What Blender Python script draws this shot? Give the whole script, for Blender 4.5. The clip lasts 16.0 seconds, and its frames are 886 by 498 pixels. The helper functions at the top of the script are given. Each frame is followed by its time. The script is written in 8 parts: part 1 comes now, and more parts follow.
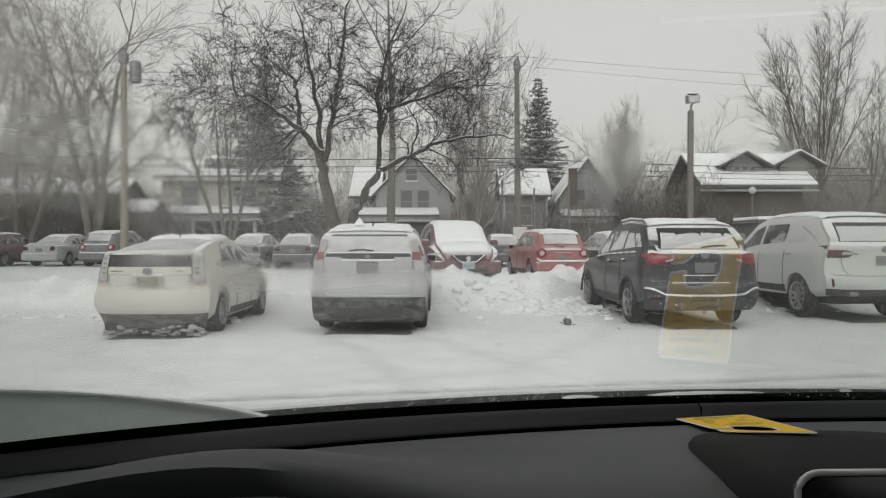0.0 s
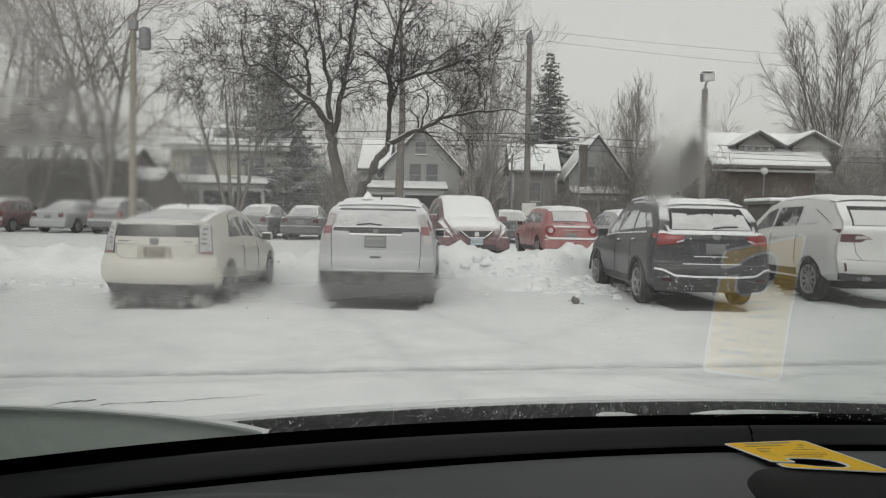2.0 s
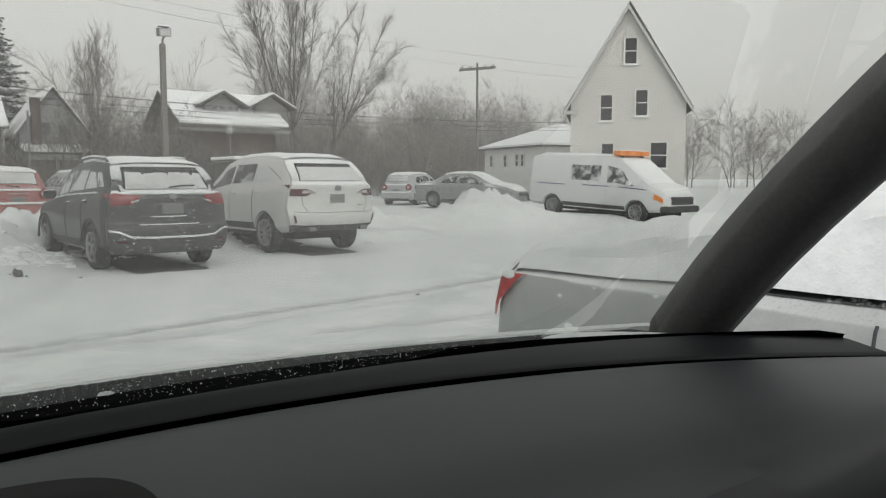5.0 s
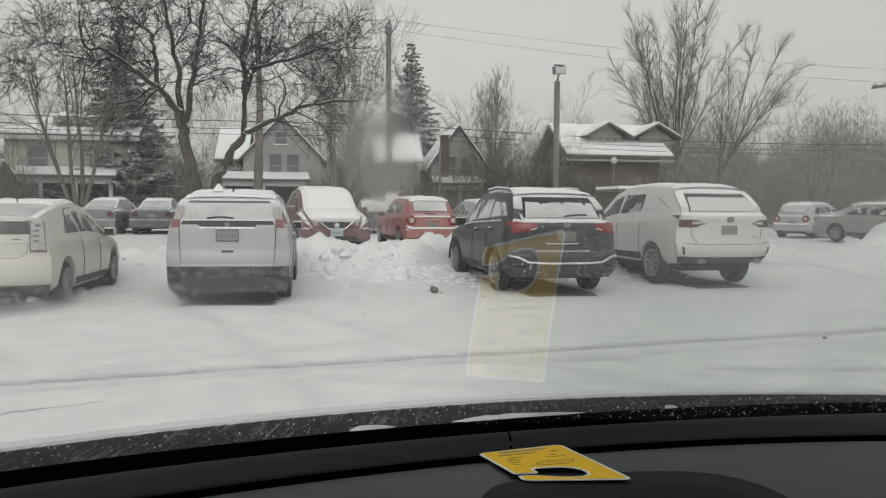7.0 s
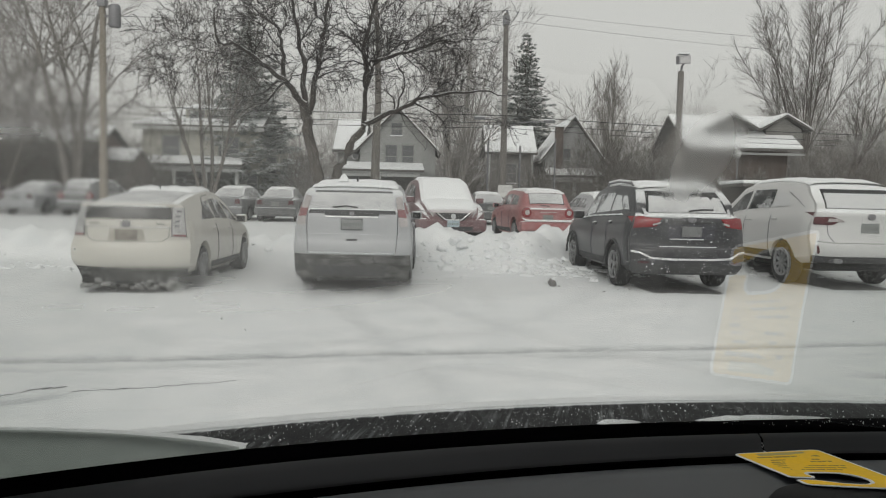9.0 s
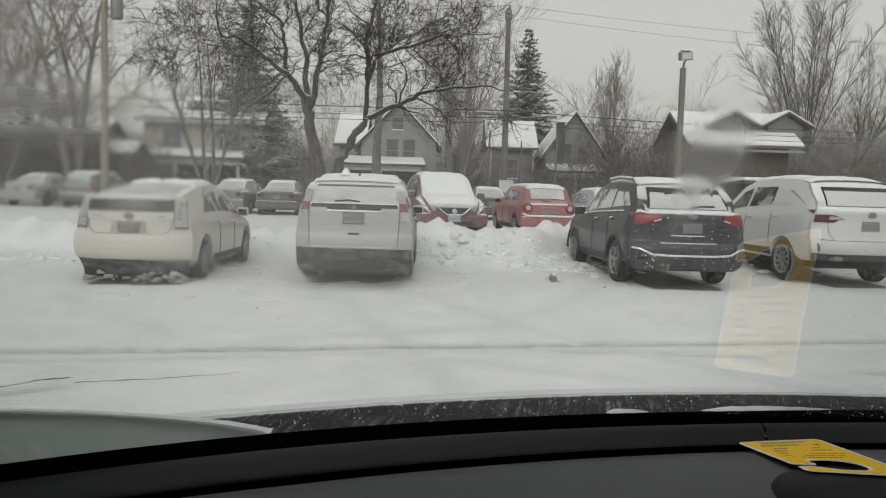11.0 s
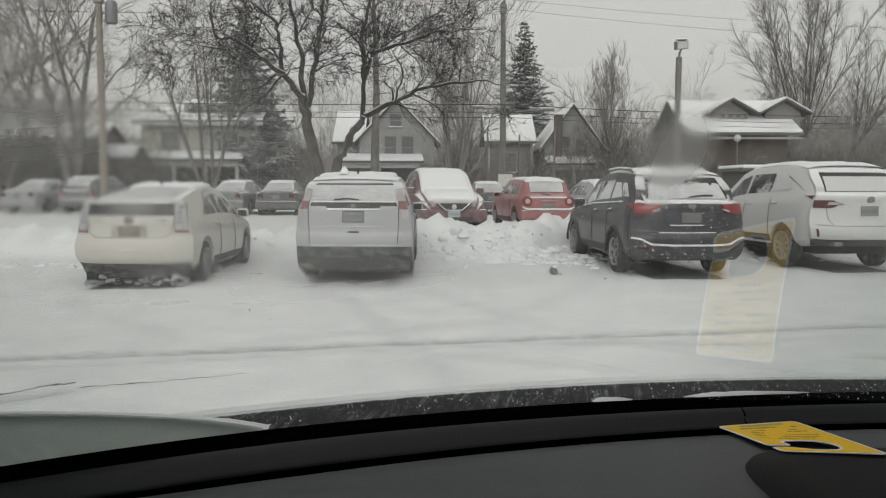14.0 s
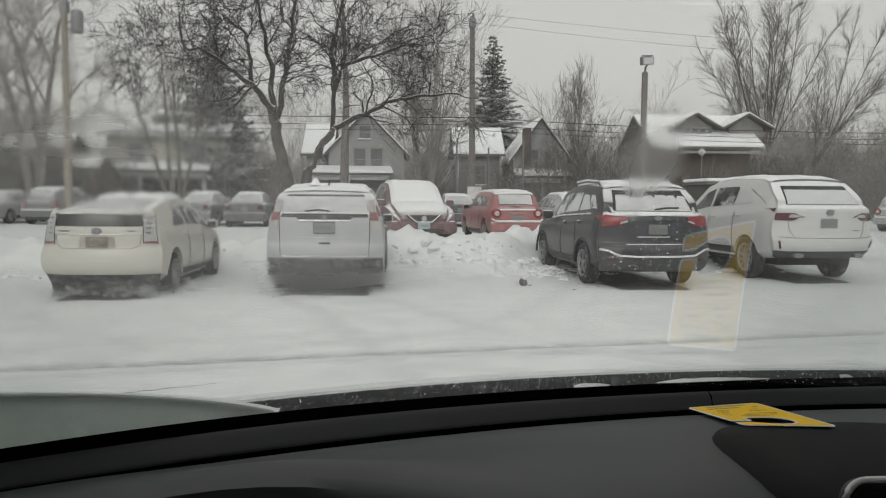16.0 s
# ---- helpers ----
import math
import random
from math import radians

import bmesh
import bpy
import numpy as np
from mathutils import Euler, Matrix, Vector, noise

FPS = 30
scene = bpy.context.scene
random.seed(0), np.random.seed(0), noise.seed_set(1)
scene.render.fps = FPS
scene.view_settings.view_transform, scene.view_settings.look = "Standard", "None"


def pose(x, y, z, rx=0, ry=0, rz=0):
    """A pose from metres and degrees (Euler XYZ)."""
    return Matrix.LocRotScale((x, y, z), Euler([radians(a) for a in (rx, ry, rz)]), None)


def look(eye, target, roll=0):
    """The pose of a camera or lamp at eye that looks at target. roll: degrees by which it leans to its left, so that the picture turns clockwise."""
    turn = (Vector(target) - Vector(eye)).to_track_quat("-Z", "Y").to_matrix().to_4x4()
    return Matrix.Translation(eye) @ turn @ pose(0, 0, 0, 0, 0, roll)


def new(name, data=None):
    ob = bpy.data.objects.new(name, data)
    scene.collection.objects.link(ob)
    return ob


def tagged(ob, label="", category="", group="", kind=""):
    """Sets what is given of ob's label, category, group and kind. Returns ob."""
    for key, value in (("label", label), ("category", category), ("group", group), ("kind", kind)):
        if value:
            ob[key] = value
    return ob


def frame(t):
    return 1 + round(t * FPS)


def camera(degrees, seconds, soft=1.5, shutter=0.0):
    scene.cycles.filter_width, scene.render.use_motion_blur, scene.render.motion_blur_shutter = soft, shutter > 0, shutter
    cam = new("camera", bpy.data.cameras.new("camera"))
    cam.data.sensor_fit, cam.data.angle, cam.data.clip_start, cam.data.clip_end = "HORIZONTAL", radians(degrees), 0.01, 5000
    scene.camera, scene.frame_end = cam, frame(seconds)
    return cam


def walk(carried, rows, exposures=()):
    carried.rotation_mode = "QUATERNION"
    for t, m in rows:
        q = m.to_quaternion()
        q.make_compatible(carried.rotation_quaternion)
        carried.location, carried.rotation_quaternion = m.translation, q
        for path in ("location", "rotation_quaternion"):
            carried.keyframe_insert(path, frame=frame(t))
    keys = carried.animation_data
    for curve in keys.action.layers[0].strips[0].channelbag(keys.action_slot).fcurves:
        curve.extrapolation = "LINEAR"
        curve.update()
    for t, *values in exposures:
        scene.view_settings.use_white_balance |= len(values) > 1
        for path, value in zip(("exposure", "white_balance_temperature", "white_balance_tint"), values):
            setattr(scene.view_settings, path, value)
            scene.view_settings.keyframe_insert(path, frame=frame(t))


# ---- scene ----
cam = camera(59.3, 16.0, 1.15)
PATH = [
    (0, (0.186, 0.289, 1.457), (0.165, 2.289, 1.432), -0.0),
    (0.5, (0.171, 0.277, 1.463), (0.137, 2.277, 1.439), 0.2),
    (1, (0.174, 0.279, 1.468), (0.126, 2.279, 1.444), 0.6),
    (1.5, (0.169, 0.297, 1.465), (0.111, 2.296, 1.437), 1.0),
    (2, (0.165, 0.391, 1.483), (0.126, 2.388, 1.391), 1.2),
    (2.5, (0.158, 0.473, 1.493), (0.229, 2.461, 1.29), 1.5),
    (3, (0.165, 0.483, 1.481), (0.229, 2.471, 1.27), 1.3),
    (3.5, (0.24, 0.502, 1.463), (0.372, 2.487, 1.252), 0.8),
    (4, (0.355, 0.508, 1.475), (0.883, 2.426, 1.265), 0.8),
    (4.2, (0.408, 0.513, 1.469), (1.111, 2.374, 1.262), 0.8),
    (4.7, (0.5, 0.512, 1.47), (1.54, 2.209, 1.275), 0.3),
    (5.25, (0.545, 0.5, 1.473), (1.758, 2.081, 1.299), 0.0),
    (5.8, (0.515, 0.482, 1.475), (1.601, 2.154, 1.318), -0.3),
    (6.3, (0.443, 0.465, 1.476), (1.189, 2.315, 1.333), -0.5),
    (6.5, (0.391, 0.465, 1.488), (0.987, 2.37, 1.364), -0.2),
    (7, (0.299, 0.459, 1.494), (0.602, 2.432, 1.382), 0.5),
    (7.5, (0.211, 0.446, 1.495), (0.347, 2.437, 1.374), 1.4),
    (8, (0.161, 0.461, 1.493), (0.204, 2.456, 1.364), 1.2),
    (8.5, (0.147, 0.46, 1.496), (0.171, 2.456, 1.36), 1.4),
    (9, (0.147, 0.457, 1.496), (0.171, 2.452, 1.358), 1.3),
    (11.5, (0.126, 0.422, 1.498), (0.15, 2.416, 1.344), 1.8),
    (12, (0.129, 0.426, 1.501), (0.15, 2.419, 1.346), 1.4),
    (12.5, (0.128, 0.397, 1.512), (0.147, 2.391, 1.355), 0.6),
    (13, (0.138, 0.392, 1.505), (0.159, 2.386, 1.345), 0.3),
    (13.5, (0.142, 0.396, 1.499), (0.163, 2.389, 1.336), 0.3),
    (14, (0.144, 0.393, 1.504), (0.165, 2.386, 1.341), 0.2),
    (14.5, (0.138, 0.4, 1.497), (0.163, 2.394, 1.338), 0.4),
    (15, (0.102, 0.391, 1.492), (0.175, 2.385, 1.356), 0.3),
    (15.5, (0.086, 0.362, 1.487), (0.19, 2.355, 1.357), 0.5),
    (16, (0.111, 0.313, 1.493), (0.212, 2.306, 1.362), 0.4),
]
walk(cam, [(t, look(eye, target, roll)) for t, eye, target, roll in PATH],
     [(0.0, 0.12), (1.5, 0.12), (2.5, 0.03), (3.0, 0.08), (3.5, 0.25), (4.0, 0.27), (4.2, 0.23), (6.3, 0.2), (7.0, 0.08), (8.0, 0.02), (9.0, 0.0), (16.0, 0.0)])

# ---- light ----
world = bpy.data.worlds.new("overcast_sky")
scene.world = world
world.use_nodes = True
wn, wl = world.node_tree.nodes, world.node_tree.links
wn.clear()
sky = wn.new("ShaderNodeTexSky")
sky.sky_type, sky.sun_disc = "NISHITA", False
sky.sun_elevation, sky.sun_rotation = radians(35), radians(200)
sky.air_density, sky.dust_density = 1.0, 6.0
grey = wn.new("ShaderNodeHueSaturation")
grey.inputs["Saturation"].default_value = 0.15
wl.new(sky.outputs[0], grey.inputs["Color"])
bg_sky, bg_cloud, add = wn.new("ShaderNodeBackground"), wn.new("ShaderNodeBackground"), wn.new("ShaderNodeAddShader")
bg_sky.inputs["Strength"].default_value = 0.05
wl.new(grey.outputs[0], bg_sky.inputs["Color"])
bg_cloud.inputs["Color"].default_value = (0.99, 0.99, 0.95, 1)
bg_cloud.inputs["Strength"].default_value = 0.52
world_out = wn.new("ShaderNodeOutputWorld")
wl.new(bg_sky.outputs[0], add.inputs[0])
wl.new(bg_cloud.outputs[0], add.inputs[1])
wl.new(add.outputs[0], world_out.inputs["Surface"])

sun = new("sun", bpy.data.lights.new("sun", "SUN"))
sun.data.energy, sun.data.angle, sun.data.color = 0.3, radians(40), (1, 0.97, 0.93)
sun.matrix_world = look((8, -14, 12), (0, 0, 0))


# ---- materials ----
class Nodes:
    """A small builder for one node material."""

    def __init__(self, name):
        self.mat = bpy.data.materials.new(name)
        self.mat.use_nodes = True
        self.t = self.mat.node_tree
        self.t.nodes.clear()
        self.out = self.t.nodes.new("ShaderNodeOutputMaterial")
        self.co = self.t.nodes.new("ShaderNodeTexCoord").outputs["Object"]

    def node(self, kind, **values):
        n = self.t.nodes.new(kind)
        for k, v in values.items():
            self.put(n.inputs[k.replace("_", " ")], v)
        return n

    def put(self, socket, v):
        if isinstance(v, bpy.types.NodeSocket):
            self.t.links.new(v, socket)
        elif isinstance(v, (tuple, list)) and socket.type == "RGBA":
            socket.default_value = (*v[:3], 1)
        else:
            socket.default_value = v

    def noise(self, scale, detail=4, rough=0.6, stretch=(1, 1, 1), co=None):
        m = self.node("ShaderNodeMapping", Vector=co or self.co, Scale=stretch)
        return self.node("ShaderNodeTexNoise", Vector=m.outputs[0], Scale=scale, Detail=detail, Roughness=rough).outputs["Fac"]

    def maths(self, op, a, b=0.0, clamp=False):
        n = self.t.nodes.new("ShaderNodeMath")
        n.operation, n.use_clamp = op, clamp
        self.put(n.inputs[0], a)
        self.put(n.inputs[1], b)
        return n.outputs[0]

    def ramp(self, fac, lo, hi, a=0.0, b=1.0):
        n = self.node("ShaderNodeMapRange", Value=fac)
        n.interpolation_type = "SMOOTHSTEP"
        for k, v in (("From Min", lo), ("From Max", hi), ("To Min", a), ("To Max", b)):
            n.inputs[k].default_value = v
        return n.outputs[0]

    def mix(self, fac, a, b):
        n = self.t.nodes.new("ShaderNodeMix")
        n.data_type = "RGBA"
        self.put(n.inputs[0], fac)
        self.put(n.inputs[6], a)
        self.put(n.inputs[7], b)
        return n.outputs[2]

    def bump(self, height, strength=0.3, distance=0.01):
        return self.node("ShaderNodeBump", Height=height, Strength=strength, Distance=distance).outputs[0]

    def principled(self, colour, rough=0.6, metal=0.0, normal=None, **more):
        n = self.node("ShaderNodeBsdfPrincipled", Roughness=rough, Metallic=metal)
        self.put(n.inputs["Base Color"], colour)
        if normal is not None:
            self.put(n.inputs["Normal"], normal)
        for k, v in more.items():
            self.put(n.inputs[k.replace("_", " ")], v)
        return n.outputs[0]

    def done(self, shader):
        self.t.links.new(shader, self.out.inputs["Surface"])
        return self.mat

    def up(self):
        """How far the surface faces upward."""
        g = self.t.nodes.new("ShaderNodeNewGeometry")
        s = self.t.nodes.new("ShaderNodeSeparateXYZ")
        self.t.links.new(g.outputs["Normal"], s.inputs[0])
        return s.outputs["Z"]


def plain(name, colour, rough=0.6, metal=0.0, grain=30.0, vary=0.18, relief=0.1, depth=0.003, **more):
    """A surface with grain at two scales."""
    n = Nodes(name)
    fine, broad = n.noise(grain, 5), n.noise(grain / 12, 3)
    f = n.maths("ADD", n.maths("MULTIPLY", fine, 0.5), n.maths("MULTIPLY", broad, 0.5))
    col = n.mix(n.ramp(f, 0.3, 0.7), tuple(c * (1 - vary) for c in colour), tuple(min(1, c * (1 + vary)) for c in colour))
    return n.done(n.principled(col, n.ramp(broad, 0.3, 0.7, rough * 0.85, min(1, rough * 1.15)), metal, n.bump(fine, relief, depth), **more))


def snow_material(name="snow", lumps=7.0, tone=(0.84, 0.86, 0.87)):
    n = Nodes(name)
    a, b = n.noise(lumps, 6), n.noise(60, 4)
    col = n.mix(n.ramp(a, 0.35, 0.65), tuple(c * 0.94 for c in tone), tone)
    h = n.maths("ADD", n.maths("MULTIPLY", a, 1.0), n.maths("MULTIPLY", b, 0.18))
    return n.done(n.principled(col, 0.75, 0, n.bump(h, 0.35, 0.05)))


def lot_snow_material():
    """Driven-over snow; the mesh attribute "slush" marks where wheels pressed it grey."""
    n = Nodes("lot_snow")
    at = n.t.nodes.new("ShaderNodeAttribute")
    at.attribute_name = "slush"
    slush = at.outputs["Fac"]
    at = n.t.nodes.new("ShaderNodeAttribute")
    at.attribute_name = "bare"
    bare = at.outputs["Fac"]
    a, b, c = n.noise(1.7, 8, 0.72), n.noise(6, 7, 0.7), n.noise(45, 4)
    col = n.mix(n.ramp(a, 0.35, 0.68), (0.70, 0.725, 0.735), (0.81, 0.825, 0.83))
    wet = n.maths("MULTIPLY", slush, n.ramp(b, 0.25, 0.6), True)
    col = n.mix(wet, col, (0.36, 0.38, 0.39))
    # Under the cars one dark colour holds bare asphalt and their shade.
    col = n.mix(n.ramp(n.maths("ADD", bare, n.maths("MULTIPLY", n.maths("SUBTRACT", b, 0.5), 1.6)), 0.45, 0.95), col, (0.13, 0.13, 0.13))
    h = n.maths("ADD", n.maths("MULTIPLY", b, 0.8), n.maths("MULTIPLY", c, 0.2))
    return n.done(n.principled(col, n.ramp(slush, 0, 1, 0.75, 0.45), 0, n.bump(h, 0.14, 0.02)))


def paint_material(name, colour, dust=0.25, metal=0.0, rough=0.28):
    """Car paint with road salt and a dusting of snow on what faces up."""
    n = Nodes(name)
    a, b = n.noise(9, 6, 0.7), n.noise(70, 4, 0.7)
    salt = n.maths("MULTIPLY", n.ramp(n.maths("ADD", a, n.maths("MULTIPLY", b, 0.4)), 0.3, 1.1), dust, True)
    col = n.mix(salt, colour, (0.62, 0.63, 0.63))
    fall = n.maths("MULTIPLY", n.ramp(n.up(), 0.55, 0.9), n.ramp(b, 0.25, 0.5), True)
    col = n.mix(fall, col, (0.84, 0.86, 0.87))
    r = n.maths("ADD", rough, n.maths("MULTIPLY", n.maths("ADD", salt, fall), 0.5), True)
    return n.done(n.principled(col, r, metal, n.bump(b, 0.05, 0.002), Coat_Weight=0.15, Coat_Roughness=0.15))


def bark_material(name, dark, light, snow=0.5, scale=14.0):
    n = Nodes(name)
    a, b = n.noise(scale, 6, 0.7, (1, 1, 0.25)), n.noise(scale * 0.15, 3)
    col = n.mix(n.ramp(n.maths("ADD", n.maths("MULTIPLY", a, 0.7), n.maths("MULTIPLY", b, 0.3)), 0.32, 0.68), dark, light)
    fall = n.maths("MULTIPLY", n.ramp(n.up(), 0.35, 0.8), n.ramp(n.noise(5, 4), 0.3, 0.55), True)
    col = n.mix(n.maths("MULTIPLY", fall, snow), col, (0.83, 0.85, 0.86))
    return n.done(n.principled(col, 0.9, 0, n.bump(a, 0.5, 0.02)))


def siding_material(name, colour, pitch=0.13):
    n = Nodes(name)
    s = n.t.nodes.new("ShaderNodeSeparateXYZ")
    n.t.links.new(n.co, s.inputs[0])
    lap = n.maths("FRACT", n.maths("DIVIDE", s.outputs["Z"], pitch))
    a = n.noise(3, 5)
    col = n.mix(n.ramp(a, 0.3, 0.7), tuple(c * 0.86 for c in colour), colour)
    return n.done(n.principled(col, 0.7, 0, n.bump(lap, 0.6, 0.02)))


def glass_dark(name="car_glass", colour=(0.015, 0.017, 0.018), frost=0.35):
    """Tinted car glass, part frosted over with snow."""
    n = Nodes(name)
    a = n.maths("ADD", n.maths("MULTIPLY", n.noise(3.5, 4, 0.6), 0.65), n.maths("MULTIPLY", n.noise(26, 4, 0.7), 0.35))
    f = n.maths("MULTIPLY", n.ramp(a, 0.66 - frost * 0.36, 0.86 - frost * 0.40), 0.85)
    glass = n.principled(colour, 0.06, 0, Specular_IOR_Level=0.6)
    ice = n.principled((0.72, 0.74, 0.75), 0.8, 0, n.bump(n.noise(40), 0.3, 0.01))
    m = n.node("ShaderNodeMixShader", Fac=f)
    n.t.links.new(glass, m.inputs[1])
    n.t.links.new(ice, m.inputs[2])
    return n.done(m.outputs[0])


SNOW = snow_material()
FLUFF = snow_material("snow_lumps", 16.0)


def frost_material():
    """Thin wet snow clinging to steep glass, with the dark pane showing through."""
    n = Nodes("thin_snow_on_glass")
    a, b = n.noise(2.2, 4, 0.6), n.noise(22, 5, 0.7, (1, 1, 0.5))
    f = n.ramp(n.maths("ADD", n.maths("MULTIPLY", a, 0.55), n.maths("MULTIPLY", b, 0.45)), 0.32, 0.66)
    return n.done(n.principled(n.mix(f, (0.40, 0.41, 0.415), (0.62, 0.63, 0.635)), 0.8, 0, n.bump(b, 0.3, 0.02)))


FROST = frost_material()
THIN_SNOW = snow_material("thin_snow", 9.0, (0.62, 0.63, 0.635))
LOT = lot_snow_material()
GLASS = glass_dark(frost=0.5)
GLASS_WHITE = glass_dark("snowed_glass", frost=0.85)
GLASS_CLEAR = glass_dark("clear_glass", (0.012, 0.013, 0.014), 0.0)


def tyre_material():
    """Black rubber with snow packed into it here and there."""
    n = Nodes("tyre_rubber")
    a, b = n.noise(7, 4, 0.65), n.noise(48, 4, 0.7)
    f = n.ramp(n.maths("ADD", n.maths("MULTIPLY", a, 0.55), n.maths("MULTIPLY", b, 0.45)), 0.5, 0.72)
    return n.done(n.principled(n.mix(f, (0.02, 0.02, 0.021), (0.42, 0.43, 0.43)), 0.85, 0, n.bump(b, 0.4, 0.006)))


RUBBER = tyre_material()
CLADDING = plain("black_plastic", (0.045, 0.046, 0.048), 0.7, grain=80, vary=0.4)


def spattered_material():
    """Black plastic caked with road spray and bits of snow."""
    n = Nodes("spattered_plastic")
    a, b = n.noise(5, 5, 0.65, (1, 1, 2.2)), n.noise(34, 5, 0.75)
    col = n.mix(n.ramp(a, 0.35, 0.7), (0.03, 0.031, 0.03), (0.12, 0.122, 0.118))
    f = n.ramp(n.maths("ADD", n.maths("MULTIPLY", a, 0.5), n.maths("MULTIPLY", b, 0.5)), 0.52, 0.74)
    return n.done(n.principled(n.mix(f, col, (0.30, 0.305, 0.30)), 0.8, 0, n.bump(b, 0.4, 0.01)))


SPATTER = spattered_material()
SLUSH = plain("slush", (0.30, 0.305, 0.30), 0.7, grain=22, vary=0.45, relief=0.5, depth=0.01)
UNDER = plain("underbody", (0.02, 0.02, 0.02), 0.9)
ALLOY = plain("alloy", (0.24, 0.245, 0.25), 0.55, 0.15, grain=26, vary=0.5)
CHROME = plain("chrome", (0.72, 0.73, 0.74), 0.18, 1.0, relief=0.02)
RED_LENS = plain("red_lens", (0.20, 0.016, 0.02), 0.2, grain=50, vary=0.35, Coat_Weight=0.5)
DARK_LENS = plain("dark_red_lens", (0.075, 0.014, 0.018), 0.15, grain=50, vary=0.35, Coat_Weight=0.5)
PALE_LENS = plain("salted_red_lens", (0.23, 0.10, 0.105), 0.5, grain=30, vary=0.5)
FROSTED_LENS = plain("frosted_lens", (0.40, 0.375, 0.37), 0.6, grain=30, vary=0.35)
CLEAR_LENS = plain("clear_lens", (0.4, 0.4, 0.4), 0.2, grain=40, vary=0.25, Coat_Weight=0.5)
AMBER = plain("amber_lens", (0.7, 0.22, 0.03), 0.3, grain=40)
PLATE_INK = plain("salted_plate_ink", (0.13, 0.135, 0.14), 0.7)
PLATE = plain("plate_white", (0.21, 0.22, 0.215), 0.5, grain=60)
INK = plain("dark_ink", (0.05, 0.05, 0.06), 0.6)
BLUE_BAND = plain("blue_band", (0.05, 0.07, 0.2), 0.5)
WOOD_POLE = plain("weathered_pole", (0.25, 0.225, 0.19), 0.9, grain=18, relief=0.5)
GREY_POLE = plain("grey_pole", (0.16, 0.15, 0.14), 0.85, grain=18, relief=0.5)
STEEL = plain("grey_steel", (0.2, 0.2, 0.21), 0.5, 0.5)
CABLE = plain("cable_black", (0.03, 0.03, 0.03), 0.7)
TRIM_WHITE = plain("white_trim", (0.46, 0.47, 0.46), 0.6, grain=6)
TRIM_GREY = plain("grey_trim", (0.27, 0.275, 0.27), 0.7, grain=6)
DARK_PANE = plain("dark_window_glass", (0.03, 0.032, 0.035), 0.12, grain=2)
PALE_TRIM = plain("pale_trim", (0.62, 0.62, 0.60), 0.6, grain=6)
# Far panes lightened: haze of the falling snow put into the colour.
WINDOW = plain("window_glass", (0.15, 0.155, 0.16), 0.1, grain=2)
SHINGLE = plain("roof_shingle", (0.12, 0.115, 0.11), 0.9, grain=20)
PORCH_DARK = plain("porch_shade", (0.21, 0.21, 0.205), 0.8)

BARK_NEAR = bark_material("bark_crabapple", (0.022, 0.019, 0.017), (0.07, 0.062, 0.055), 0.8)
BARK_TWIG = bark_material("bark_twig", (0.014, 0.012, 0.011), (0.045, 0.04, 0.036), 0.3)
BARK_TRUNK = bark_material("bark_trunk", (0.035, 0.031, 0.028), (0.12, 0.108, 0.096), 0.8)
# Grey and far bark are paled; snowfall haze sits in their colour.
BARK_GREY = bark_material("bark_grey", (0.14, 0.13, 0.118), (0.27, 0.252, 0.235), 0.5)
BARK_HAZED = bark_material("bark_hazed", (0.17, 0.16, 0.15), (0.29, 0.275, 0.26), 0.5)
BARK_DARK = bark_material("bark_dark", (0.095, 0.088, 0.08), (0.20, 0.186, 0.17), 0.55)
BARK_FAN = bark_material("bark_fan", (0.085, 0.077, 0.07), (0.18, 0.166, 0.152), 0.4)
# Needles lightened for the haze of the snowy air.
NEEDLES = bark_material("hazed_needles", (0.08, 0.095, 0.084), (0.16, 0.18, 0.162), 0.8, 9)


# ---- building tools ----
def mesh_from(name, verts, faces, smooth=None):
    me = bpy.data.meshes.new(name)
    me.from_pydata([tuple(v) for v in verts], [], faces)
    me.update()
    if smooth is not None:
        me.shade_smooth()
        me.set_sharp_from_angle(angle=radians(smooth))
    return me


def part(name, geo, material, parent=None, label=""):
    """Links a bmesh or a mesh as one object under a thing or a part."""
    if isinstance(geo, bmesh.types.BMesh):
        me = bpy.data.meshes.new(name)
        geo.to_mesh(me)
        geo.free()
    else:
        me = geo
    ob = new(name, me)
    if not me.materials:
        me.materials.append(material)
    if parent is not None:
        ob.parent = parent
    if label:
        ob["label"] = label
    return ob


def thing(name, m, label, category, group="", kind=""):
    ob = new(name)
    ob.empty_display_size = 0.2
    ob.matrix_world = m
    return tagged(ob, label, category, group, kind)


def box(x0, y0, z0, x1, y1, z1, bevel=0.0):
    bm = bmesh.new()
    bmesh.ops.create_cube(bm, size=1)
    for v in bm.verts:
        v.co = ((x0 + x1) / 2 + v.co.x * (x1 - x0), (y0 + y1) / 2 + v.co.y * (y1 - y0), (z0 + z1) / 2 + v.co.z * (z1 - z0))
    if bevel:
        bmesh.ops.bevel(bm, geom=list(bm.edges), offset=bevel, segments=2, affect="EDGES", profile=0.5)
    return bm


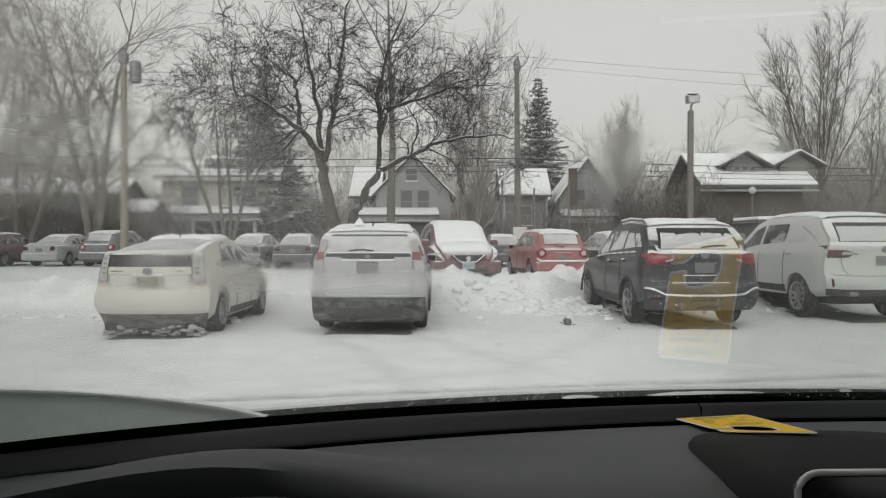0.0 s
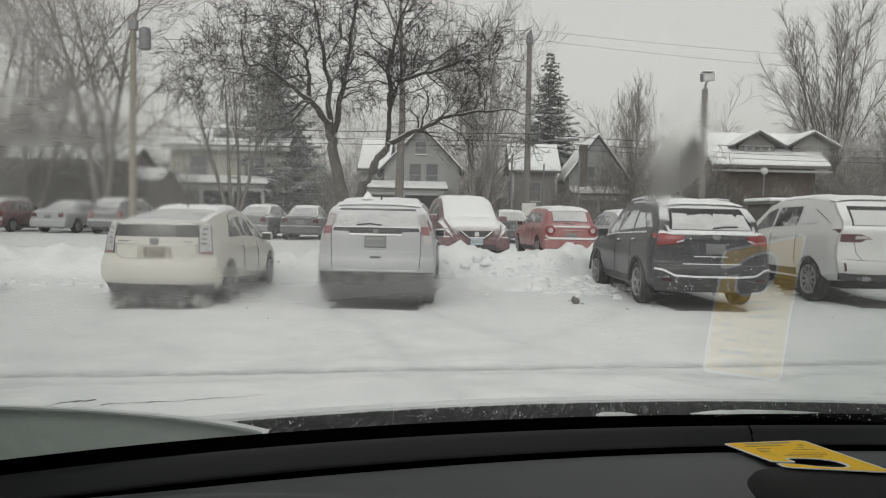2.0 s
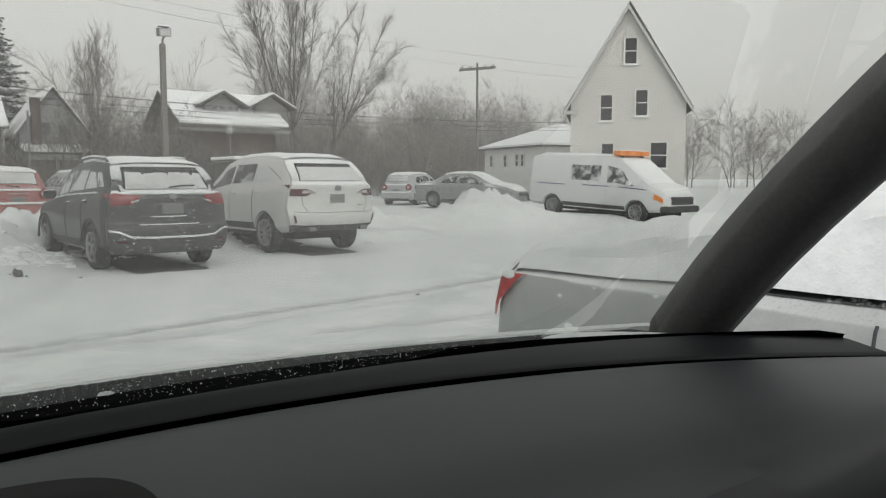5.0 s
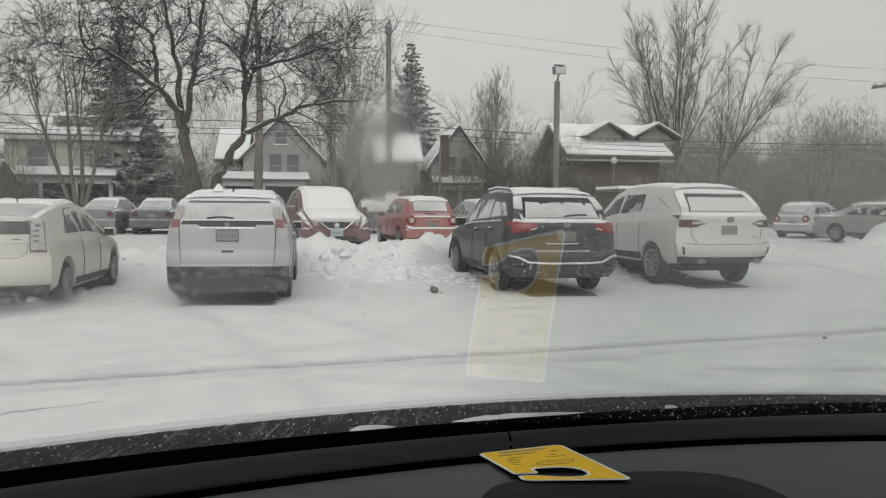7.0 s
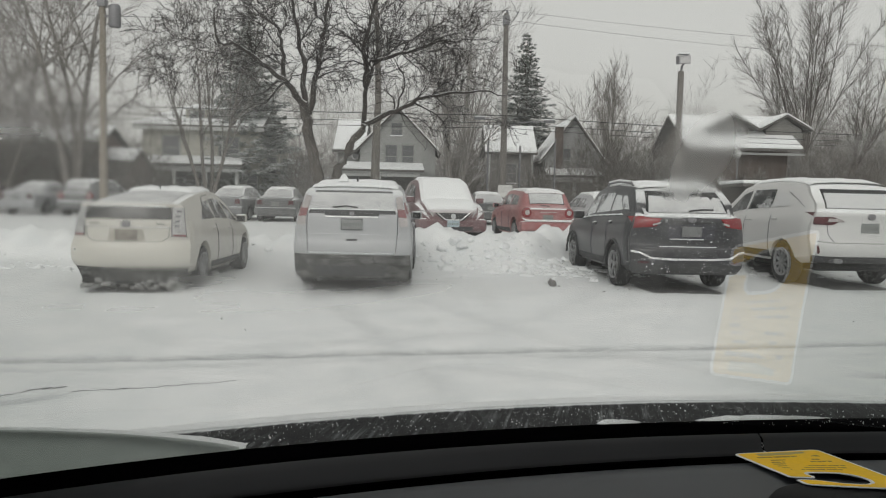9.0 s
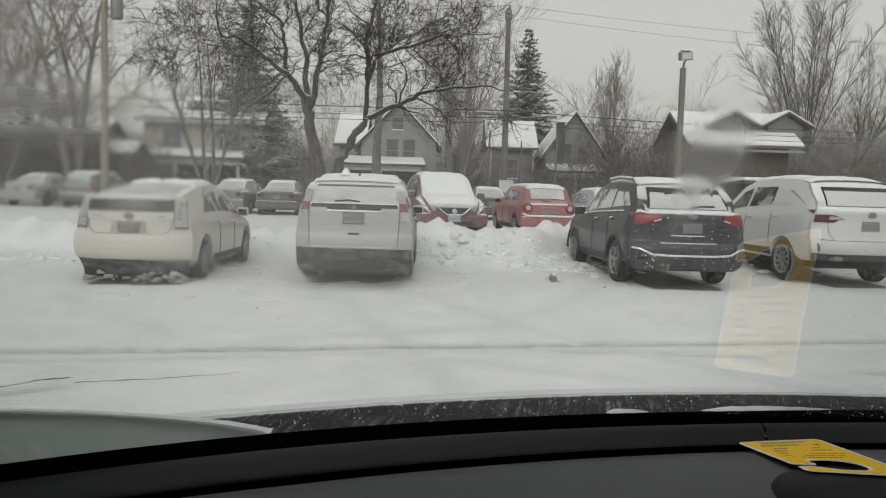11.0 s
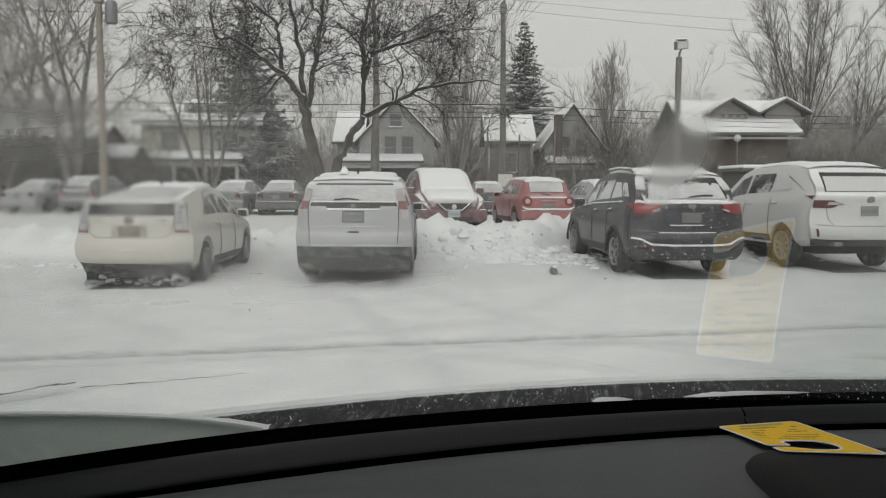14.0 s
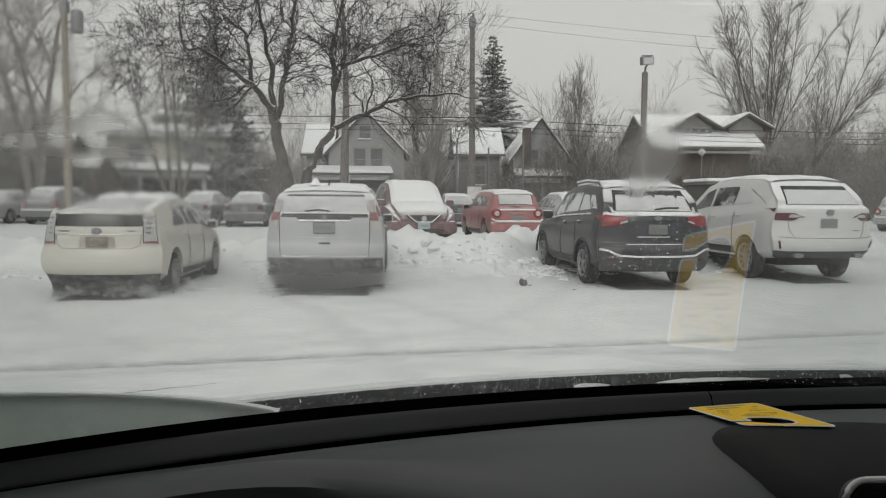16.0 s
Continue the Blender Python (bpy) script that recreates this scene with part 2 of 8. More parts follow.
def slab(points, offset):
    """A polygon given by 3D points, made solid by the offset vector."""
    n = len(points)
    off = Vector(offset)
    verts = [Vector(p) for p in points] + [Vector(p) + off for p in points]
    faces = [tuple(range(n))[::-1], tuple(range(n, 2 * n))] + [(i, (i + 1) % n, n + (i + 1) % n, n + i) for i in range(n)]
    me = mesh_from("slab", verts, faces)
    bm = bmesh.new()
    bm.from_mesh(me)
    bpy.data.meshes.remove(me)
    bmesh.ops.recalc_face_normals(bm, faces=bm.faces)
    return bm


def lathe(profile, segments=24, axis="z"):
    """Turns (radius, height) pairs round an axis."""
    verts, faces = [], []
    for r, h in profile:
        for i in range(segments):
            a = 2 * math.pi * i / segments
            c, s = r * math.cos(a), r * math.sin(a)
            verts.append((c, s, h) if axis == "z" else (h, c, s) if axis == "x" else (c, h, s))
    k = len(profile)
    for j in range(k - 1):
        for i in range(segments):
            i2 = (i + 1) % segments
            faces.append((j * segments + i, j * segments + i2, (j + 1) * segments + i2, (j + 1) * segments + i))
    faces.append(tuple(range(segments))[::-1])
    faces.append(tuple((k - 1) * segments + i for i in range(segments)))
    me = mesh_from("lathe", verts, faces, 35)
    bm = bmesh.new()
    bm.from_mesh(me)
    bpy.data.meshes.remove(me)
    bmesh.ops.recalc_face_normals(bm, faces=bm.faces)
    return bm


def tubes(paths, sides=5):
    """One mesh of tapered tubes; each path is a list of (point, radius)."""
    verts, faces = [], []
    for path in paths:
        base, n = len(verts), len(path)
        for i, (p, r) in enumerate(path):
            d = (path[min(i + 1, n - 1)][0] - path[max(i - 1, 0)][0])
            if d.length < 1e-6:
                d = Vector((0, 0, 1))
            d.normalize()
            a = d.cross(Vector((0.31, 0.17, 0.93)) if abs(d.z) < 0.9 else Vector((1, 0.2, 0))).normalized()
            b = d.cross(a)
            for k in range(sides):
                t = 2 * math.pi * k / sides
                verts.append(p + (a * math.cos(t) + b * math.sin(t)) * r)
        for i in range(n - 1):
            for k in range(sides):
                k2 = (k + 1) % sides
                faces.append((base + i * sides + k, base + i * sides + k2, base + (i + 1) * sides + k2, base + (i + 1) * sides + k))
        faces.append(tuple(base + (n - 1) * sides + k for k in range(sides)))
    return mesh_from("tubes", verts, faces, 80)


def fbm(x, y, z=0.0):
    return noise.fractal((x, y, z), 0.9, 2.1, 4)


# ---- ground ----
TRACKS = [
    ([(-14, 5.3), (-3.6, 7.08), (-1.76, 7.42), (0.32, 7.87), (2.4, 8.28), (3.5, 8.5), (7.57, 9.3), (16, 11.2)], 0.10, 1.0),
    ([(-14, 4.5), (-3.5, 6.6), (0.3, 7.6), (1.6, 7.86), (3.4, 7.95), (8, 8.75), (16, 10.4)], 0.07, 0.35),
    ([(1.3, 7.74), (2.4, 7.72), (3.4, 7.85)], 0.08, 0.5),
    ([(3.9, 7.2), (5.7, 6.98), (9, 7.1), (13, 7.9)], 0.08, 0.6),
    ([(9.5, 17.2), (11.8, 17.4), (12.8, 13.6)], 0.12, 0.5),
    ([(-3.4, 5.3), (-2.83, 5.78), (-2.54, 5.99)], 0.09, 0.6),
    ([(-2.2, 13.0), (-1.0, 10.5), (0.2, 6.6), (0.6, 4.5)], 0.13, 0.30),
    ([(-0.6, 12.8), (0.4, 10.5), (1.6, 8.2), (3.4, 6.4)], 0.13, 0.26),
    ([(3.0, 14), (2.2, 11.5), (0.8, 9.0), (-2.0, 7.6)], 0.13, 0.20),
    ([(-5.0, 12.2), (-4.4, 10), (-2.4, 8), (2, 6.6)], 0.13, 0.20),
]


def track_at(x, y):
    """Groove depth and slush where wheels have passed, as arrays."""
    slush = np.zeros_like(x)
    for pts, w, s in TRACKS:
        best = np.full_like(x, 9.0)
        for (ax, ay), (bx, by) in zip(pts, pts[1:]):
            dx, dy = bx - ax, by - ay
            t = np.clip(((x - ax) * dx + (y - ay) * dy) / (dx * dx + dy * dy), 0, 1)
            best = np.minimum(best, np.hypot(x - ax - t * dx, y - ay - t * dy))
        slush = np.maximum(slush, s * np.exp(-(best / w) ** 2))
    return slush


def bank_height(x, y):
    """Ploughed snow: a lumpy ridge in front of the parked row, and heaps beside it."""
    line = 17.15 + 0.15 * math.sin(x * 0.6) + (1.4 if x > 3.2 else 1.4 * max(0, (x - 2.2)))
    lump = 0.82 + 0.30 * fbm(x * 0.9, y * 0.9) + 0.30 * fbm(x * 2.7, y * 2.7, 4) + 0.14 * fbm(x * 7, y * 7, 9)
    h = 0.68 * math.exp(-((y - line) / (0.62 if y > line else 0.85)) ** 2) * lump * (1 if x < 10 else math.exp(-((x - 10) / 2) ** 2))
    if x < -3.0:
        h *= 0.75
    h += 0.95 * math.exp(-((x - 15.4) / 1.7) ** 2 - ((y - 18.9) / 1.2) ** 2) * lump
    h += 0.5 * math.exp(-((x - 10.6) / 1.6) ** 2 - ((y - 20.2) / 1.0) ** 2) * lump
    h += 0.4 * math.exp(-((y - 13.2 - 0.05 * x) / 0.6) ** 2) * lump * (1 if x < -7.5 else 0)
    return h


# dark ground under the parked cars, bare asphalt with the cars' shade painted in: rear middle, turn, half width, length
BARE_AND_SHADE = [(-4.28, 11.72, 0.5, 0.80, 4.3), (-1.10, 12.28, 0.3, 0.86, 4.4), (4.30, 13.05, 4.0, 0.80, 4.6), (7.72, 14.1, 5.0, 0.78, 4.7), (3.82, 3.62, 183, 0.8, 4.6), (20.28, 21.37, 185, 0.9, 5.4)]


def build_ground():
    far = np.array([35.0, 45, 60, 80, 110, 160, 250, 400, 700, 1500])
    xs = np.concatenate([-far[::-1] - 0, np.arange(-24, 30, 0.14), far])
    ys = np.concatenate([-far[::-1], np.arange(-20, 2, 2.0), np.arange(2, 24, 0.12), np.arange(24, 34, 0.5), far])
    X, Y = np.meshgrid(xs, ys)
    S = track_at(X, Y)
    S[(np.abs(X) > 30) | (Y > 30)] = 0
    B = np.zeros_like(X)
    for cx, cy, turn, w, long in BARE_AND_SHADE:
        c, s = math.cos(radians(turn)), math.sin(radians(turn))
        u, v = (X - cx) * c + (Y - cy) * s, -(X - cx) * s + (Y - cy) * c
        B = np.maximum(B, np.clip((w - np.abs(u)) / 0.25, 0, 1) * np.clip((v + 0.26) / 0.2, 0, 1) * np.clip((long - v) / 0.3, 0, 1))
    Z = np.zeros_like(X)
    for j in range(len(ys)):
        for i in range(len(xs)):
            x, y = xs[i], ys[j]
            if -25 < x < 31 and 1 < y < 34:
                z = 0.013 * fbm(x * 0.5, y * 0.5) + 0.006 * fbm(x * 2.3, y * 2.3, 7)
                if y > 11:
                    z += bank_height(x, y)
                Z[j, i] = z - 0.035 * S[j, i]
    rise = np.clip((np.hypot(X - 20.6, Y - 20.0) - 6.5) / -3.0, 0, 1)
    Z += 0.10 * rise * rise * (3 - 2 * rise)
    far_rise = np.clip((Y - 15.8) / 2.4, 0, 1)
    Z += 0.22 * far_rise * far_rise * (3 - 2 * far_rise)
    n = len(xs)
    verts = np.stack([X.ravel(), Y.ravel(), Z.ravel()], 1)
    faces = [(j * n + i, j * n + i + 1, (j + 1) * n + i + 1, (j + 1) * n + i) for j in range(len(ys) - 1) for i in range(n - 1)]
    me = mesh_from("ground", verts.tolist(), faces)
    me.shade_smooth()
    at = me.attributes.new("slush", "FLOAT", "POINT")
    at.data.foreach_set("value", S.ravel().astype(np.float32))
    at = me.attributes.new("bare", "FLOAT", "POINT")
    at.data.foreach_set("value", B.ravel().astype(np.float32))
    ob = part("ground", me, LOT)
    return tagged(ob, "snow-covered car park with grey wheel tracks and ploughed ridges", "ground", kind="structure")


build_ground()

# loose chunks of ploughed snow on the ridge, and bits of dirt on the lane
rng = random.Random(5)
CHUNKS = []
for k in range(5):
    bm = bmesh.new()
    bmesh.ops.create_icosphere(bm, subdivisions=2, radius=1)
    for v in bm.verts:
        v.co *= 1 + 0.28 * noise.noise(v.co * 1.4 + Vector((k * 3, 0, 0)))
        v.co.z *= 0.7
    me = bpy.data.meshes.new("snow_chunk")
    bm.to_mesh(me)
    bm.free()
    me.shade_smooth()
    me.materials.append(FLUFF)
    CHUNKS.append(me)
heap = thing("snow_chunks", pose(0, 0, 0), "loose chunks of white snow along the ploughed ridge", "snow", kind="stuff")
for k in range(290):
    x = rng.uniform(-1.2, 9.5) if k < 250 else rng.uniform(11, 19)
    y = (16.7 + (1.2 if x > 3.2 else 0) + rng.gauss(0, 0.6)) if k < 250 else rng.gauss(18.6, 1.0)
    s = rng.uniform(0.015, 0.05) if rng.random() < 0.88 else rng.uniform(0.05, 0.11)
    ob = part("snow_chunk", CHUNKS[k % 5], FLUFF, heap)
    ob.matrix_basis = pose(x, y, bank_height(x, y) + 0.22 * min(1, max(0, (y - 15.8) / 2.4)) - s * 0.25, rng.uniform(0, 40), rng.uniform(0, 40), rng.uniform(0, 360)) @ Matrix.Scale(s, 4)


def snow_rubble():
    """Broken lumps of ploughed snow strewn over and before the ridge."""
    rr = random.Random(29)
    bm = bmesh.new()
    bmesh.ops.create_icosphere(bm, subdivisions=2, radius=1)
    bm.verts.ensure_lookup_table()
    unit = [v.co.copy() for v in bm.verts]
    tris = [tuple(v.index for v in f.verts) for f in bm.faces]
    bm.free()
    verts, faces = [], []
    for k in range(1000):
        x = rr.gauss(2.6, 1.3) if k < 600 else rr.uniform(-9, 9.5)
        y = (16.2 + (0.8 if x > 3.2 else 0) + rr.gauss(0, 0.6)) if k < 600 else rr.gauss(17.0 if x > -3.5 else 14.5, 0.8)
        r = rr.uniform(0.015, 0.05) if rr.random() < 0.8 else rr.uniform(0.05, 0.12)
        z = bank_height(x, y) + 0.22 * min(1, max(0, (y - 15.8) / 2.4)) ** 1.6 - r * 0.1
        kx, ky, kz, off = rr.uniform(0.8, 1.6), rr.uniform(0.8, 1.4), rr.uniform(0.5, 0.9), Vector((k * 1.7, 0, 0))
        base = len(verts)
        for u in unit:
            f = 1 + 0.65 * noise.noise(u * 1.9 + off)
            verts.append((x + u.x * f * r * kx, y + u.y * f * r * ky, z + u.z * f * r * kz))
        faces += [tuple(base + i for i in t) for t in tris]
    return tagged(part("snow_rubble", mesh_from("snow_rubble", verts, faces, 70), FLUFF), "broken lumps of ploughed snow along the ridge", "snow", kind="stuff")


snow_rubble()


# ---- vehicles ----
def lerp(a, b, t):
    return a + (b - a) * t


class Shell:
    """A car's outer skin: stations from the rear (y = 0) to the nose, each (y, bottom, belt, top, half width, half roof width)."""

    def __init__(self, rows):
        self.rows = rows

    def station(self, y):
        r = self.rows
        for a, b in zip(r, r[1:]):
            if y <= b[0]:
                t = max(0.0, (y - a[0]) / (b[0] - a[0]))
                return [lerp(p, q, t) for p, q in zip(a, b)]
        return list(r[-1])

    def ring(self, y):
        _, zb, zm, zt, w, wt = self.station(y)
        return [(0, zb), (w - 0.14, zb), (w - 0.035, zb + 0.09), (w, lerp(zb, zm, 0.42)), (w - 0.012, zm - 0.14), (w - 0.045, zm - 0.02),
                (w - 0.06, zm), (wt + 0.012, zt - 0.075), (wt - 0.03, zt - 0.02), (wt - 0.16, zt), (wt * 0.45, zt + 0.012), (0, zt + 0.016)]

    def at(self, y, v, side=1, out=0.0):
        """A point on the skin: v counts along the section from the bottom's middle (0) to the roof's middle (11)."""
        r = self.ring(y)
        i = min(int(v), 10)
        t = v - i
        x, z = lerp(r[i][0], r[i + 1][0], t), lerp(r[i][1], r[i + 1][1], t)
        p = Vector((x * side, y, z))
        if out:
            e = 0.02
            q, s = self.at(y + e, v, side), self.at(y, min(v + 0.05, 11) if v < 10.9 else v - 0.05, side)
            n = (q - p).cross(s - p)
            if n.length > 1e-9:
                n.normalize()
                mid = Vector((0, y, 0.8))
                if n.dot(p - mid) < 0:
                    n = -n
                p = p + n * out
        return p

    def mesh(self):
        ys = []
        for a, b in zip(self.rows, self.rows[1:]):
            k = max(1, round((b[0] - a[0]) / 0.12))
            ys += [lerp(a[0], b[0], i / k) for i in range(k)]
        ys.append(self.rows[-1][0])
        verts, faces = [], []
        for y in ys:
            r = self.ring(y)
            verts += [(x, y, z) for x, z in r] + [(-x, y, z) for x, z in r[-2:0:-1]]
        n = 22
        for j in range(len(ys) - 1):
            for i in range(n):
                i2 = (i + 1) % n
                faces.append((j * n + i, (j + 1) * n + i, (j + 1) * n + i2, j * n + i2))
        faces.append(tuple(range(n)))
        faces.append(tuple((len(ys) - 1) * n + i for i in range(n))[::-1])
        return mesh_from("body", verts, faces, 32)

    def patch(self, corners, side=1, out=0.006, nu=8, nv=4, both=False, swell=0.0, seed=0, edge=0.15):
        """A panel laid on the skin. corners: (y, v) low-rear, low-front, high-front, high-rear. both: right across the middle."""
        verts, faces = [], []
        (ya, va), (yb, vb), (yc, vc), (yd, vd) = corners
        cols = [(s, i / nv) for s, i in ([(1, i) for i in range(nv + 1)] + [(-1, i) for i in range(nv - 1, -1, -1)] if both else [(side, i) for i in range(nv + 1)])]
        for j in range(nu + 1):
            u = j / nu
            for c, (s, v) in enumerate(cols):
                y = lerp(lerp(ya, yb, u), lerp(yd, yc, u), v)
                vv = lerp(lerp(va, vb, u), lerp(vd, vc, u), v)
                o = out
                if swell:
                    c01 = c / (len(cols) - 1)
                    rim = min(u, 1 - u, c01, 1 - c01) / edge
                    o += swell * min(1, max(0, rim)) ** 0.5 * (0.85 + 0.5 * fbm(y * 1.6 + seed, vv * 0.9 * s, seed))
                verts.append(self.at(y, vv, s, o))
        n = len(cols)
        for j in range(nu):
            for i in range(n - 1):
                faces.append((j * n + i, (j + 1) * n + i, (j + 1) * n + i + 1, j * n + i + 1))
        me = mesh_from("panel", verts, faces, 40)
        bm = bmesh.new()
        bm.from_mesh(me)
        bpy.data.meshes.remove(me)
        bmesh.ops.recalc_face_normals(bm, faces=bm.faces)
        for f in bm.faces:
            f.smooth = True
        return bm


def cut_arches(me, wheels, radius, half):
    """Cuts the wheel openings through the body's sides."""
    ob = new("body_cut", me)
    for y in wheels:
        for s in (1, -1):
            cutter = new("arch_cut", None)
            cm = bpy.data.meshes.new("arch_cut")
            bm = bmesh.new()
            bmesh.ops.create_cone(bm, cap_ends=True, segments=28, radius1=radius, radius2=radius, depth=0.66,
                                  matrix=Matrix.Translation((s * (half - 0.02), y, 0.34)) @ Matrix.Rotation(radians(90), 4, "Y"))
            bm.to_mesh(cm)
            bm.free()
            bpy.data.objects.remove(cutter)
            cutter = new("arch_cut", cm)
            mod = ob.modifiers.new("arch", "BOOLEAN")
            mod.object, mod.operation, mod.solver = cutter, "DIFFERENCE", "EXACT"
            dg = bpy.context.evaluated_depsgraph_get()
            out = bpy.data.meshes.new_from_object(ob.evaluated_get(dg))
            ob.modifiers.clear()
            ob.data = out
            bpy.data.objects.remove(cutter)
    out = ob.data
    bpy.data.objects.remove(ob)
    out.shade_smooth()
    out.set_sharp_from_angle(angle=radians(32))
    return out


def add_wheel(car, x, y, r, width=0.21, spokes=10):
    s = 1 if x > 0 else -1
    w = new("wheel")
    w.parent = car
    w.matrix_basis = Matrix.Translation((x, y, r))
    w.empty_display_size = 0.1
    o = width / 2
    tyre = part("tyre", lathe([(r * 0.62, -o), (r * 0.94, -o), (r, -o * 0.7), (r, o * 0.7), (r * 0.94, o), (r * 0.68, o), (r * 0.62, o * 0.8)], 28, "x"), RUBBER, w)
    if s < 0:
        tyre.matrix_basis = Matrix.Rotation(radians(180), 4, "Z")
    bm = lathe([(r * 0.66, -0.03), (r * 0.66, 0.03), (r * 0.58, 0.015), (r * 0.56, -0.06), (r * 0.2, -0.04), (r * 0.17, 0.005)], 28, "x")
    for k in range(spokes):
        a = 2 * math.pi * k / spokes
        q = bmesh.new()
        bmesh.ops.create_cube(q, size=1, matrix=Matrix.Rotation(a, 4, "X") @ Matrix.Translation((-0.005, 0, r * 0.37)) @ Matrix.Diagonal((0.035, r * 0.11, r * 0.46, 1)))
        me = bpy.data.meshes.new("spoke")
        q.to_mesh(me)
        q.free()
        bm.from_mesh(me)
        bpy.data.meshes.remove(me)
    rim = part("rim", bm, ALLOY, w)
    rim.matrix_basis = Matrix.Translation((s * o * 0.9, 0, 0)) @ Matrix.Rotation(0 if s > 0 else radians(180), 4, "Z")


def add_mirror(car, x, y, z, material):
    s = 1 if x > 0 else -1
    bm = box(min(x, x + s * 0.2), y - 0.06, z - 0.07, max(x, x + s * 0.2), y + 0.08, z + 0.08, 0.035)
    m = part("mirror", bm, material, car)
    part("mirror_glass", box(min(x + s * 0.03, x + s * 0.18), y - 0.066, z - 0.05, max(x + s * 0.03, x + s * 0.18), y - 0.06, z + 0.055), GLASS_CLEAR, m)


def add_plate(car, y, z, facing=-1, bars=True, tone=None):
    p = part("number_plate", box(-0.155, min(y, y + facing * 0.014), z - 0.078, 0.155, max(y, y + facing * 0.014), z + 0.078, 0.004), tone or PLATE, car)
    if bars:
        for i in range(6):
            x = -0.11 + i * 0.044
            part("bar", box(x - 0.009, min(y + facing * 0.014, y + facing * 0.016), z - 0.03, x + 0.009, max(y + facing * 0.014, y + facing * 0.016), z + 0.022), PLATE_INK, p)


def vehicle(name, m, label, category, rows, paint, wheels, wheel_r=0.345, side_windows=(), rear_window=None, windscreen=None, snow_roof=None, snow_hood=None, snow_rear=None,
            mirror_y=None, group="parked cars", cut=True, cladding=True, handles=(), snow_front=None, windows_glass=None, seed=1, spokes=10):
    """A parked car whose rear stands at y = 0 of its own frame, with wheels, glass and a load of snow."""
    car = thing(name, m, label, category, group)
    shell = Shell(rows)
    half = max(r[4] for r in rows)
    me = shell.mesh()
    if cut:
        me = cut_arches(me, wheels, wheel_r + 0.055, half)
    part("body", me, paint, car)
    for y in wheels:
        for s in (1, -1):
            add_wheel(car, s * (half - 0.13), y, wheel_r, spokes=spokes)
    part("underbody", box(-half + 0.34, 0.5, 0.26, half - 0.34, rows[-1][0] - 0.4, 0.5, 0.03), UNDER, car)
    glass = windows_glass or GLASS
    for c in side_windows:
        for s in (1, -1):
            part("side_window", shell.patch(c, s, 0.005, 8, 4), glass, car)
    if rear_window:
        part("rear_window", shell.patch(rear_window, 1, 0.005, 6, 5, both=True), glass, car)
    if windscreen:
        part("windscreen", shell.patch(windscreen, 1, 0.005, 6, 5, both=True), glass, car)
    for tag, c, t in (("roof_snow", snow_roof, 0.05), ("hood_snow", snow_hood, 0.05), ("rear_window_snow", snow_rear, 0.012), ("windscreen_snow", snow_front, 0.03)):
        if c:
            part(tag, shell.patch(c, 1, 0.008, 20, 9, both=True, swell=t, seed=seed, edge=0.1), FROST if tag == "rear_window_snow" else SNOW, car, "thin grey snow on the glass" if tag == "rear_window_snow" else "white snow lying on the car")
    if cladding:
        for s in (1, -1):
            part("sill", shell.patch(((wheels[0] + 0.42, 1.6), (wheels[1] - 0.42, 1.6), (wheels[1] - 0.42, 2.35), (wheels[0] + 0.42, 2.35)), s, 0.008, 6, 2), CLADDING, car)
    for y in handles:
        for s in (1, -1):
            p = shell.at(y, 4.55, s, 0.02)
            part("door_handle", box(p.x - 0.015, y - 0.1, p.z - 0.016, p.x + 0.015, y + 0.1, p.z + 0.016, 0.01), paint, car)
    for y in (handles and [h + 0.16 for h in handles] or ()):
        for s in (1, -1):
            pts = [shell.at(y, v, s, 0.003) for v in (2.3, 3, 4, 5, 5.9)]
            part("door_gap", tubes([[(q, 0.006) for q in pts]], 4), INK, car)
    if mirror_y:
        for s in (1, -1):
            p = shell.at(mirror_y, 6.15, s)
            add_mirror(car, p.x - s * 0.01, mirror_y, p.z + 0.06, paint)
    return car, shell


def rear_quad(pts, depth=0.012):
    """A piece laid on the rear face; pts are (x, y, z)."""
    return slab(pts, (0, -depth, 0))


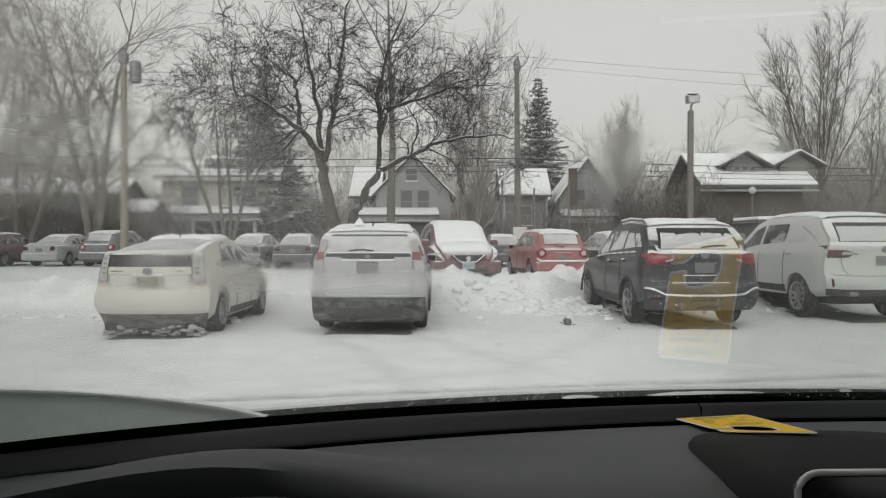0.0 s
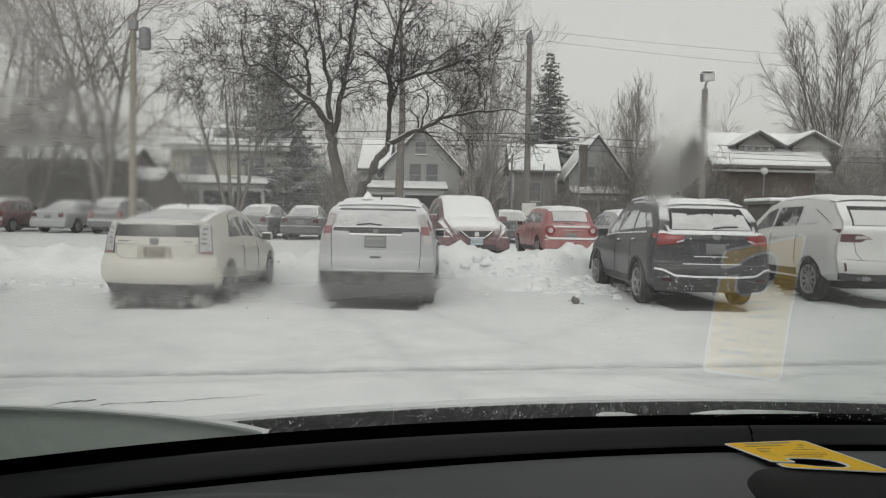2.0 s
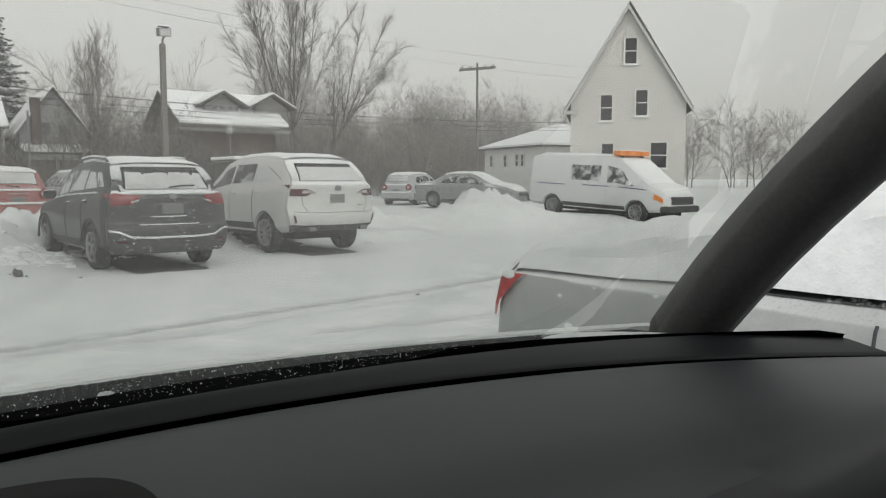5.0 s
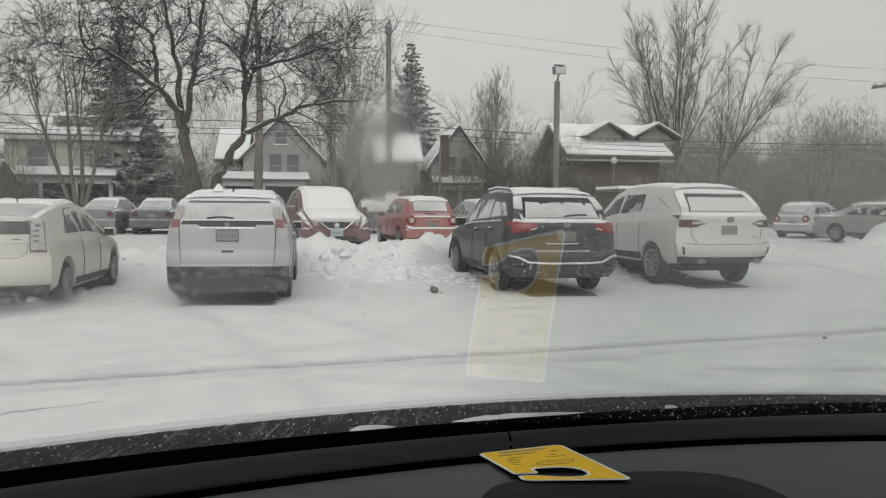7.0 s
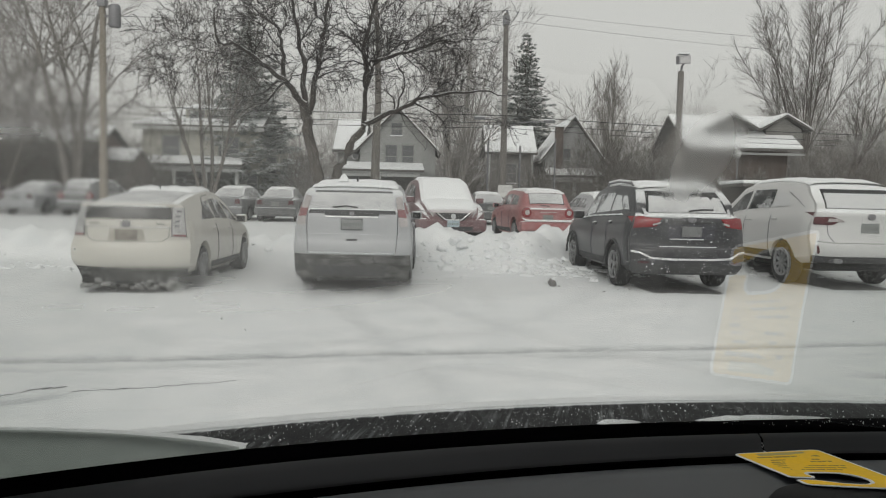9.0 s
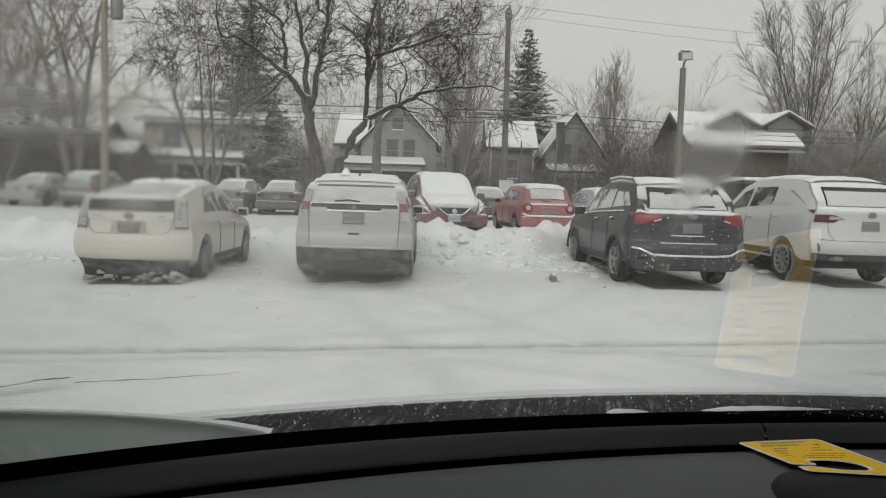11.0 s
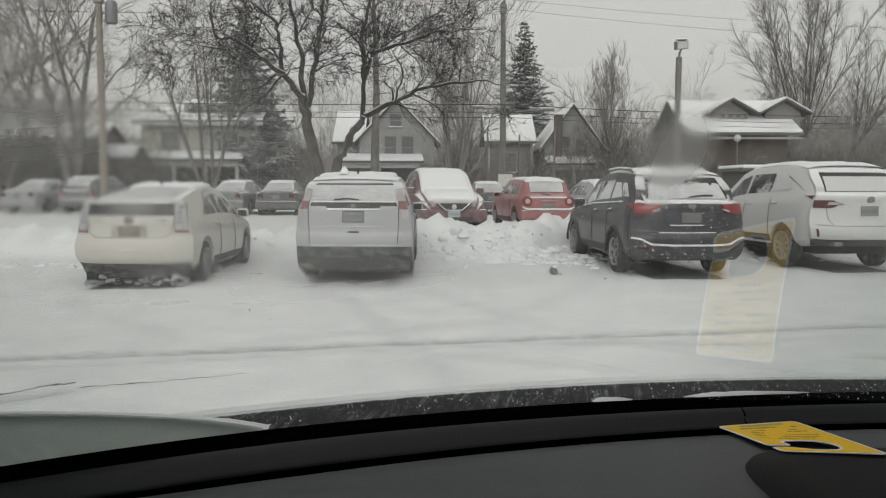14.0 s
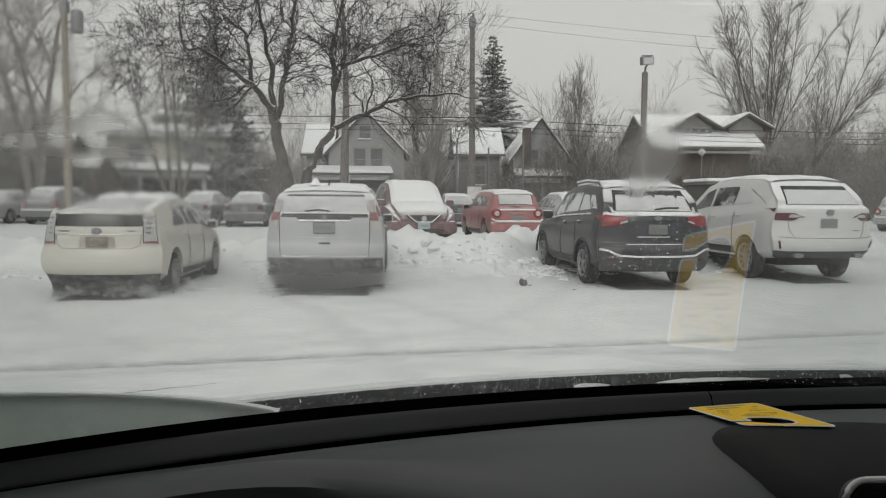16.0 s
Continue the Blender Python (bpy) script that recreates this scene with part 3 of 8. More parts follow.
class RearSkin:
    """The rounded rear of a car: rows (z, y, half width) from the bumper up, bent forward towards the corners."""

    def __init__(self, rows, bend=0.16, power=4.0):
        self.rows, self.bend, self.power = rows, bend, power

    def row(self, z):
        r = self.rows
        i = 0
        while i < len(r) - 2 and z > r[i + 1][0]:
            i += 1
        a, b = r[i], r[i + 1]
        before, after = r[max(i - 1, 0)], r[min(i + 2, len(r) - 1)]
        h = b[0] - a[0]
        t = min(1.0, max(0.0, (z - a[0]) / h))
        out = []
        for k in (1, 2):
            ma = (b[k] - before[k]) / (b[0] - before[0]) * h
            mb = (after[k] - a[k]) / (after[0] - a[0]) * h
            flat = (b[k] - a[k]) * 3
            ma, mb = [max(min(0, flat), min(max(0, flat), m)) for m in (ma, mb)]
            out.append((2 * t ** 3 - 3 * t ** 2 + 1) * a[k] + (t ** 3 - 2 * t ** 2 + t) * ma + (3 * t ** 2 - 2 * t ** 3) * b[k] + (t ** 3 - t ** 2) * mb)
        return out

    def at(self, x, z, out=0.0):
        y, half = self.row(z)
        ease = min(1.0, max(0.0, (z - 1.2) / 0.16))
        p = Vector((x, y + self.bend * (1 - 0.75 * ease) * abs(x / half) ** self.power, z))
        if out:
            n = (self.at(x, z + 0.01) - self.at(x, z - 0.01)).cross(self.at(x + 0.01, z) - self.at(x - 0.01, z))
            n.normalize()
            p += n * (out if n.y < 0 else -out)
        return p

    def body(self, z0, z1, nx=28, step=0.02, lip=0.12):
        nz = max(2, round((z1 - z0) / step))
        verts, faces = [], []
        for j in range(nz + 1):
            z = lerp(z0, z1, j / nz)
            half = self.row(z)[1]
            line = [self.at(half * math.sin(math.pi / 2 * lerp(-1, 1, i / nx)), z) for i in range(nx + 1)]
            line = [line[0] + Vector((0.02, lip, 0))] + line + [line[-1] + Vector((-0.02, lip, 0))]
            verts += line
        n = nx + 3
        faces = [(j * n + i, j * n + i + 1, (j + 1) * n + i + 1, (j + 1) * n + i) for j in range(nz) for i in range(n - 1)]
        base = len(verts)
        verts += [v + Vector((0, lip, 0)) for v in verts[:n]]
        faces += [(i + 1, i, base + i, base + i + 1) for i in range(n - 1)]
        return mesh_from("rear_body", verts, faces, 50)

    def piece(self, corners, out=0.01, n=10):
        """A raised piece: corners (x, z) low left, low right, high right, high left."""
        (xa, za), (xb, zb), (xc, zc), (xd, zd) = corners
        verts, faces = [], []
        for lift in (out, -0.012):
            for j in range(n + 1):
                v = j / n
                for i in range(n + 1):
                    u = i / n
                    verts.append(self.at(lerp(lerp(xa, xb, u), lerp(xd, xc, u), v), lerp(lerp(za, zb, u), lerp(zd, zc, u), v), lift))
        w = n + 1
        faces = [(j * w + i, j * w + i + 1, (j + 1) * w + i + 1, (j + 1) * w + i) for j in range(n) for i in range(n)]
        k = w * w
        loop = list(range(w)) + [j * w + n for j in range(1, w)] + [n * w + i for i in range(n - 1, -1, -1)] + [j * w for j in range(n - 1, 0, -1)]
        faces += [(b, a, a + k, b + k) for a, b in zip(loop, loop[1:] + loop[:1])]
        me = mesh_from("piece", verts, faces, 40)
        bm = bmesh.new()
        bm.from_mesh(me)
        bpy.data.meshes.remove(me)
        bmesh.ops.recalc_face_normals(bm, faces=bm.faces)
        return bm

    def line(self, pts, radius, out=0.004):
        """A bead along the skin through (x, z) points."""
        fine = []
        for (xa, za), (xb, zb) in zip(pts, pts[1:]):
            fine += [(lerp(xa, xb, k / 6), lerp(za, zb, k / 6)) for k in range(6)]
        fine.append(pts[-1])
        return tubes([[(self.at(x, z, out), radius) for x, z in fine]], 6)


def side_of(s, corners):
    """Mirrors (x, z) corners to the other side."""
    return corners if s > 0 else [(-x, z) for x, z in (corners[1], corners[0], corners[3], corners[2])]


def tucked(rows):
    """Draws the first stations in, so that the rear skin covers them."""
    return [(y, zb, zm, zt, w * f, min(wt, w * f - 0.03)) for (y, zb, zm, zt, w, wt), f in zip(rows, [0.5, 0.74, 0.93] + [1.0] * len(rows))]


WHITE_SILVER = paint_material("paint_silver", (0.36, 0.37, 0.385), 0.3, 0.15, 0.4)
CREAM = paint_material("paint_cream_white", (0.52, 0.505, 0.455), 0.2)
CHARCOAL = paint_material("paint_charcoal", (0.010, 0.011, 0.015), 0.075, 0.0, 0.3)
PEARL = paint_material("paint_pearl_white", (0.58, 0.58, 0.575), 0.2)
DARK_RED = paint_material("paint_dark_red", (0.085, 0.012, 0.018), 0.25, 0.0)
BRIGHT_RED = paint_material("paint_red", (0.27, 0.03, 0.028), 0.38)
BLACKISH = paint_material("paint_black", (0.04, 0.042, 0.045), 0.22)
MID_GREY = paint_material("paint_grey", (0.13, 0.135, 0.14), 0.22, 0.2)
VAN_WHITE = paint_material("paint_van_white", (0.66, 0.67, 0.68), 0.2)

# rows: y, bottom, belt, top, half width, half roof width
SUV = [(0.0, 0.4, 1.16, 1.18, 0.79, 0.75), (0.05, 0.36, 1.2, 1.23, 0.86, 0.75), (0.14, 0.33, 1.22, 1.29, 0.895, 0.735), (0.28, 0.3, 1.2, 1.47, 0.905, 0.755), (0.4, 0.28, 1.16, 1.58, 0.91, 0.71),
       (0.62, 0.27, 1.12, 1.63, 0.91, 0.695), (1.5, 0.26, 1.06, 1.665, 0.91, 0.695), (2.45, 0.26, 1.03, 1.64, 0.91, 0.685), (2.75, 0.26, 1.01, 1.58, 0.91, 0.695), (3.5, 0.27, 0.98, 1.1, 0.905, 0.74), (4.15, 0.3, 0.9, 0.98, 0.88, 0.72),
       (4.42, 0.34, 0.78, 0.86, 0.82, 0.66), (4.53, 0.4, 0.66, 0.72, 0.7, 0.58)]
SUV_SIDE = [((0.62, 6.25), (1.55, 6.25), (1.55, 6.85), (0.85, 6.85)), ((1.62, 6.25), (2.45, 6.25), (2.40, 6.88), (1.62, 6.86)), ((2.52, 6.25), (3.30, 6.2), (2.72, 6.85), (2.48, 6.87))]


def shifted(rows, dy=0.0, zk=1.0, wk=1.0, lk=1.0):
    return [(y * lk + dy, zb, zm * zk, zt * zk, w * wk, wt * wk) for y, zb, zm, zt, w, wt in rows]


def silver_suv(m):
    """Upright rear, tall lamps up the corner pillars, black lower bumper."""
    car, sh = vehicle("suv", m, "silver SUV seen from behind, snow on roof and rear window", "car", tucked(SUV), WHITE_SILVER, (0.95, 3.57), 0.345, SUV_SIDE, None, ((2.80, 9.0), (3.44, 9.0), (3.44, 11), (2.80, 11)),
                      ((0.50, 8.4), (2.7, 8.4), (2.7, 11), (0.50, 11)), ((3.55, 8.9), (4.3, 8.9), (4.3, 11), (3.55, 11)), None, 3.1, handles=(1.2, 2.2), seed=3)
    skin = RearSkin([(0.18, 0.02, 0.84), (0.26, -0.03, 0.87), (0.40, -0.045, 0.885), (0.54, -0.045, 0.89), (0.575, -0.055, 0.89), (0.66, -0.07, 0.897), (0.74, -0.062, 0.897), (0.79, -0.035, 0.892), (0.9, -0.028, 0.885), (1.0, -0.032, 0.875), (1.10, -0.036, 0.86),
                     (1.17, -0.03, 0.84), (1.22, 0.0, 0.81), (1.29, 0.095, 0.785), (1.47, 0.25, 0.76), (1.58, 0.37, 0.70)])
    part("rear_body", skin.body(0.565, 1.56), WHITE_SILVER, car)
    part("bumper", skin.body(0.18, 0.562), SPATTER, car, "black plastic lower bumper caked with spray")
    part("bumper_insert", skin.piece([(-0.5, 0.25), (0.5, 0.25), (0.56, 0.40), (-0.56, 0.40)], 0.012), CLADDING, car)
    part("rear_window", skin.piece([(-0.655, 1.235), (0.655, 1.235), (0.60, 1.50), (-0.60, 1.50)], 0.006), FROST, car, "rear window under thin grey snow")
    part("spoiler_edge", skin.piece([(-0.60, 1.505), (0.60, 1.505), (0.58, 1.525), (-0.58, 1.525)], 0.014), PLATE_INK, car)
    part("chrome_strip", skin.piece([(-0.64, 0.582), (0.64, 0.582), (0.64, 0.604), (-0.64, 0.604)], 0.008), CHROME, car)
    g = part("garnish", skin.piece([(-0.66, 1.185), (0.66, 1.185), (0.64, 1.232), (-0.64, 1.232)], 0.014), CLADDING, car, "dark strip under the rear window")
    part("garnish_middle", skin.piece([(-0.40, 1.15), (0.40, 1.15), (0.42, 1.20), (-0.42, 1.20)], 0.018), CLADDING, g)
    part("garnish_snow", skin.line([(-0.62, 1.236), (-0.2, 1.238), (0.3, 1.238), (0.62, 1.236)], 0.011, 0.012), SNOW, g)
    part("chrome_edge", skin.piece([(-0.39, 1.128), (0.39, 1.128), (0.40, 1.148), (-0.40, 1.148)], 0.014), CHROME, g)
    part("badge", lathe([(0.045, -0.062), (0.05, -0.05), (0.05, -0.03)], 4, "y"), STEEL, g).matrix_basis = Matrix.Translation((0, 0.005, 1.18)) @ Matrix.Rotation(radians(45), 4, "Y")
    part("plate_hollow", skin.piece([(-0.30, 0.94), (0.30, 0.94), (0.34, 1.12), (-0.34, 1.12)], 0.004), WHITE_SILVER, car)
    add_plate(car, -0.04, 1.025)
    part("plate_frame", tubes([[(Vector((x, -0.052, z)), 0.007) for x, z in ((-0.16, 0.945), (0.16, 0.945), (0.16, 1.105), (-0.16, 1.105), (-0.16, 0.945))]], 5), INK, car)
    part("tailgate_handle", skin.piece([(-0.085, 0.775), (0.085, 0.775), (0.085, 0.803), (-0.085, 0.803)], 0.008), CLADDING, car)
    part("tailgate_gap", skin.line([(-0.685, 1.18), (-0.69, 0.95), (-0.67, 0.62)], 0.006, 0.0), INK, car)
    part("tailgate_gap", skin.line([(0.685, 1.18), (0.69, 0.95), (0.67, 0.62)], 0.006, 0.0), INK, car)
    part("crease", skin.line([(-0.66, 0.865), (0, 0.872), (0.66, 0.865)], 0.007, -0.002), WHITE_SILVER, car)
    for s in (1, -1):
        lamp = part("tail_lamp", skin.piece(side_of(s, [(0.70, 1.14), (0.82, 1.13), (0.785, 1.25), (0.68, 1.25)]), 0.016), PALE_LENS, car, "tall red tail lamp running up the rear pillar")
        part("lens_lower", skin.piece(side_of(s, [(0.715, 1.0), (0.84, 1.0), (0.82, 1.128), (0.70, 1.138)]), 0.015), FROSTED_LENS, lamp, "pale frosted lower lens")
        part("lens_upper", skin.piece(side_of(s, [(0.675, 1.252), (0.765, 1.252), (0.745, 1.46), (0.65, 1.43)]), 0.012), FROSTED_LENS, lamp, "frosted upper lens")
        part("lens_side", sh.patch(((0.10, 4.75), (0.20, 4.85), (0.36, 6.75), (0.24, 6.95)), s, 0.012, 6, 6), PALE_LENS, lamp)
    part("roof_snow_peak", lathe([(0.10, 0.0), (0.085, 0.02), (0.04, 0.09), (0.012, 0.12)], 9), FLUFF, car, "small peak of snow on the roof edge").matrix_basis = Matrix.Translation((-0.2, 0.62, 1.68))
    part("spoiler", sh.patch(((0.38, 8.2), (0.56, 8.2), (0.56, 11), (0.38, 11)), 1, 0.03, 4, 6, both=True), WHITE_SILVER, car)
    part("wiper", skin.line([(-0.30, 1.262), (-0.1, 1.285), (0.08, 1.262)], 0.012, 0.02), CLADDING, car)
    part("aerial", lathe([(0.022, 0), (0.014, 0.05), (0.005, 0.11)], 10), CLADDING, car).matrix_basis = Matrix.Translation((0.02, 0.62, 1.655))
    return car


HATCH = [(0.08, 0.36, 1.06, 1.20, 0.75, 0.67), (0.12, 0.3, 1.06, 1.245, 0.82, 0.66), (0.19, 0.26, 1.05, 1.27, 0.86, 0.65), (0.3, 0.24, 1.03, 1.29, 0.868, 0.66), (0.9, 0.2, 0.98, 1.385, 0.872, 0.62), (1.5, 0.18, 0.95, 1.455, 0.872, 0.59),
         (2.1, 0.18, 0.93, 1.485, 0.872, 0.58), (2.5, 0.18, 0.91, 1.465, 0.872, 0.58), (2.9, 0.18, 0.9, 1.35, 0.87, 0.61), (3.75, 0.19, 0.84, 0.98, 0.86, 0.68), (4.2, 0.22, 0.74, 0.82, 0.8, 0.62), (4.46, 0.28, 0.58, 0.62, 0.62, 0.5)]


def cream_hatch(m):
    """Liftback with a second, upright pane of glass under the sloping rear window."""
    car, sh = vehicle("hatchback", m, "cream-white liftback with snow on its sloping rear window", "car", tucked(HATCH), CREAM, (0.87, 3.57), 0.315,
                      [((0.95, 6.15), (1.75, 6.2), (1.75, 6.85), (1.45, 6.8)), ((1.82, 6.2), (2.6, 6.2), (2.45, 6.85), (1.82, 6.87)), ((2.68, 6.2), (3.5, 6.15), (2.95, 6.75), (2.55, 6.85))],
                      None, ((2.75, 9.0), (3.68, 9.0), (3.68, 11), (2.75, 11)), ((1.35, 8.3), (2.5, 8.3), (2.5, 11), (1.35, 11)), ((3.8, 8.9), (4.3, 8.9), (4.3, 11), (3.8, 11)),
                      ((0.26, 8.75), (1.42, 8.75), (1.42, 11), (0.26, 11)), 3.2, handles=(1.5, 2.45), seed=9)
    skin = RearSkin([(0.13, 0.06, 0.76), (0.30, 0.0, 0.80), (0.36, -0.03, 0.83), (0.42, -0.065, 0.855), (0.52, -0.085, 0.868), (0.62, -0.08, 0.868), (0.70, -0.06, 0.86), (0.75, -0.035, 0.845), (0.84, -0.03, 0.83), (0.93, -0.03, 0.81), (1.04, -0.02, 0.785), (1.225, 0.03, 0.745), (1.275, 0.07, 0.70)], 0.22, 3.4)
    part("rear_body", skin.body(0.355, 1.27), CREAM, car)
    part("lower_bumper", skin.body(0.14, 0.352), SPATTER, car)
    part("upright_glass", skin.piece([(-0.62, 1.05), (0.62, 1.05), (0.59, 1.228), (-0.59, 1.228)], 0.008), glass_dark("rear_pane", (0.02, 0.022, 0.021), 0.12), car, "dark upright pane of glass")
    part("pane_snow", skin.line([(-0.55, 1.232), (-0.1, 1.236), (0.55, 1.232)], 0.012, 0.012), SNOW, car)
    part("spoiler", skin.piece([(-0.64, 1.235), (0.64, 1.235), (0.62, 1.268), (-0.62, 1.268)], 0.03), CREAM, car)
    part("name_strip", skin.piece([(-0.622, 0.94), (0.622, 0.94), (0.618, 1.04), (-0.618, 1.04)], 0.012), CREAM, car)
    part("chrome_strip", skin.line([(-0.61, 0.937), (0, 0.937), (0.61, 0.937)], 0.007, 0.01), CHROME, car)
    part("badge", lathe([(0.05, -0.065), (0.058, -0.055), (0.058, -0.02)], 18, "y"), STEEL, car).matrix_basis = Matrix.Translation((0, 0, 0.985)) @ Matrix.Diagonal((1.25, 1, 0.85, 1))
    for x0, x1 in ((-0.55, -0.38), (0.42, 0.52)):
        part("letter_bar", skin.piece([(x0, 0.975), (x1, 0.975), (x1, 0.992), (x0, 0.992)], 0.016, 3), PLATE_INK, car)
    part("plate_recess", skin.piece([(-0.27, 0.745), (0.27, 0.745), (0.24, 0.905), (-0.24, 0.905)], 0.004), plain("grimy_cream", (0.36, 0.345, 0.305), 0.8, grain=14, vary=0.3), car, "grimy hollow round the plate")
    add_plate(car, -0.038, 0.825, bars=False, tone=plain("grimy_plate", (0.24, 0.22, 0.19), 0.8, grain=25, vary=0.5))
    part("tailgate_gap", skin.line([(-0.60, 0.93), (-0.585, 0.80), (-0.5, 0.73), (0.5, 0.73), (0.585, 0.80), (0.60, 0.93)], 0.005, 0.0), PLATE_INK, car)
    part("bumper_crease", skin.line([(-0.80, 0.56), (0, 0.545), (0.80, 0.56)], 0.008, -0.002), CREAM, car)
    part("under_tray", box(-0.70, 0.1, 0.10, 0.70, 0.5, 0.22, 0.02), UNDER, car)
    for s in (1, -1):
        lamp = part("tail_lamp", skin.piece(side_of(s, [(0.632, 0.80), (0.80, 0.79), (0.735, 1.225), (0.61, 1.225)]), 0.016), CLEAR_LENS, car, "upright clear tail lamp with a red base")
        for k in range(4):
            z = 0.94 + 0.07 * k
            part("lens_bar", skin.piece(side_of(s, [(0.655, z), (0.71, z), (0.71, z + 0.026), (0.655, z + 0.026)]), 0.02, 3), PLATE_INK, lamp)
        part("lens_red", skin.piece(side_of(s, [(0.64, 0.805), (0.79, 0.80), (0.788, 0.83), (0.64, 0.835)]), 0.02, 5), PALE_LENS, lamp)
        for a, b in (([0.626, 0.795], [0.606, 1.23]), ([0.80, 0.79], [0.74, 1.225])):
            part("lens_edge", skin.line([(s * a[0], a[1]), (s * b[0], b[1])], 0.006, 0.014), INK, lamp)
        part("quarter_line", tubes([[(sh.at(1.75 + 0.42 * math.cos(a), 6.35 + 0.75 * math.sin(a), s, 0.006), 0.008) for a in np.linspace(1.3, 3.3, 14)]], 5), PLATE_INK, car)
    part("aerial", tubes([[(Vector((0, 1.42, 1.49)), 0.012), (Vector((0, 1.36, 1.55)), 0.006)]], 6), CLADDING, car)
    rr = random.Random(91)
    bm = bmesh.new()
    for k in range(70):
        r = rr.uniform(0.012, 0.05)
        new_verts = bmesh.ops.create_icosphere(bm, subdivisions=2, radius=r)["verts"]
        at = Vector((rr.uniform(-0.72, 0.78), rr.uniform(-0.03, 0.3), rr.uniform(0.02, 0.17)))
        for v in new_verts:
            v.co *= 1 + 0.5 * noise.noise(v.co * 0.9 / r + at * 9)
            v.co = Vector((v.co.x * 1.5, v.co.y, v.co.z * 0.8)) + at
    tagged(part("slush_clods", bm, SLUSH, car, "grey clods of slush under the bumper"), kind="stuff")
    return car


CROSS = [(0.0, 0.42, 1.13, 1.15, 0.78, 0.73), (0.05, 0.38, 1.15, 1.18, 0.85, 0.73), (0.16, 0.34, 1.17, 1.22, 0.9, 0.72), (0.38, 0.31, 1.16, 1.43, 0.92, 0.745), (0.6, 0.28, 1.13, 1.6, 0.925, 0.695),
         (0.8, 0.27, 1.12, 1.645, 0.925, 0.685), (1.6, 0.26, 1.08, 1.68, 0.925, 0.685), (2.4, 0.26, 1.05, 1.65, 0.925, 0.675), (2.8, 0.26, 1.03, 1.56, 0.925, 0.685), (3.6, 0.27, 1.0, 1.11, 0.915, 0.72), (4.2, 0.3, 0.92, 1.0, 0.88, 0.7),
         (4.5, 0.35, 0.78, 0.86, 0.8, 0.64), (4.62, 0.42, 0.66, 0.7, 0.68, 0.56)]
CROSS_SIDE = [((0.85, 6.3), (1.45, 6.25), (1.45, 6.8), (1.15, 6.78)), ((1.52, 6.25), (2.35, 6.22), (2.30, 6.87), (1.52, 6.85)), ((2.42, 6.22), (3.35, 6.15), (2.72, 6.83), (2.38, 6.86))]


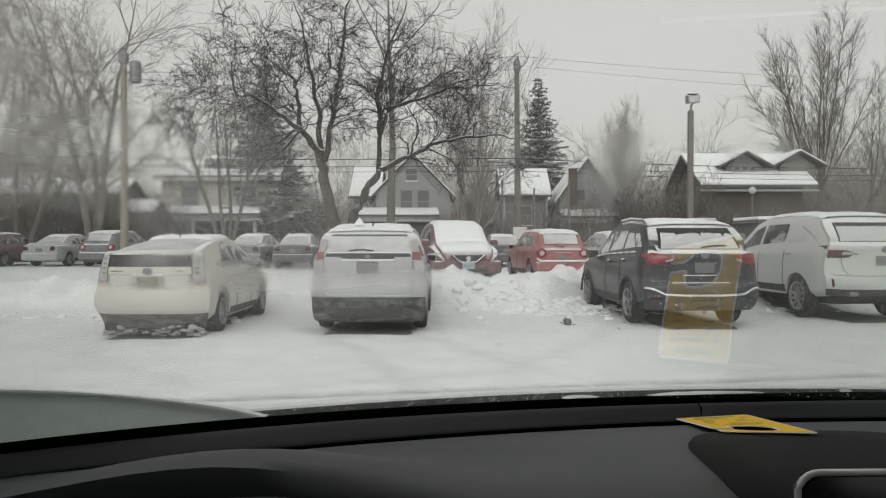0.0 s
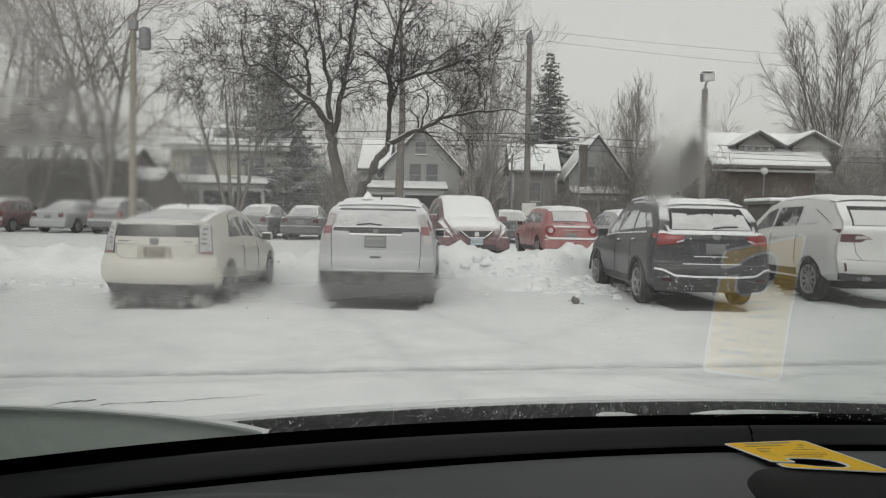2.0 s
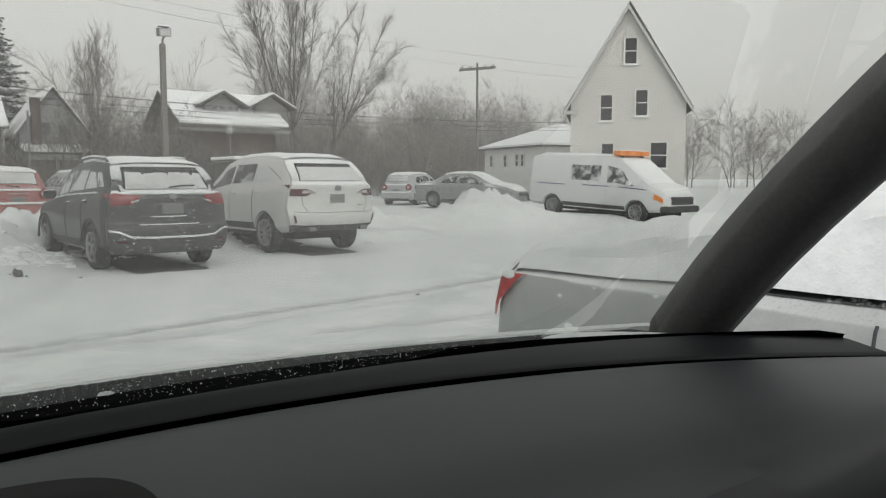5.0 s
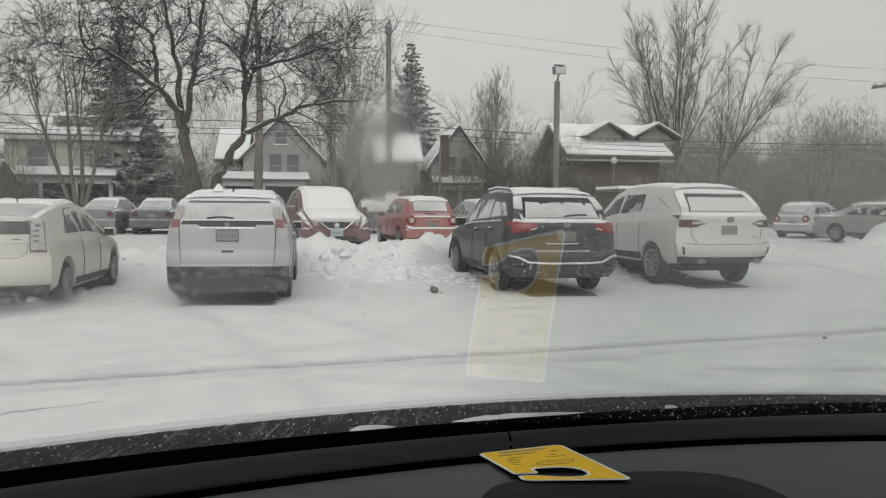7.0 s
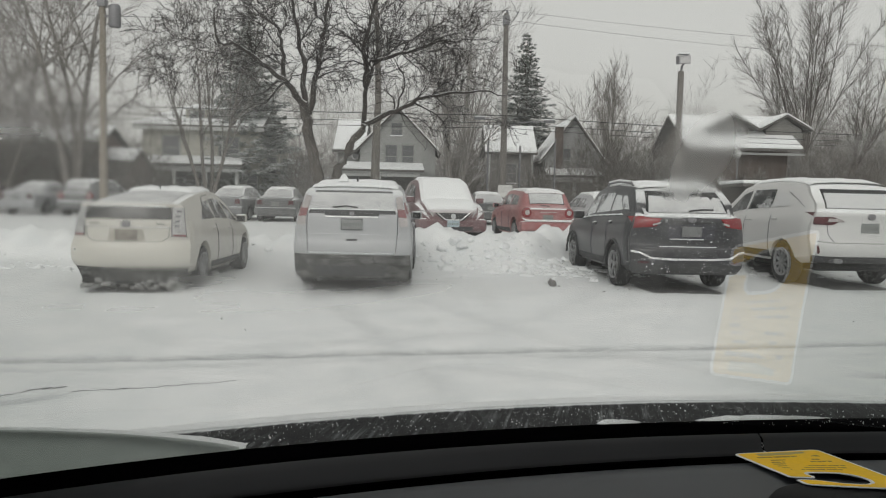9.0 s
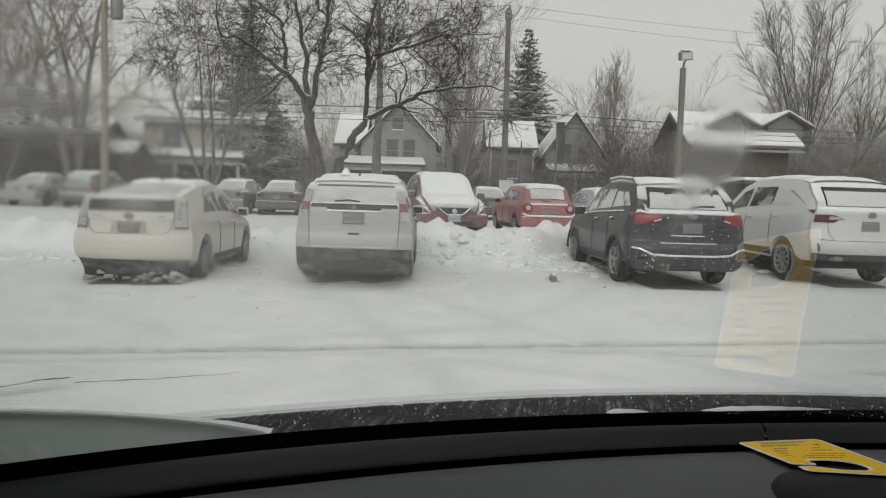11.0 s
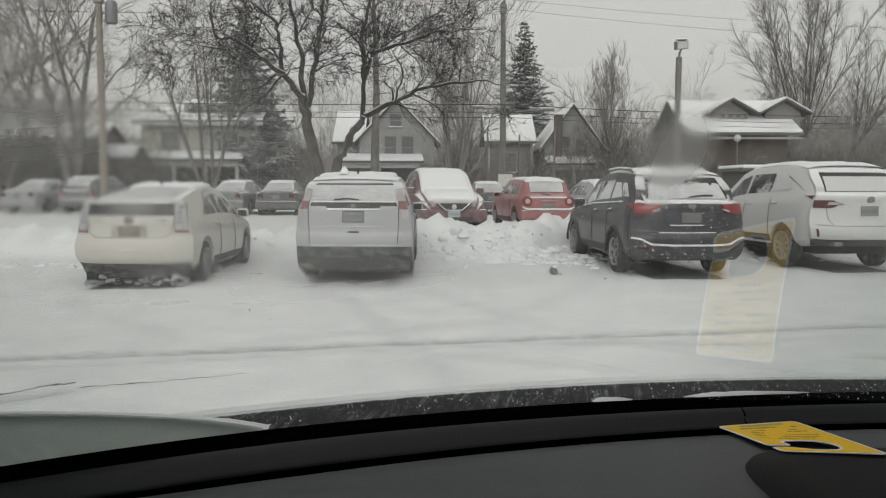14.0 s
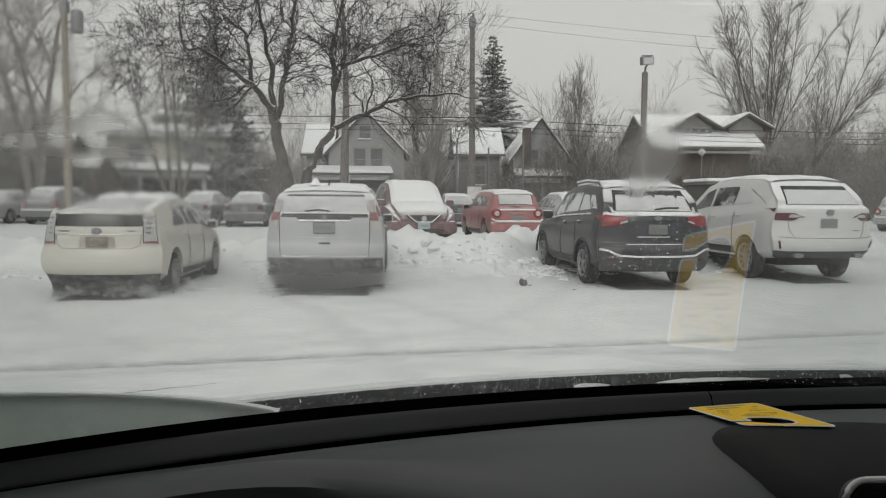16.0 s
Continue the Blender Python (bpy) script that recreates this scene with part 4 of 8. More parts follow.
def charcoal_suv(m):
    car, sh = vehicle("suv", m, "charcoal SUV with red tail lamps and snow-filled rear window", "car", tucked(CROSS), CHARCOAL, (0.98, 3.70), 0.35, CROSS_SIDE, None,
                      ((2.85, 9.0), (3.54, 9.0), (3.54, 11), (2.85, 11)), ((0.66, 8.4), (2.6, 8.4), (2.6, 11), (0.66, 11)), ((3.66, 8.8), (4.35, 8.8), (4.35, 11), (3.66, 11)),
                      None, 3.2, handles=(1.25, 2.15), seed=5, spokes=5, windows_glass=GLASS_WHITE)
    skin = RearSkin([(0.28, 0.03, 0.84), (0.36, -0.03, 0.88), (0.46, -0.06, 0.905), (0.56, -0.07, 0.915), (0.66, -0.06, 0.918), (0.70, -0.03, 0.915), (0.74, -0.008, 0.91), (0.84, -0.004, 0.9), (0.95, -0.012, 0.89), (1.06, -0.022, 0.87), (1.13, -0.012, 0.85),
                     (1.175, 0.025, 0.82), (1.22, 0.11, 0.79), (1.43, 0.345, 0.755), (1.60, 0.565, 0.70)], 0.18)
    part("rear_body", skin.body(0.45, 1.58), CHARCOAL, car)
    part("lower_bumper", skin.body(0.28, 0.448), CLADDING, car)
    part("rear_window", skin.piece([(-0.66, 1.225), (0.66, 1.225), (0.58, 1.56), (-0.58, 1.56)], 0.006), GLASS_CLEAR, car, "dark rear window")
    rr = random.Random(17)
    part("window_snow", skin.piece([(-0.62, 1.228), (0.62, 1.228), (0.57, 1.43), (-0.57, 1.43)], 0.016), FROST, car, "snow lying on the lower rear window")
    for k in range(9):
        x = -0.5 + k * 0.125 + rr.uniform(-0.03, 0.03)
        part("window_snow", skin.piece([(x - 0.08, 1.42), (x + 0.08, 1.42), (x + 0.05, 1.45 + rr.uniform(0, 0.03)), (x - 0.05, 1.45 + rr.uniform(0, 0.03))], 0.014, 3), FROST, car)
    part("plate_recess", skin.piece([(-0.36, 0.83), (0.36, 0.83), (0.40, 1.06), (-0.40, 1.06)], 0.003), INK, car)
    add_plate(car, -0.02, 0.945, tone=plain("dim_plate", (0.15, 0.155, 0.155), 0.6, grain=40, vary=0.4))
    part("handle_bar", skin.piece([(-0.42, 1.065), (0.42, 1.065), (0.42, 1.085), (-0.42, 1.085)], 0.014), CLADDING, car)
    part("badge", lathe([(0.045, -0.045), (0.055, -0.035), (0.055, -0.01)], 16, "y"), STEEL, car).matrix_basis = Matrix.Translation((0, 0, 1.125)) @ Matrix.Diagonal((1.25, 1, 0.8, 1))
    part("tailgate_gap", skin.line([(-0.70, 1.12), (-0.69, 0.9), (-0.62, 0.70), (0.62, 0.70), (0.69, 0.9), (0.70, 1.12)], 0.006, 0.0), INK, car)
    ledge = part("bumper_ledge", skin.line([(-0.90, 0.625), (-0.78, 0.61), (-0.62, 0.53), (-0.3, 0.515), (0.3, 0.515), (0.62, 0.53), (0.78, 0.61), (0.90, 0.625)], 0.013, 0.006), CHROME, car, "bright strip along the bumper, dusted with snow")
    part("strip_snow", skin.line([(-0.90, 0.64), (-0.78, 0.625), (-0.62, 0.545), (-0.3, 0.53), (0.3, 0.53), (0.62, 0.545), (0.78, 0.625), (0.90, 0.64)], 0.006, 0.004), SNOW, ledge)
    part("snow_line", skin.line([(-0.5, 0.712), (0.0, 0.71), (0.4, 0.712)], 0.007, 0.003), SNOW, ledge)
    part("plate_ledge_snow", skin.line([(-0.33, 0.828), (0.2, 0.828)], 0.007, 0.006), SNOW, ledge)
    rr = random.Random(23)
    bm = bmesh.new()
    for k in range(230):
        x, z = rr.uniform(-0.85, 0.85), 0.32 + 0.8 * rr.random() ** 1.6
        r = rr.uniform(0.002, 0.005) if rr.random() < 0.85 else rr.uniform(0.005, 0.011)
        bmesh.ops.create_icosphere(bm, subdivisions=1, radius=r, matrix=Matrix.Translation(skin.at(x, z, 0.003)) @ Matrix.Diagonal((rr.uniform(0.8, 2.0), 0.4, rr.uniform(0.7, 1.3), 1)))
    part("stuck_snow", bm, FLUFF, car, "specks of snow stuck to the tailgate")
    for s in (1, -1):
        lamp = part("tail_lamp", skin.piece(side_of(s, [(0.55, 1.02), (0.86, 0.985), (0.83, 1.15), (0.47, 1.135)]), 0.02), RED_LENS, car, "wedge-shaped red tail lamp")
        part("lens_side", sh.patch(((0.12, 4.2), (0.24, 4.35), (0.46, 5.5), (0.10, 5.9)), s, 0.016, 6, 4), RED_LENS, lamp)
        part("lens_clear", skin.piece(side_of(s, [(0.50, 1.06), (0.60, 1.03), (0.60, 1.055), (0.49, 1.085)]), 0.026, 4), CLEAR_LENS, lamp)
        part("reflector", skin.piece(side_of(s, [(0.66, 0.455), (0.80, 0.455), (0.80, 0.485), (0.66, 0.485)]), 0.01, 4), DARK_LENS, car)
        rail = [sh.at(y, 8.3, s, o) for y, o in ((0.95, 0.0), (1.05, 0.05), (1.7, 0.06), (2.3, 0.055), (2.42, 0.0))]
        bar = part("roof_rail", tubes([[(p, 0.02) for p in rail]], 8), STEEL, car)
        part("quarter_window", sh.patch(((0.50, 6.36), (0.80, 6.3), (1.10, 6.78), (0.86, 6.8)), s, 0.006, 6, 4), GLASS_WHITE, car)
        part("rail_snow", tubes([[(p + Vector((0, 0, 0.026)), 0.017) for p in rail[1:4]]], 6), SNOW, bar)
        part("sill_snow", tubes([[(sh.at(y, 6.12, s, 0.012), 0.012 + 0.006 * math.sin(y * 17)) for y in np.linspace(0.7, 3.3, 27)]], 6), SNOW, car)
        for y in (1.2, 2.1):
            part("handle_snow", tubes([[(sh.at(y + d, 4.72, s, 0.03), r) for d, r in ((-0.09, 0.006), (0, 0.014), (0.09, 0.006))]], 5), SNOW, car)
        part("arch_trim", tubes([[(Vector((s * 0.925, 0.98 + 0.425 * math.cos(a), 0.34 + 0.425 * math.sin(a))), 0.022) for a in [math.pi * i / 12 for i in range(13)]]], 6), CLADDING, car)
        part("arch_trim", tubes([[(Vector((s * 0.922, 3.70 + 0.425 * math.cos(a), 0.34 + 0.425 * math.sin(a))), 0.022) for a in [math.pi * i / 12 for i in range(13)]]], 6), CLADDING, car)
    part("spoiler", sh.patch(((0.59, 8.0), (0.82, 8.0), (0.82, 11), (0.59, 11)), 1, 0.03, 4, 6, both=True), CHARCOAL, car)
    part("wiper", skin.line([(0.0, 1.235), (0.2, 1.26), (0.40, 1.262)], 0.013, 0.03), CLADDING, car)
    return car


def white_suv(m):
    rows = tucked([(y, zb + 0.10, zm + 0.045, zt + 0.05, w, wt) for y, zb, zm, zt, w, wt in shifted(CROSS, 0, 1.015, 1.02, 1.055)])
    car, sh = vehicle("suv", m, "pearl-white SUV with dark red angular tail lamps", "car", rows, PEARL, (1.04, 3.83), 0.37, [tuple((y * 1.055, v) for y, v in c) for c in CROSS_SIDE[1:]], None,
                      ((3.0, 9.0), (3.74, 9.0), (3.74, 11), (3.0, 11)), ((0.70, 8.3), (2.8, 8.3), (2.8, 11), (0.70, 11)), ((3.9, 8.8), (4.6, 8.8), (4.6, 11), (3.9, 11)),
                      None, 3.4, handles=(1.35, 2.3), seed=11, spokes=10)
    skin = RearSkin([(0.40, 0.06, 0.80), (0.48, 0.0, 0.84), (0.54, -0.04, 0.88), (0.62, -0.075, 0.92), (0.71, -0.08, 0.935), (0.75, -0.055, 0.935), (0.80, -0.03, 0.93), (0.92, -0.012, 0.92), (1.02, -0.012, 0.905), (1.12, -0.03, 0.885), (1.19, -0.05, 0.86), (1.225, -0.03, 0.845),
                     (1.26, 0.05, 0.82), (1.29, 0.11, 0.80), (1.50, 0.365, 0.775), (1.67, 0.585, 0.71)], 0.2, 3.6)
    part("rear_body", skin.body(0.53, 1.66), PEARL, car)
    part("diffuser", skin.body(0.42, 0.528), CLADDING, car, "dark lower bumper")
    part("rear_window", skin.piece([(-0.68, 1.285), (0.68, 1.285), (0.60, 1.60), (-0.60, 1.60)], 0.006), GLASS_CLEAR, car, "dark rear window")
    part("window_snow", skin.piece([(-0.66, 1.29), (0.66, 1.29), (0.59, 1.525), (-0.59, 1.525)], 0.018), THIN_SNOW, car, "snow lying on the rear window")
    part("bumper_gap", skin.line([(-0.85, 0.765), (-0.6, 0.745), (0.6, 0.745), (0.85, 0.765)], 0.006, 0.0), PLATE_INK, car)
    part("plate_hollow", skin.piece([(-0.30, 0.88), (0.30, 0.88), (0.34, 1.08), (-0.34, 1.08)], 0.003), PEARL, car)
    add_plate(car, -0.018, 0.985)
    part("badge", lathe([(0.05, -0.065), (0.06, -0.055), (0.06, -0.03)], 18, "y"), STEEL, car).matrix_basis = Matrix.Translation((0, 0, 1.165)) @ Matrix.Diagonal((1.2, 1, 0.85, 1))
    part("letter_bar", skin.piece([(0.45, 0.86), (0.58, 0.86), (0.58, 0.875), (0.45, 0.875)], 0.006, 3), PLATE_INK, car)
    for s in (1, -1):
        lamp = part("tail_lamp", skin.piece(side_of(s, [(0.44, 1.085), (0.885, 1.05), (0.87, 1.155), (0.62, 1.155)]), 0.02), DARK_LENS, car, "dark red angular tail lamp")
        part("lens_low", skin.piece(side_of(s, [(0.62, 1.03), (0.88, 1.03), (0.885, 1.055), (0.54, 1.078)]), 0.016, 6), DARK_LENS, lamp)
        part("lens_side", sh.patch(((0.14, 4.5), (0.24, 4.6), (0.46, 5.5), (0.12, 5.75)), s, 0.014, 6, 4), DARK_LENS, lamp)
        part("lens_strip", skin.piece(side_of(s, [(0.47, 1.088), (0.70, 1.080), (0.68, 1.135), (0.58, 1.135)]), 0.026, 6), FROSTED_LENS, lamp)
        part("lamp_seam", skin.line([(s * 0.70, 1.03), (s * 0.68, 0.86), (s * 0.60, 0.76)], 0.006, 0.0), PLATE_INK, car)
        part("reflector", skin.piece(side_of(s, [(0.80, 0.575), (0.835, 0.575), (0.865, 0.70), (0.835, 0.70)]), 0.01, 4), DARK_LENS, car)
        part("corner_vent", skin.piece(side_of(s, [(0.70, 0.44), (0.86, 0.50), (0.875, 0.54), (0.72, 0.53)]), 0.012, 4), INK, car)
        part("exhaust_tip", lathe([(0.055, -0.09), (0.065, -0.085), (0.065, 0.1), (0.05, 0.1)], 16, "y"), STEEL, car).matrix_basis = Matrix.Translation((s * 0.55, 0.02, 0.46)) @ Matrix.Diagonal((1.3, 1, 0.6, 1))
        part("quarter_snow", sh.patch(((0.95, 6.3), (1.50, 6.25), (1.50, 6.78), (1.2, 6.76)), s, 0.008, 8, 4), THIN_SNOW, car, "thin snow over the hindmost side window")
        part("pillar_strip", sh.patch(((0.50, 6.32), (0.53, 6.32), (1.16, 6.76), (1.14, 6.78)), s, 0.006, 6, 2), INK, car)
    part("spoiler", sh.patch(((0.63, 7.9), (0.88, 7.9), (0.88, 11), (0.63, 11)), 1, 0.035, 4, 6, both=True), PEARL, car)
    part("aerial", slab([(0.012, 1.0, 1.75), (0.012, 1.16, 1.75), (0.012, 1.02, 1.815)], (-0.024, 0, 0)), PEARL, car)
    return car


def red_suv_front(m):
    """Faces the camera: V-shaped grille, swept lamps, snow over hood and windscreen."""
    car, sh = vehicle("suv", m, "dark red SUV facing the lot, hood and windscreen under snow", "car", CROSS, DARK_RED, (0.98, 3.70), 0.35, CROSS_SIDE, None, ((2.85, 9.0), (3.54, 9.0), (3.54, 11), (2.85, 11)),
                      ((0.66, 8.4), (2.72, 8.4), (2.72, 11), (0.66, 11)), ((3.62, 8.4), (4.45, 8.4), (4.45, 11), (3.62, 11)), None, 3.25, handles=(1.25, 2.15), seed=21,
                      snow_front=((2.74, 8.5), (3.58, 8.7), (3.58, 11), (2.74, 11)))
    L = 4.62
    part("front_bumper", box(-0.86, L - 0.22, 0.34, 0.86, L + 0.02, 0.66, 0.07), DARK_RED, car)
    part("lower_grille", box(-0.5, L + 0.0, 0.36, 0.5, L + 0.035, 0.47, 0.02), CLADDING, car)
    part("grille", slab([(-0.46, L - 0.03, 0.80), (-0.26, L + 0.0, 0.62), (0.26, L + 0.0, 0.62), (0.46, L - 0.03, 0.80)], (0, 0.035, 0)), CLADDING, car)
    part("grille_chrome", tubes([[(Vector((x, L + 0.04, z)), 0.022) for x, z in ((-0.40, 0.80), (-0.2, 0.63), (0.2, 0.63), (0.40, 0.80))]], 6), CHROME, car)
    part("badge", lathe([(0.065, 0.03), (0.065, 0.055)], 20, "y"), CHROME, car).matrix_basis = Matrix.Translation((0, L, 0.72))
    add_plate(car, L + 0.035, 0.535, 1, True, plain("plate_pale_blue", (0.36, 0.44, 0.47), 0.5, grain=60))
    for s in (1, -1):
        q = [(s * 0.48, L - 0.05, 0.70), (s * 0.74, L - 0.14, 0.72), (s * 0.84, L - 0.36, 0.86), (s * 0.52, L - 0.08, 0.80)]
        part("headlamp", slab(q, (0, 0.05, 0.01)), CLEAR_LENS, car, "swept clear headlamp, part snowed over")
        part("fog_lamp", lathe([(0.05, 0), (0.05, 0.03)], 14, "y"), CLEAR_LENS, car).matrix_basis = Matrix.Translation((s * 0.68, L - 0.02, 0.45))
    return car


SMALL = [(0.0, 0.36, 0.9, 0.93, 0.7, 0.64), (0.05, 0.3, 0.92, 0.97, 0.78, 0.65), (0.14, 0.26, 0.95, 1.1, 0.84, 0.63), (0.36, 0.23, 0.97, 1.42, 0.865, 0.63), (0.6, 0.2, 0.97, 1.48, 0.868, 0.62),
         (1.6, 0.18, 0.95, 1.515, 0.868, 0.62), (2.2, 0.18, 0.94, 1.49, 0.868, 0.62), (2.5, 0.18, 0.93, 1.4, 0.866, 0.63), (3.2, 0.19, 0.9, 1.02, 0.86, 0.68), (3.8, 0.22, 0.8, 0.88, 0.8, 0.62), (4.04, 0.28, 0.62, 0.68, 0.62, 0.5)]
SMALL_SIDE = [((0.55, 6.2), (1.35, 6.2), (1.35, 6.85), (0.75, 6.8)), ((1.42, 6.2), (2.2, 6.2), (2.1, 6.86), (1.42, 6.86)), ((2.27, 6.2), (3.0, 6.15), (2.45, 6.8), (2.15, 6.86))]


def small_hatch(m, paint, label, lamp=RED_LENS, seed=2):
    car, sh = vehicle("hatchback", m, label, "car", SMALL, paint, (0.66, 3.19), 0.31, SMALL_SIDE, ((0.13, 8.6), (0.38, 8.6), (0.38, 11), (0.13, 11)), ((2.55, 9), (3.12, 9), (3.12, 11), (2.55, 11)),
                      ((0.42, 8.4), (2.4, 8.4), (2.4, 11), (0.42, 11)), ((3.25, 8.8), (3.7, 8.8), (3.7, 11), (3.25, 11)), ((0.14, 8.7), (0.34, 8.7), (0.34, 11), (0.14, 11)), 2.85, handles=(1.05, 1.95), seed=seed)
    part("bumper", box(-0.82, -0.06, 0.30, 0.82, 0.22, 0.60, 0.07), paint, car)
    part("lower_bumper", box(-0.6, -0.05, 0.2, 0.6, 0.2, 0.33, 0.03), CLADDING, car)
    part("tailgate", rear_quad([(-0.52, 0, 0.62), (0.52, 0, 0.62), (0.60, 0, 0.95), (-0.60, 0, 0.95)], 0.012), paint, car)
    add_plate(car, -0.014, 0.70)
    for s in (1, -1):
        ring = part("tail_lamp", lathe([(0.10, -0.035), (0.135, -0.02), (0.145, 0.0), (0.145, 0.08)], 24, "y"), lamp, car, "round red tail lamp with a pale middle")
        ring.matrix_basis = Matrix.Translation((s * 0.63, 0.0, 0.845))
        part("lens", lathe([(0.0, -0.045), (0.06, -0.042), (0.085, -0.03), (0.085, 0.0)], 20, "y"), FROSTED_LENS, ring)
    part("wiper", tubes([[(Vector((-0.22, 0.07, 1.06)), 0.012), (Vector((0.02, 0.06, 1.04)), 0.014), (Vector((0.06, 0.05, 1.02)), 0.018)]], 6), CLADDING, car)
    part("tailgate_strip", tubes([[(Vector((x, -0.02, 0.86)), 0.012) for x in (-0.25, 0, 0.25)]], 6), FROSTED_LENS, car)
    part("bumper_snow", tubes([[(Vector((-0.78, -0.02, 0.68)), 0.02), (Vector((-0.66, -0.07, 0.615)), 0.03), (Vector((0.66, -0.07, 0.615)), 0.03), (Vector((0.78, -0.02, 0.68)), 0.02)]], 8), SNOW, car)
    part("spoiler", sh.patch(((0.34, 8.2), (0.52, 8.2), (0.52, 11), (0.34, 11)), 1, 0.03, 3, 5, both=True), paint, car)
    part("tailgate_snow", tubes([[(Vector((x, -0.02, 0.955)), 0.022) for x in (-0.55, 0, 0.55)]], 6), SNOW, car)
    return car


SEDAN = [(0.0, 0.36, 0.90, 0.95, 0.74, 0.66), (0.06, 0.30, 0.94, 1.02, 0.84, 0.68), (0.2, 0.25, 0.95, 1.06, 0.89, 0.70), (0.75, 0.22, 0.95, 1.09, 0.905, 0.68), (1.35, 0.2, 0.95, 1.38, 0.905, 0.58), (1.65, 0.2, 0.94, 1.43, 0.905, 0.57),
         (2.6, 0.2, 0.93, 1.44, 0.905, 0.57), (2.9, 0.2, 0.92, 1.36, 0.905, 0.58), (3.65, 0.21, 0.90, 1.0, 0.895, 0.70), (4.4, 0.25, 0.80, 0.86, 0.86, 0.66), (4.75, 0.3, 0.62, 0.68, 0.70, 0.55)]


def sedan(m, paint, label, seed=4):
    car, _ = vehicle("sedan", m, label, "car", SEDAN, paint, (0.95, 3.75), 0.32, [((1.25, 6.2), (2.1, 6.2), (2.1, 6.85), (1.6, 6.8)), ((2.18, 6.2), (3.45, 6.15), (2.85, 6.82), (2.18, 6.86))],
                      ((0.78, 9), (1.32, 9), (1.32, 11), (0.78, 11)), ((2.95, 9), (3.6, 9), (3.6, 11), (2.95, 11)), ((1.3, 8.3), (2.85, 8.3), (2.85, 11), (1.3, 11)), ((3.65, 8.5), (4.55, 8.5), (4.55, 11), (3.65, 11)),
                      ((0.1, 8.5), (1.3, 8.5), (1.3, 11), (0.1, 11)), 3.25, handles=(1.7, 2.75), seed=seed, snow_front=((2.86, 8.5), (3.62, 8.6), (3.62, 11), (2.86, 11)))
    part("bumper", box(-0.87, -0.06, 0.28, 0.87, 0.22, 0.62, 0.07), paint, car)
    part("boot_panel", rear_quad([(-0.5, 0, 0.64), (0.5, 0, 0.64), (0.55, 0, 0.95), (-0.55, 0, 0.95)], 0.012), paint, car)
    add_plate(car, -0.014, 0.76)
    for s in (1, -1):
        q = [(s * 0.52, -0.002, 0.74), (s * 0.76, -0.002, 0.74), (s * 0.75, -0.002, 0.92), (s * 0.55, -0.002, 0.92)]
        part("tail_lamp", rear_quad(q if s > 0 else q[::-1], 0.02), DARK_LENS, car)
        q = [(s * 0.45, 4.72, 0.60), (s * 0.70, 4.66, 0.60), (s * 0.80, 4.5, 0.72), (s * 0.48, 4.68, 0.70)]
        part("headlamp", slab(q, (0, 0.06, 0.01)), CLEAR_LENS, car)
    part("front_bumper", box(-0.8, 4.5, 0.28, 0.8, 4.77, 0.52, 0.07), paint, car)
    part("grille", box(-0.4, 4.72, 0.50, 0.4, 4.785, 0.64, 0.02), CLADDING, car)
    add_plate(car, 4.785, 0.42, 1)
    return car


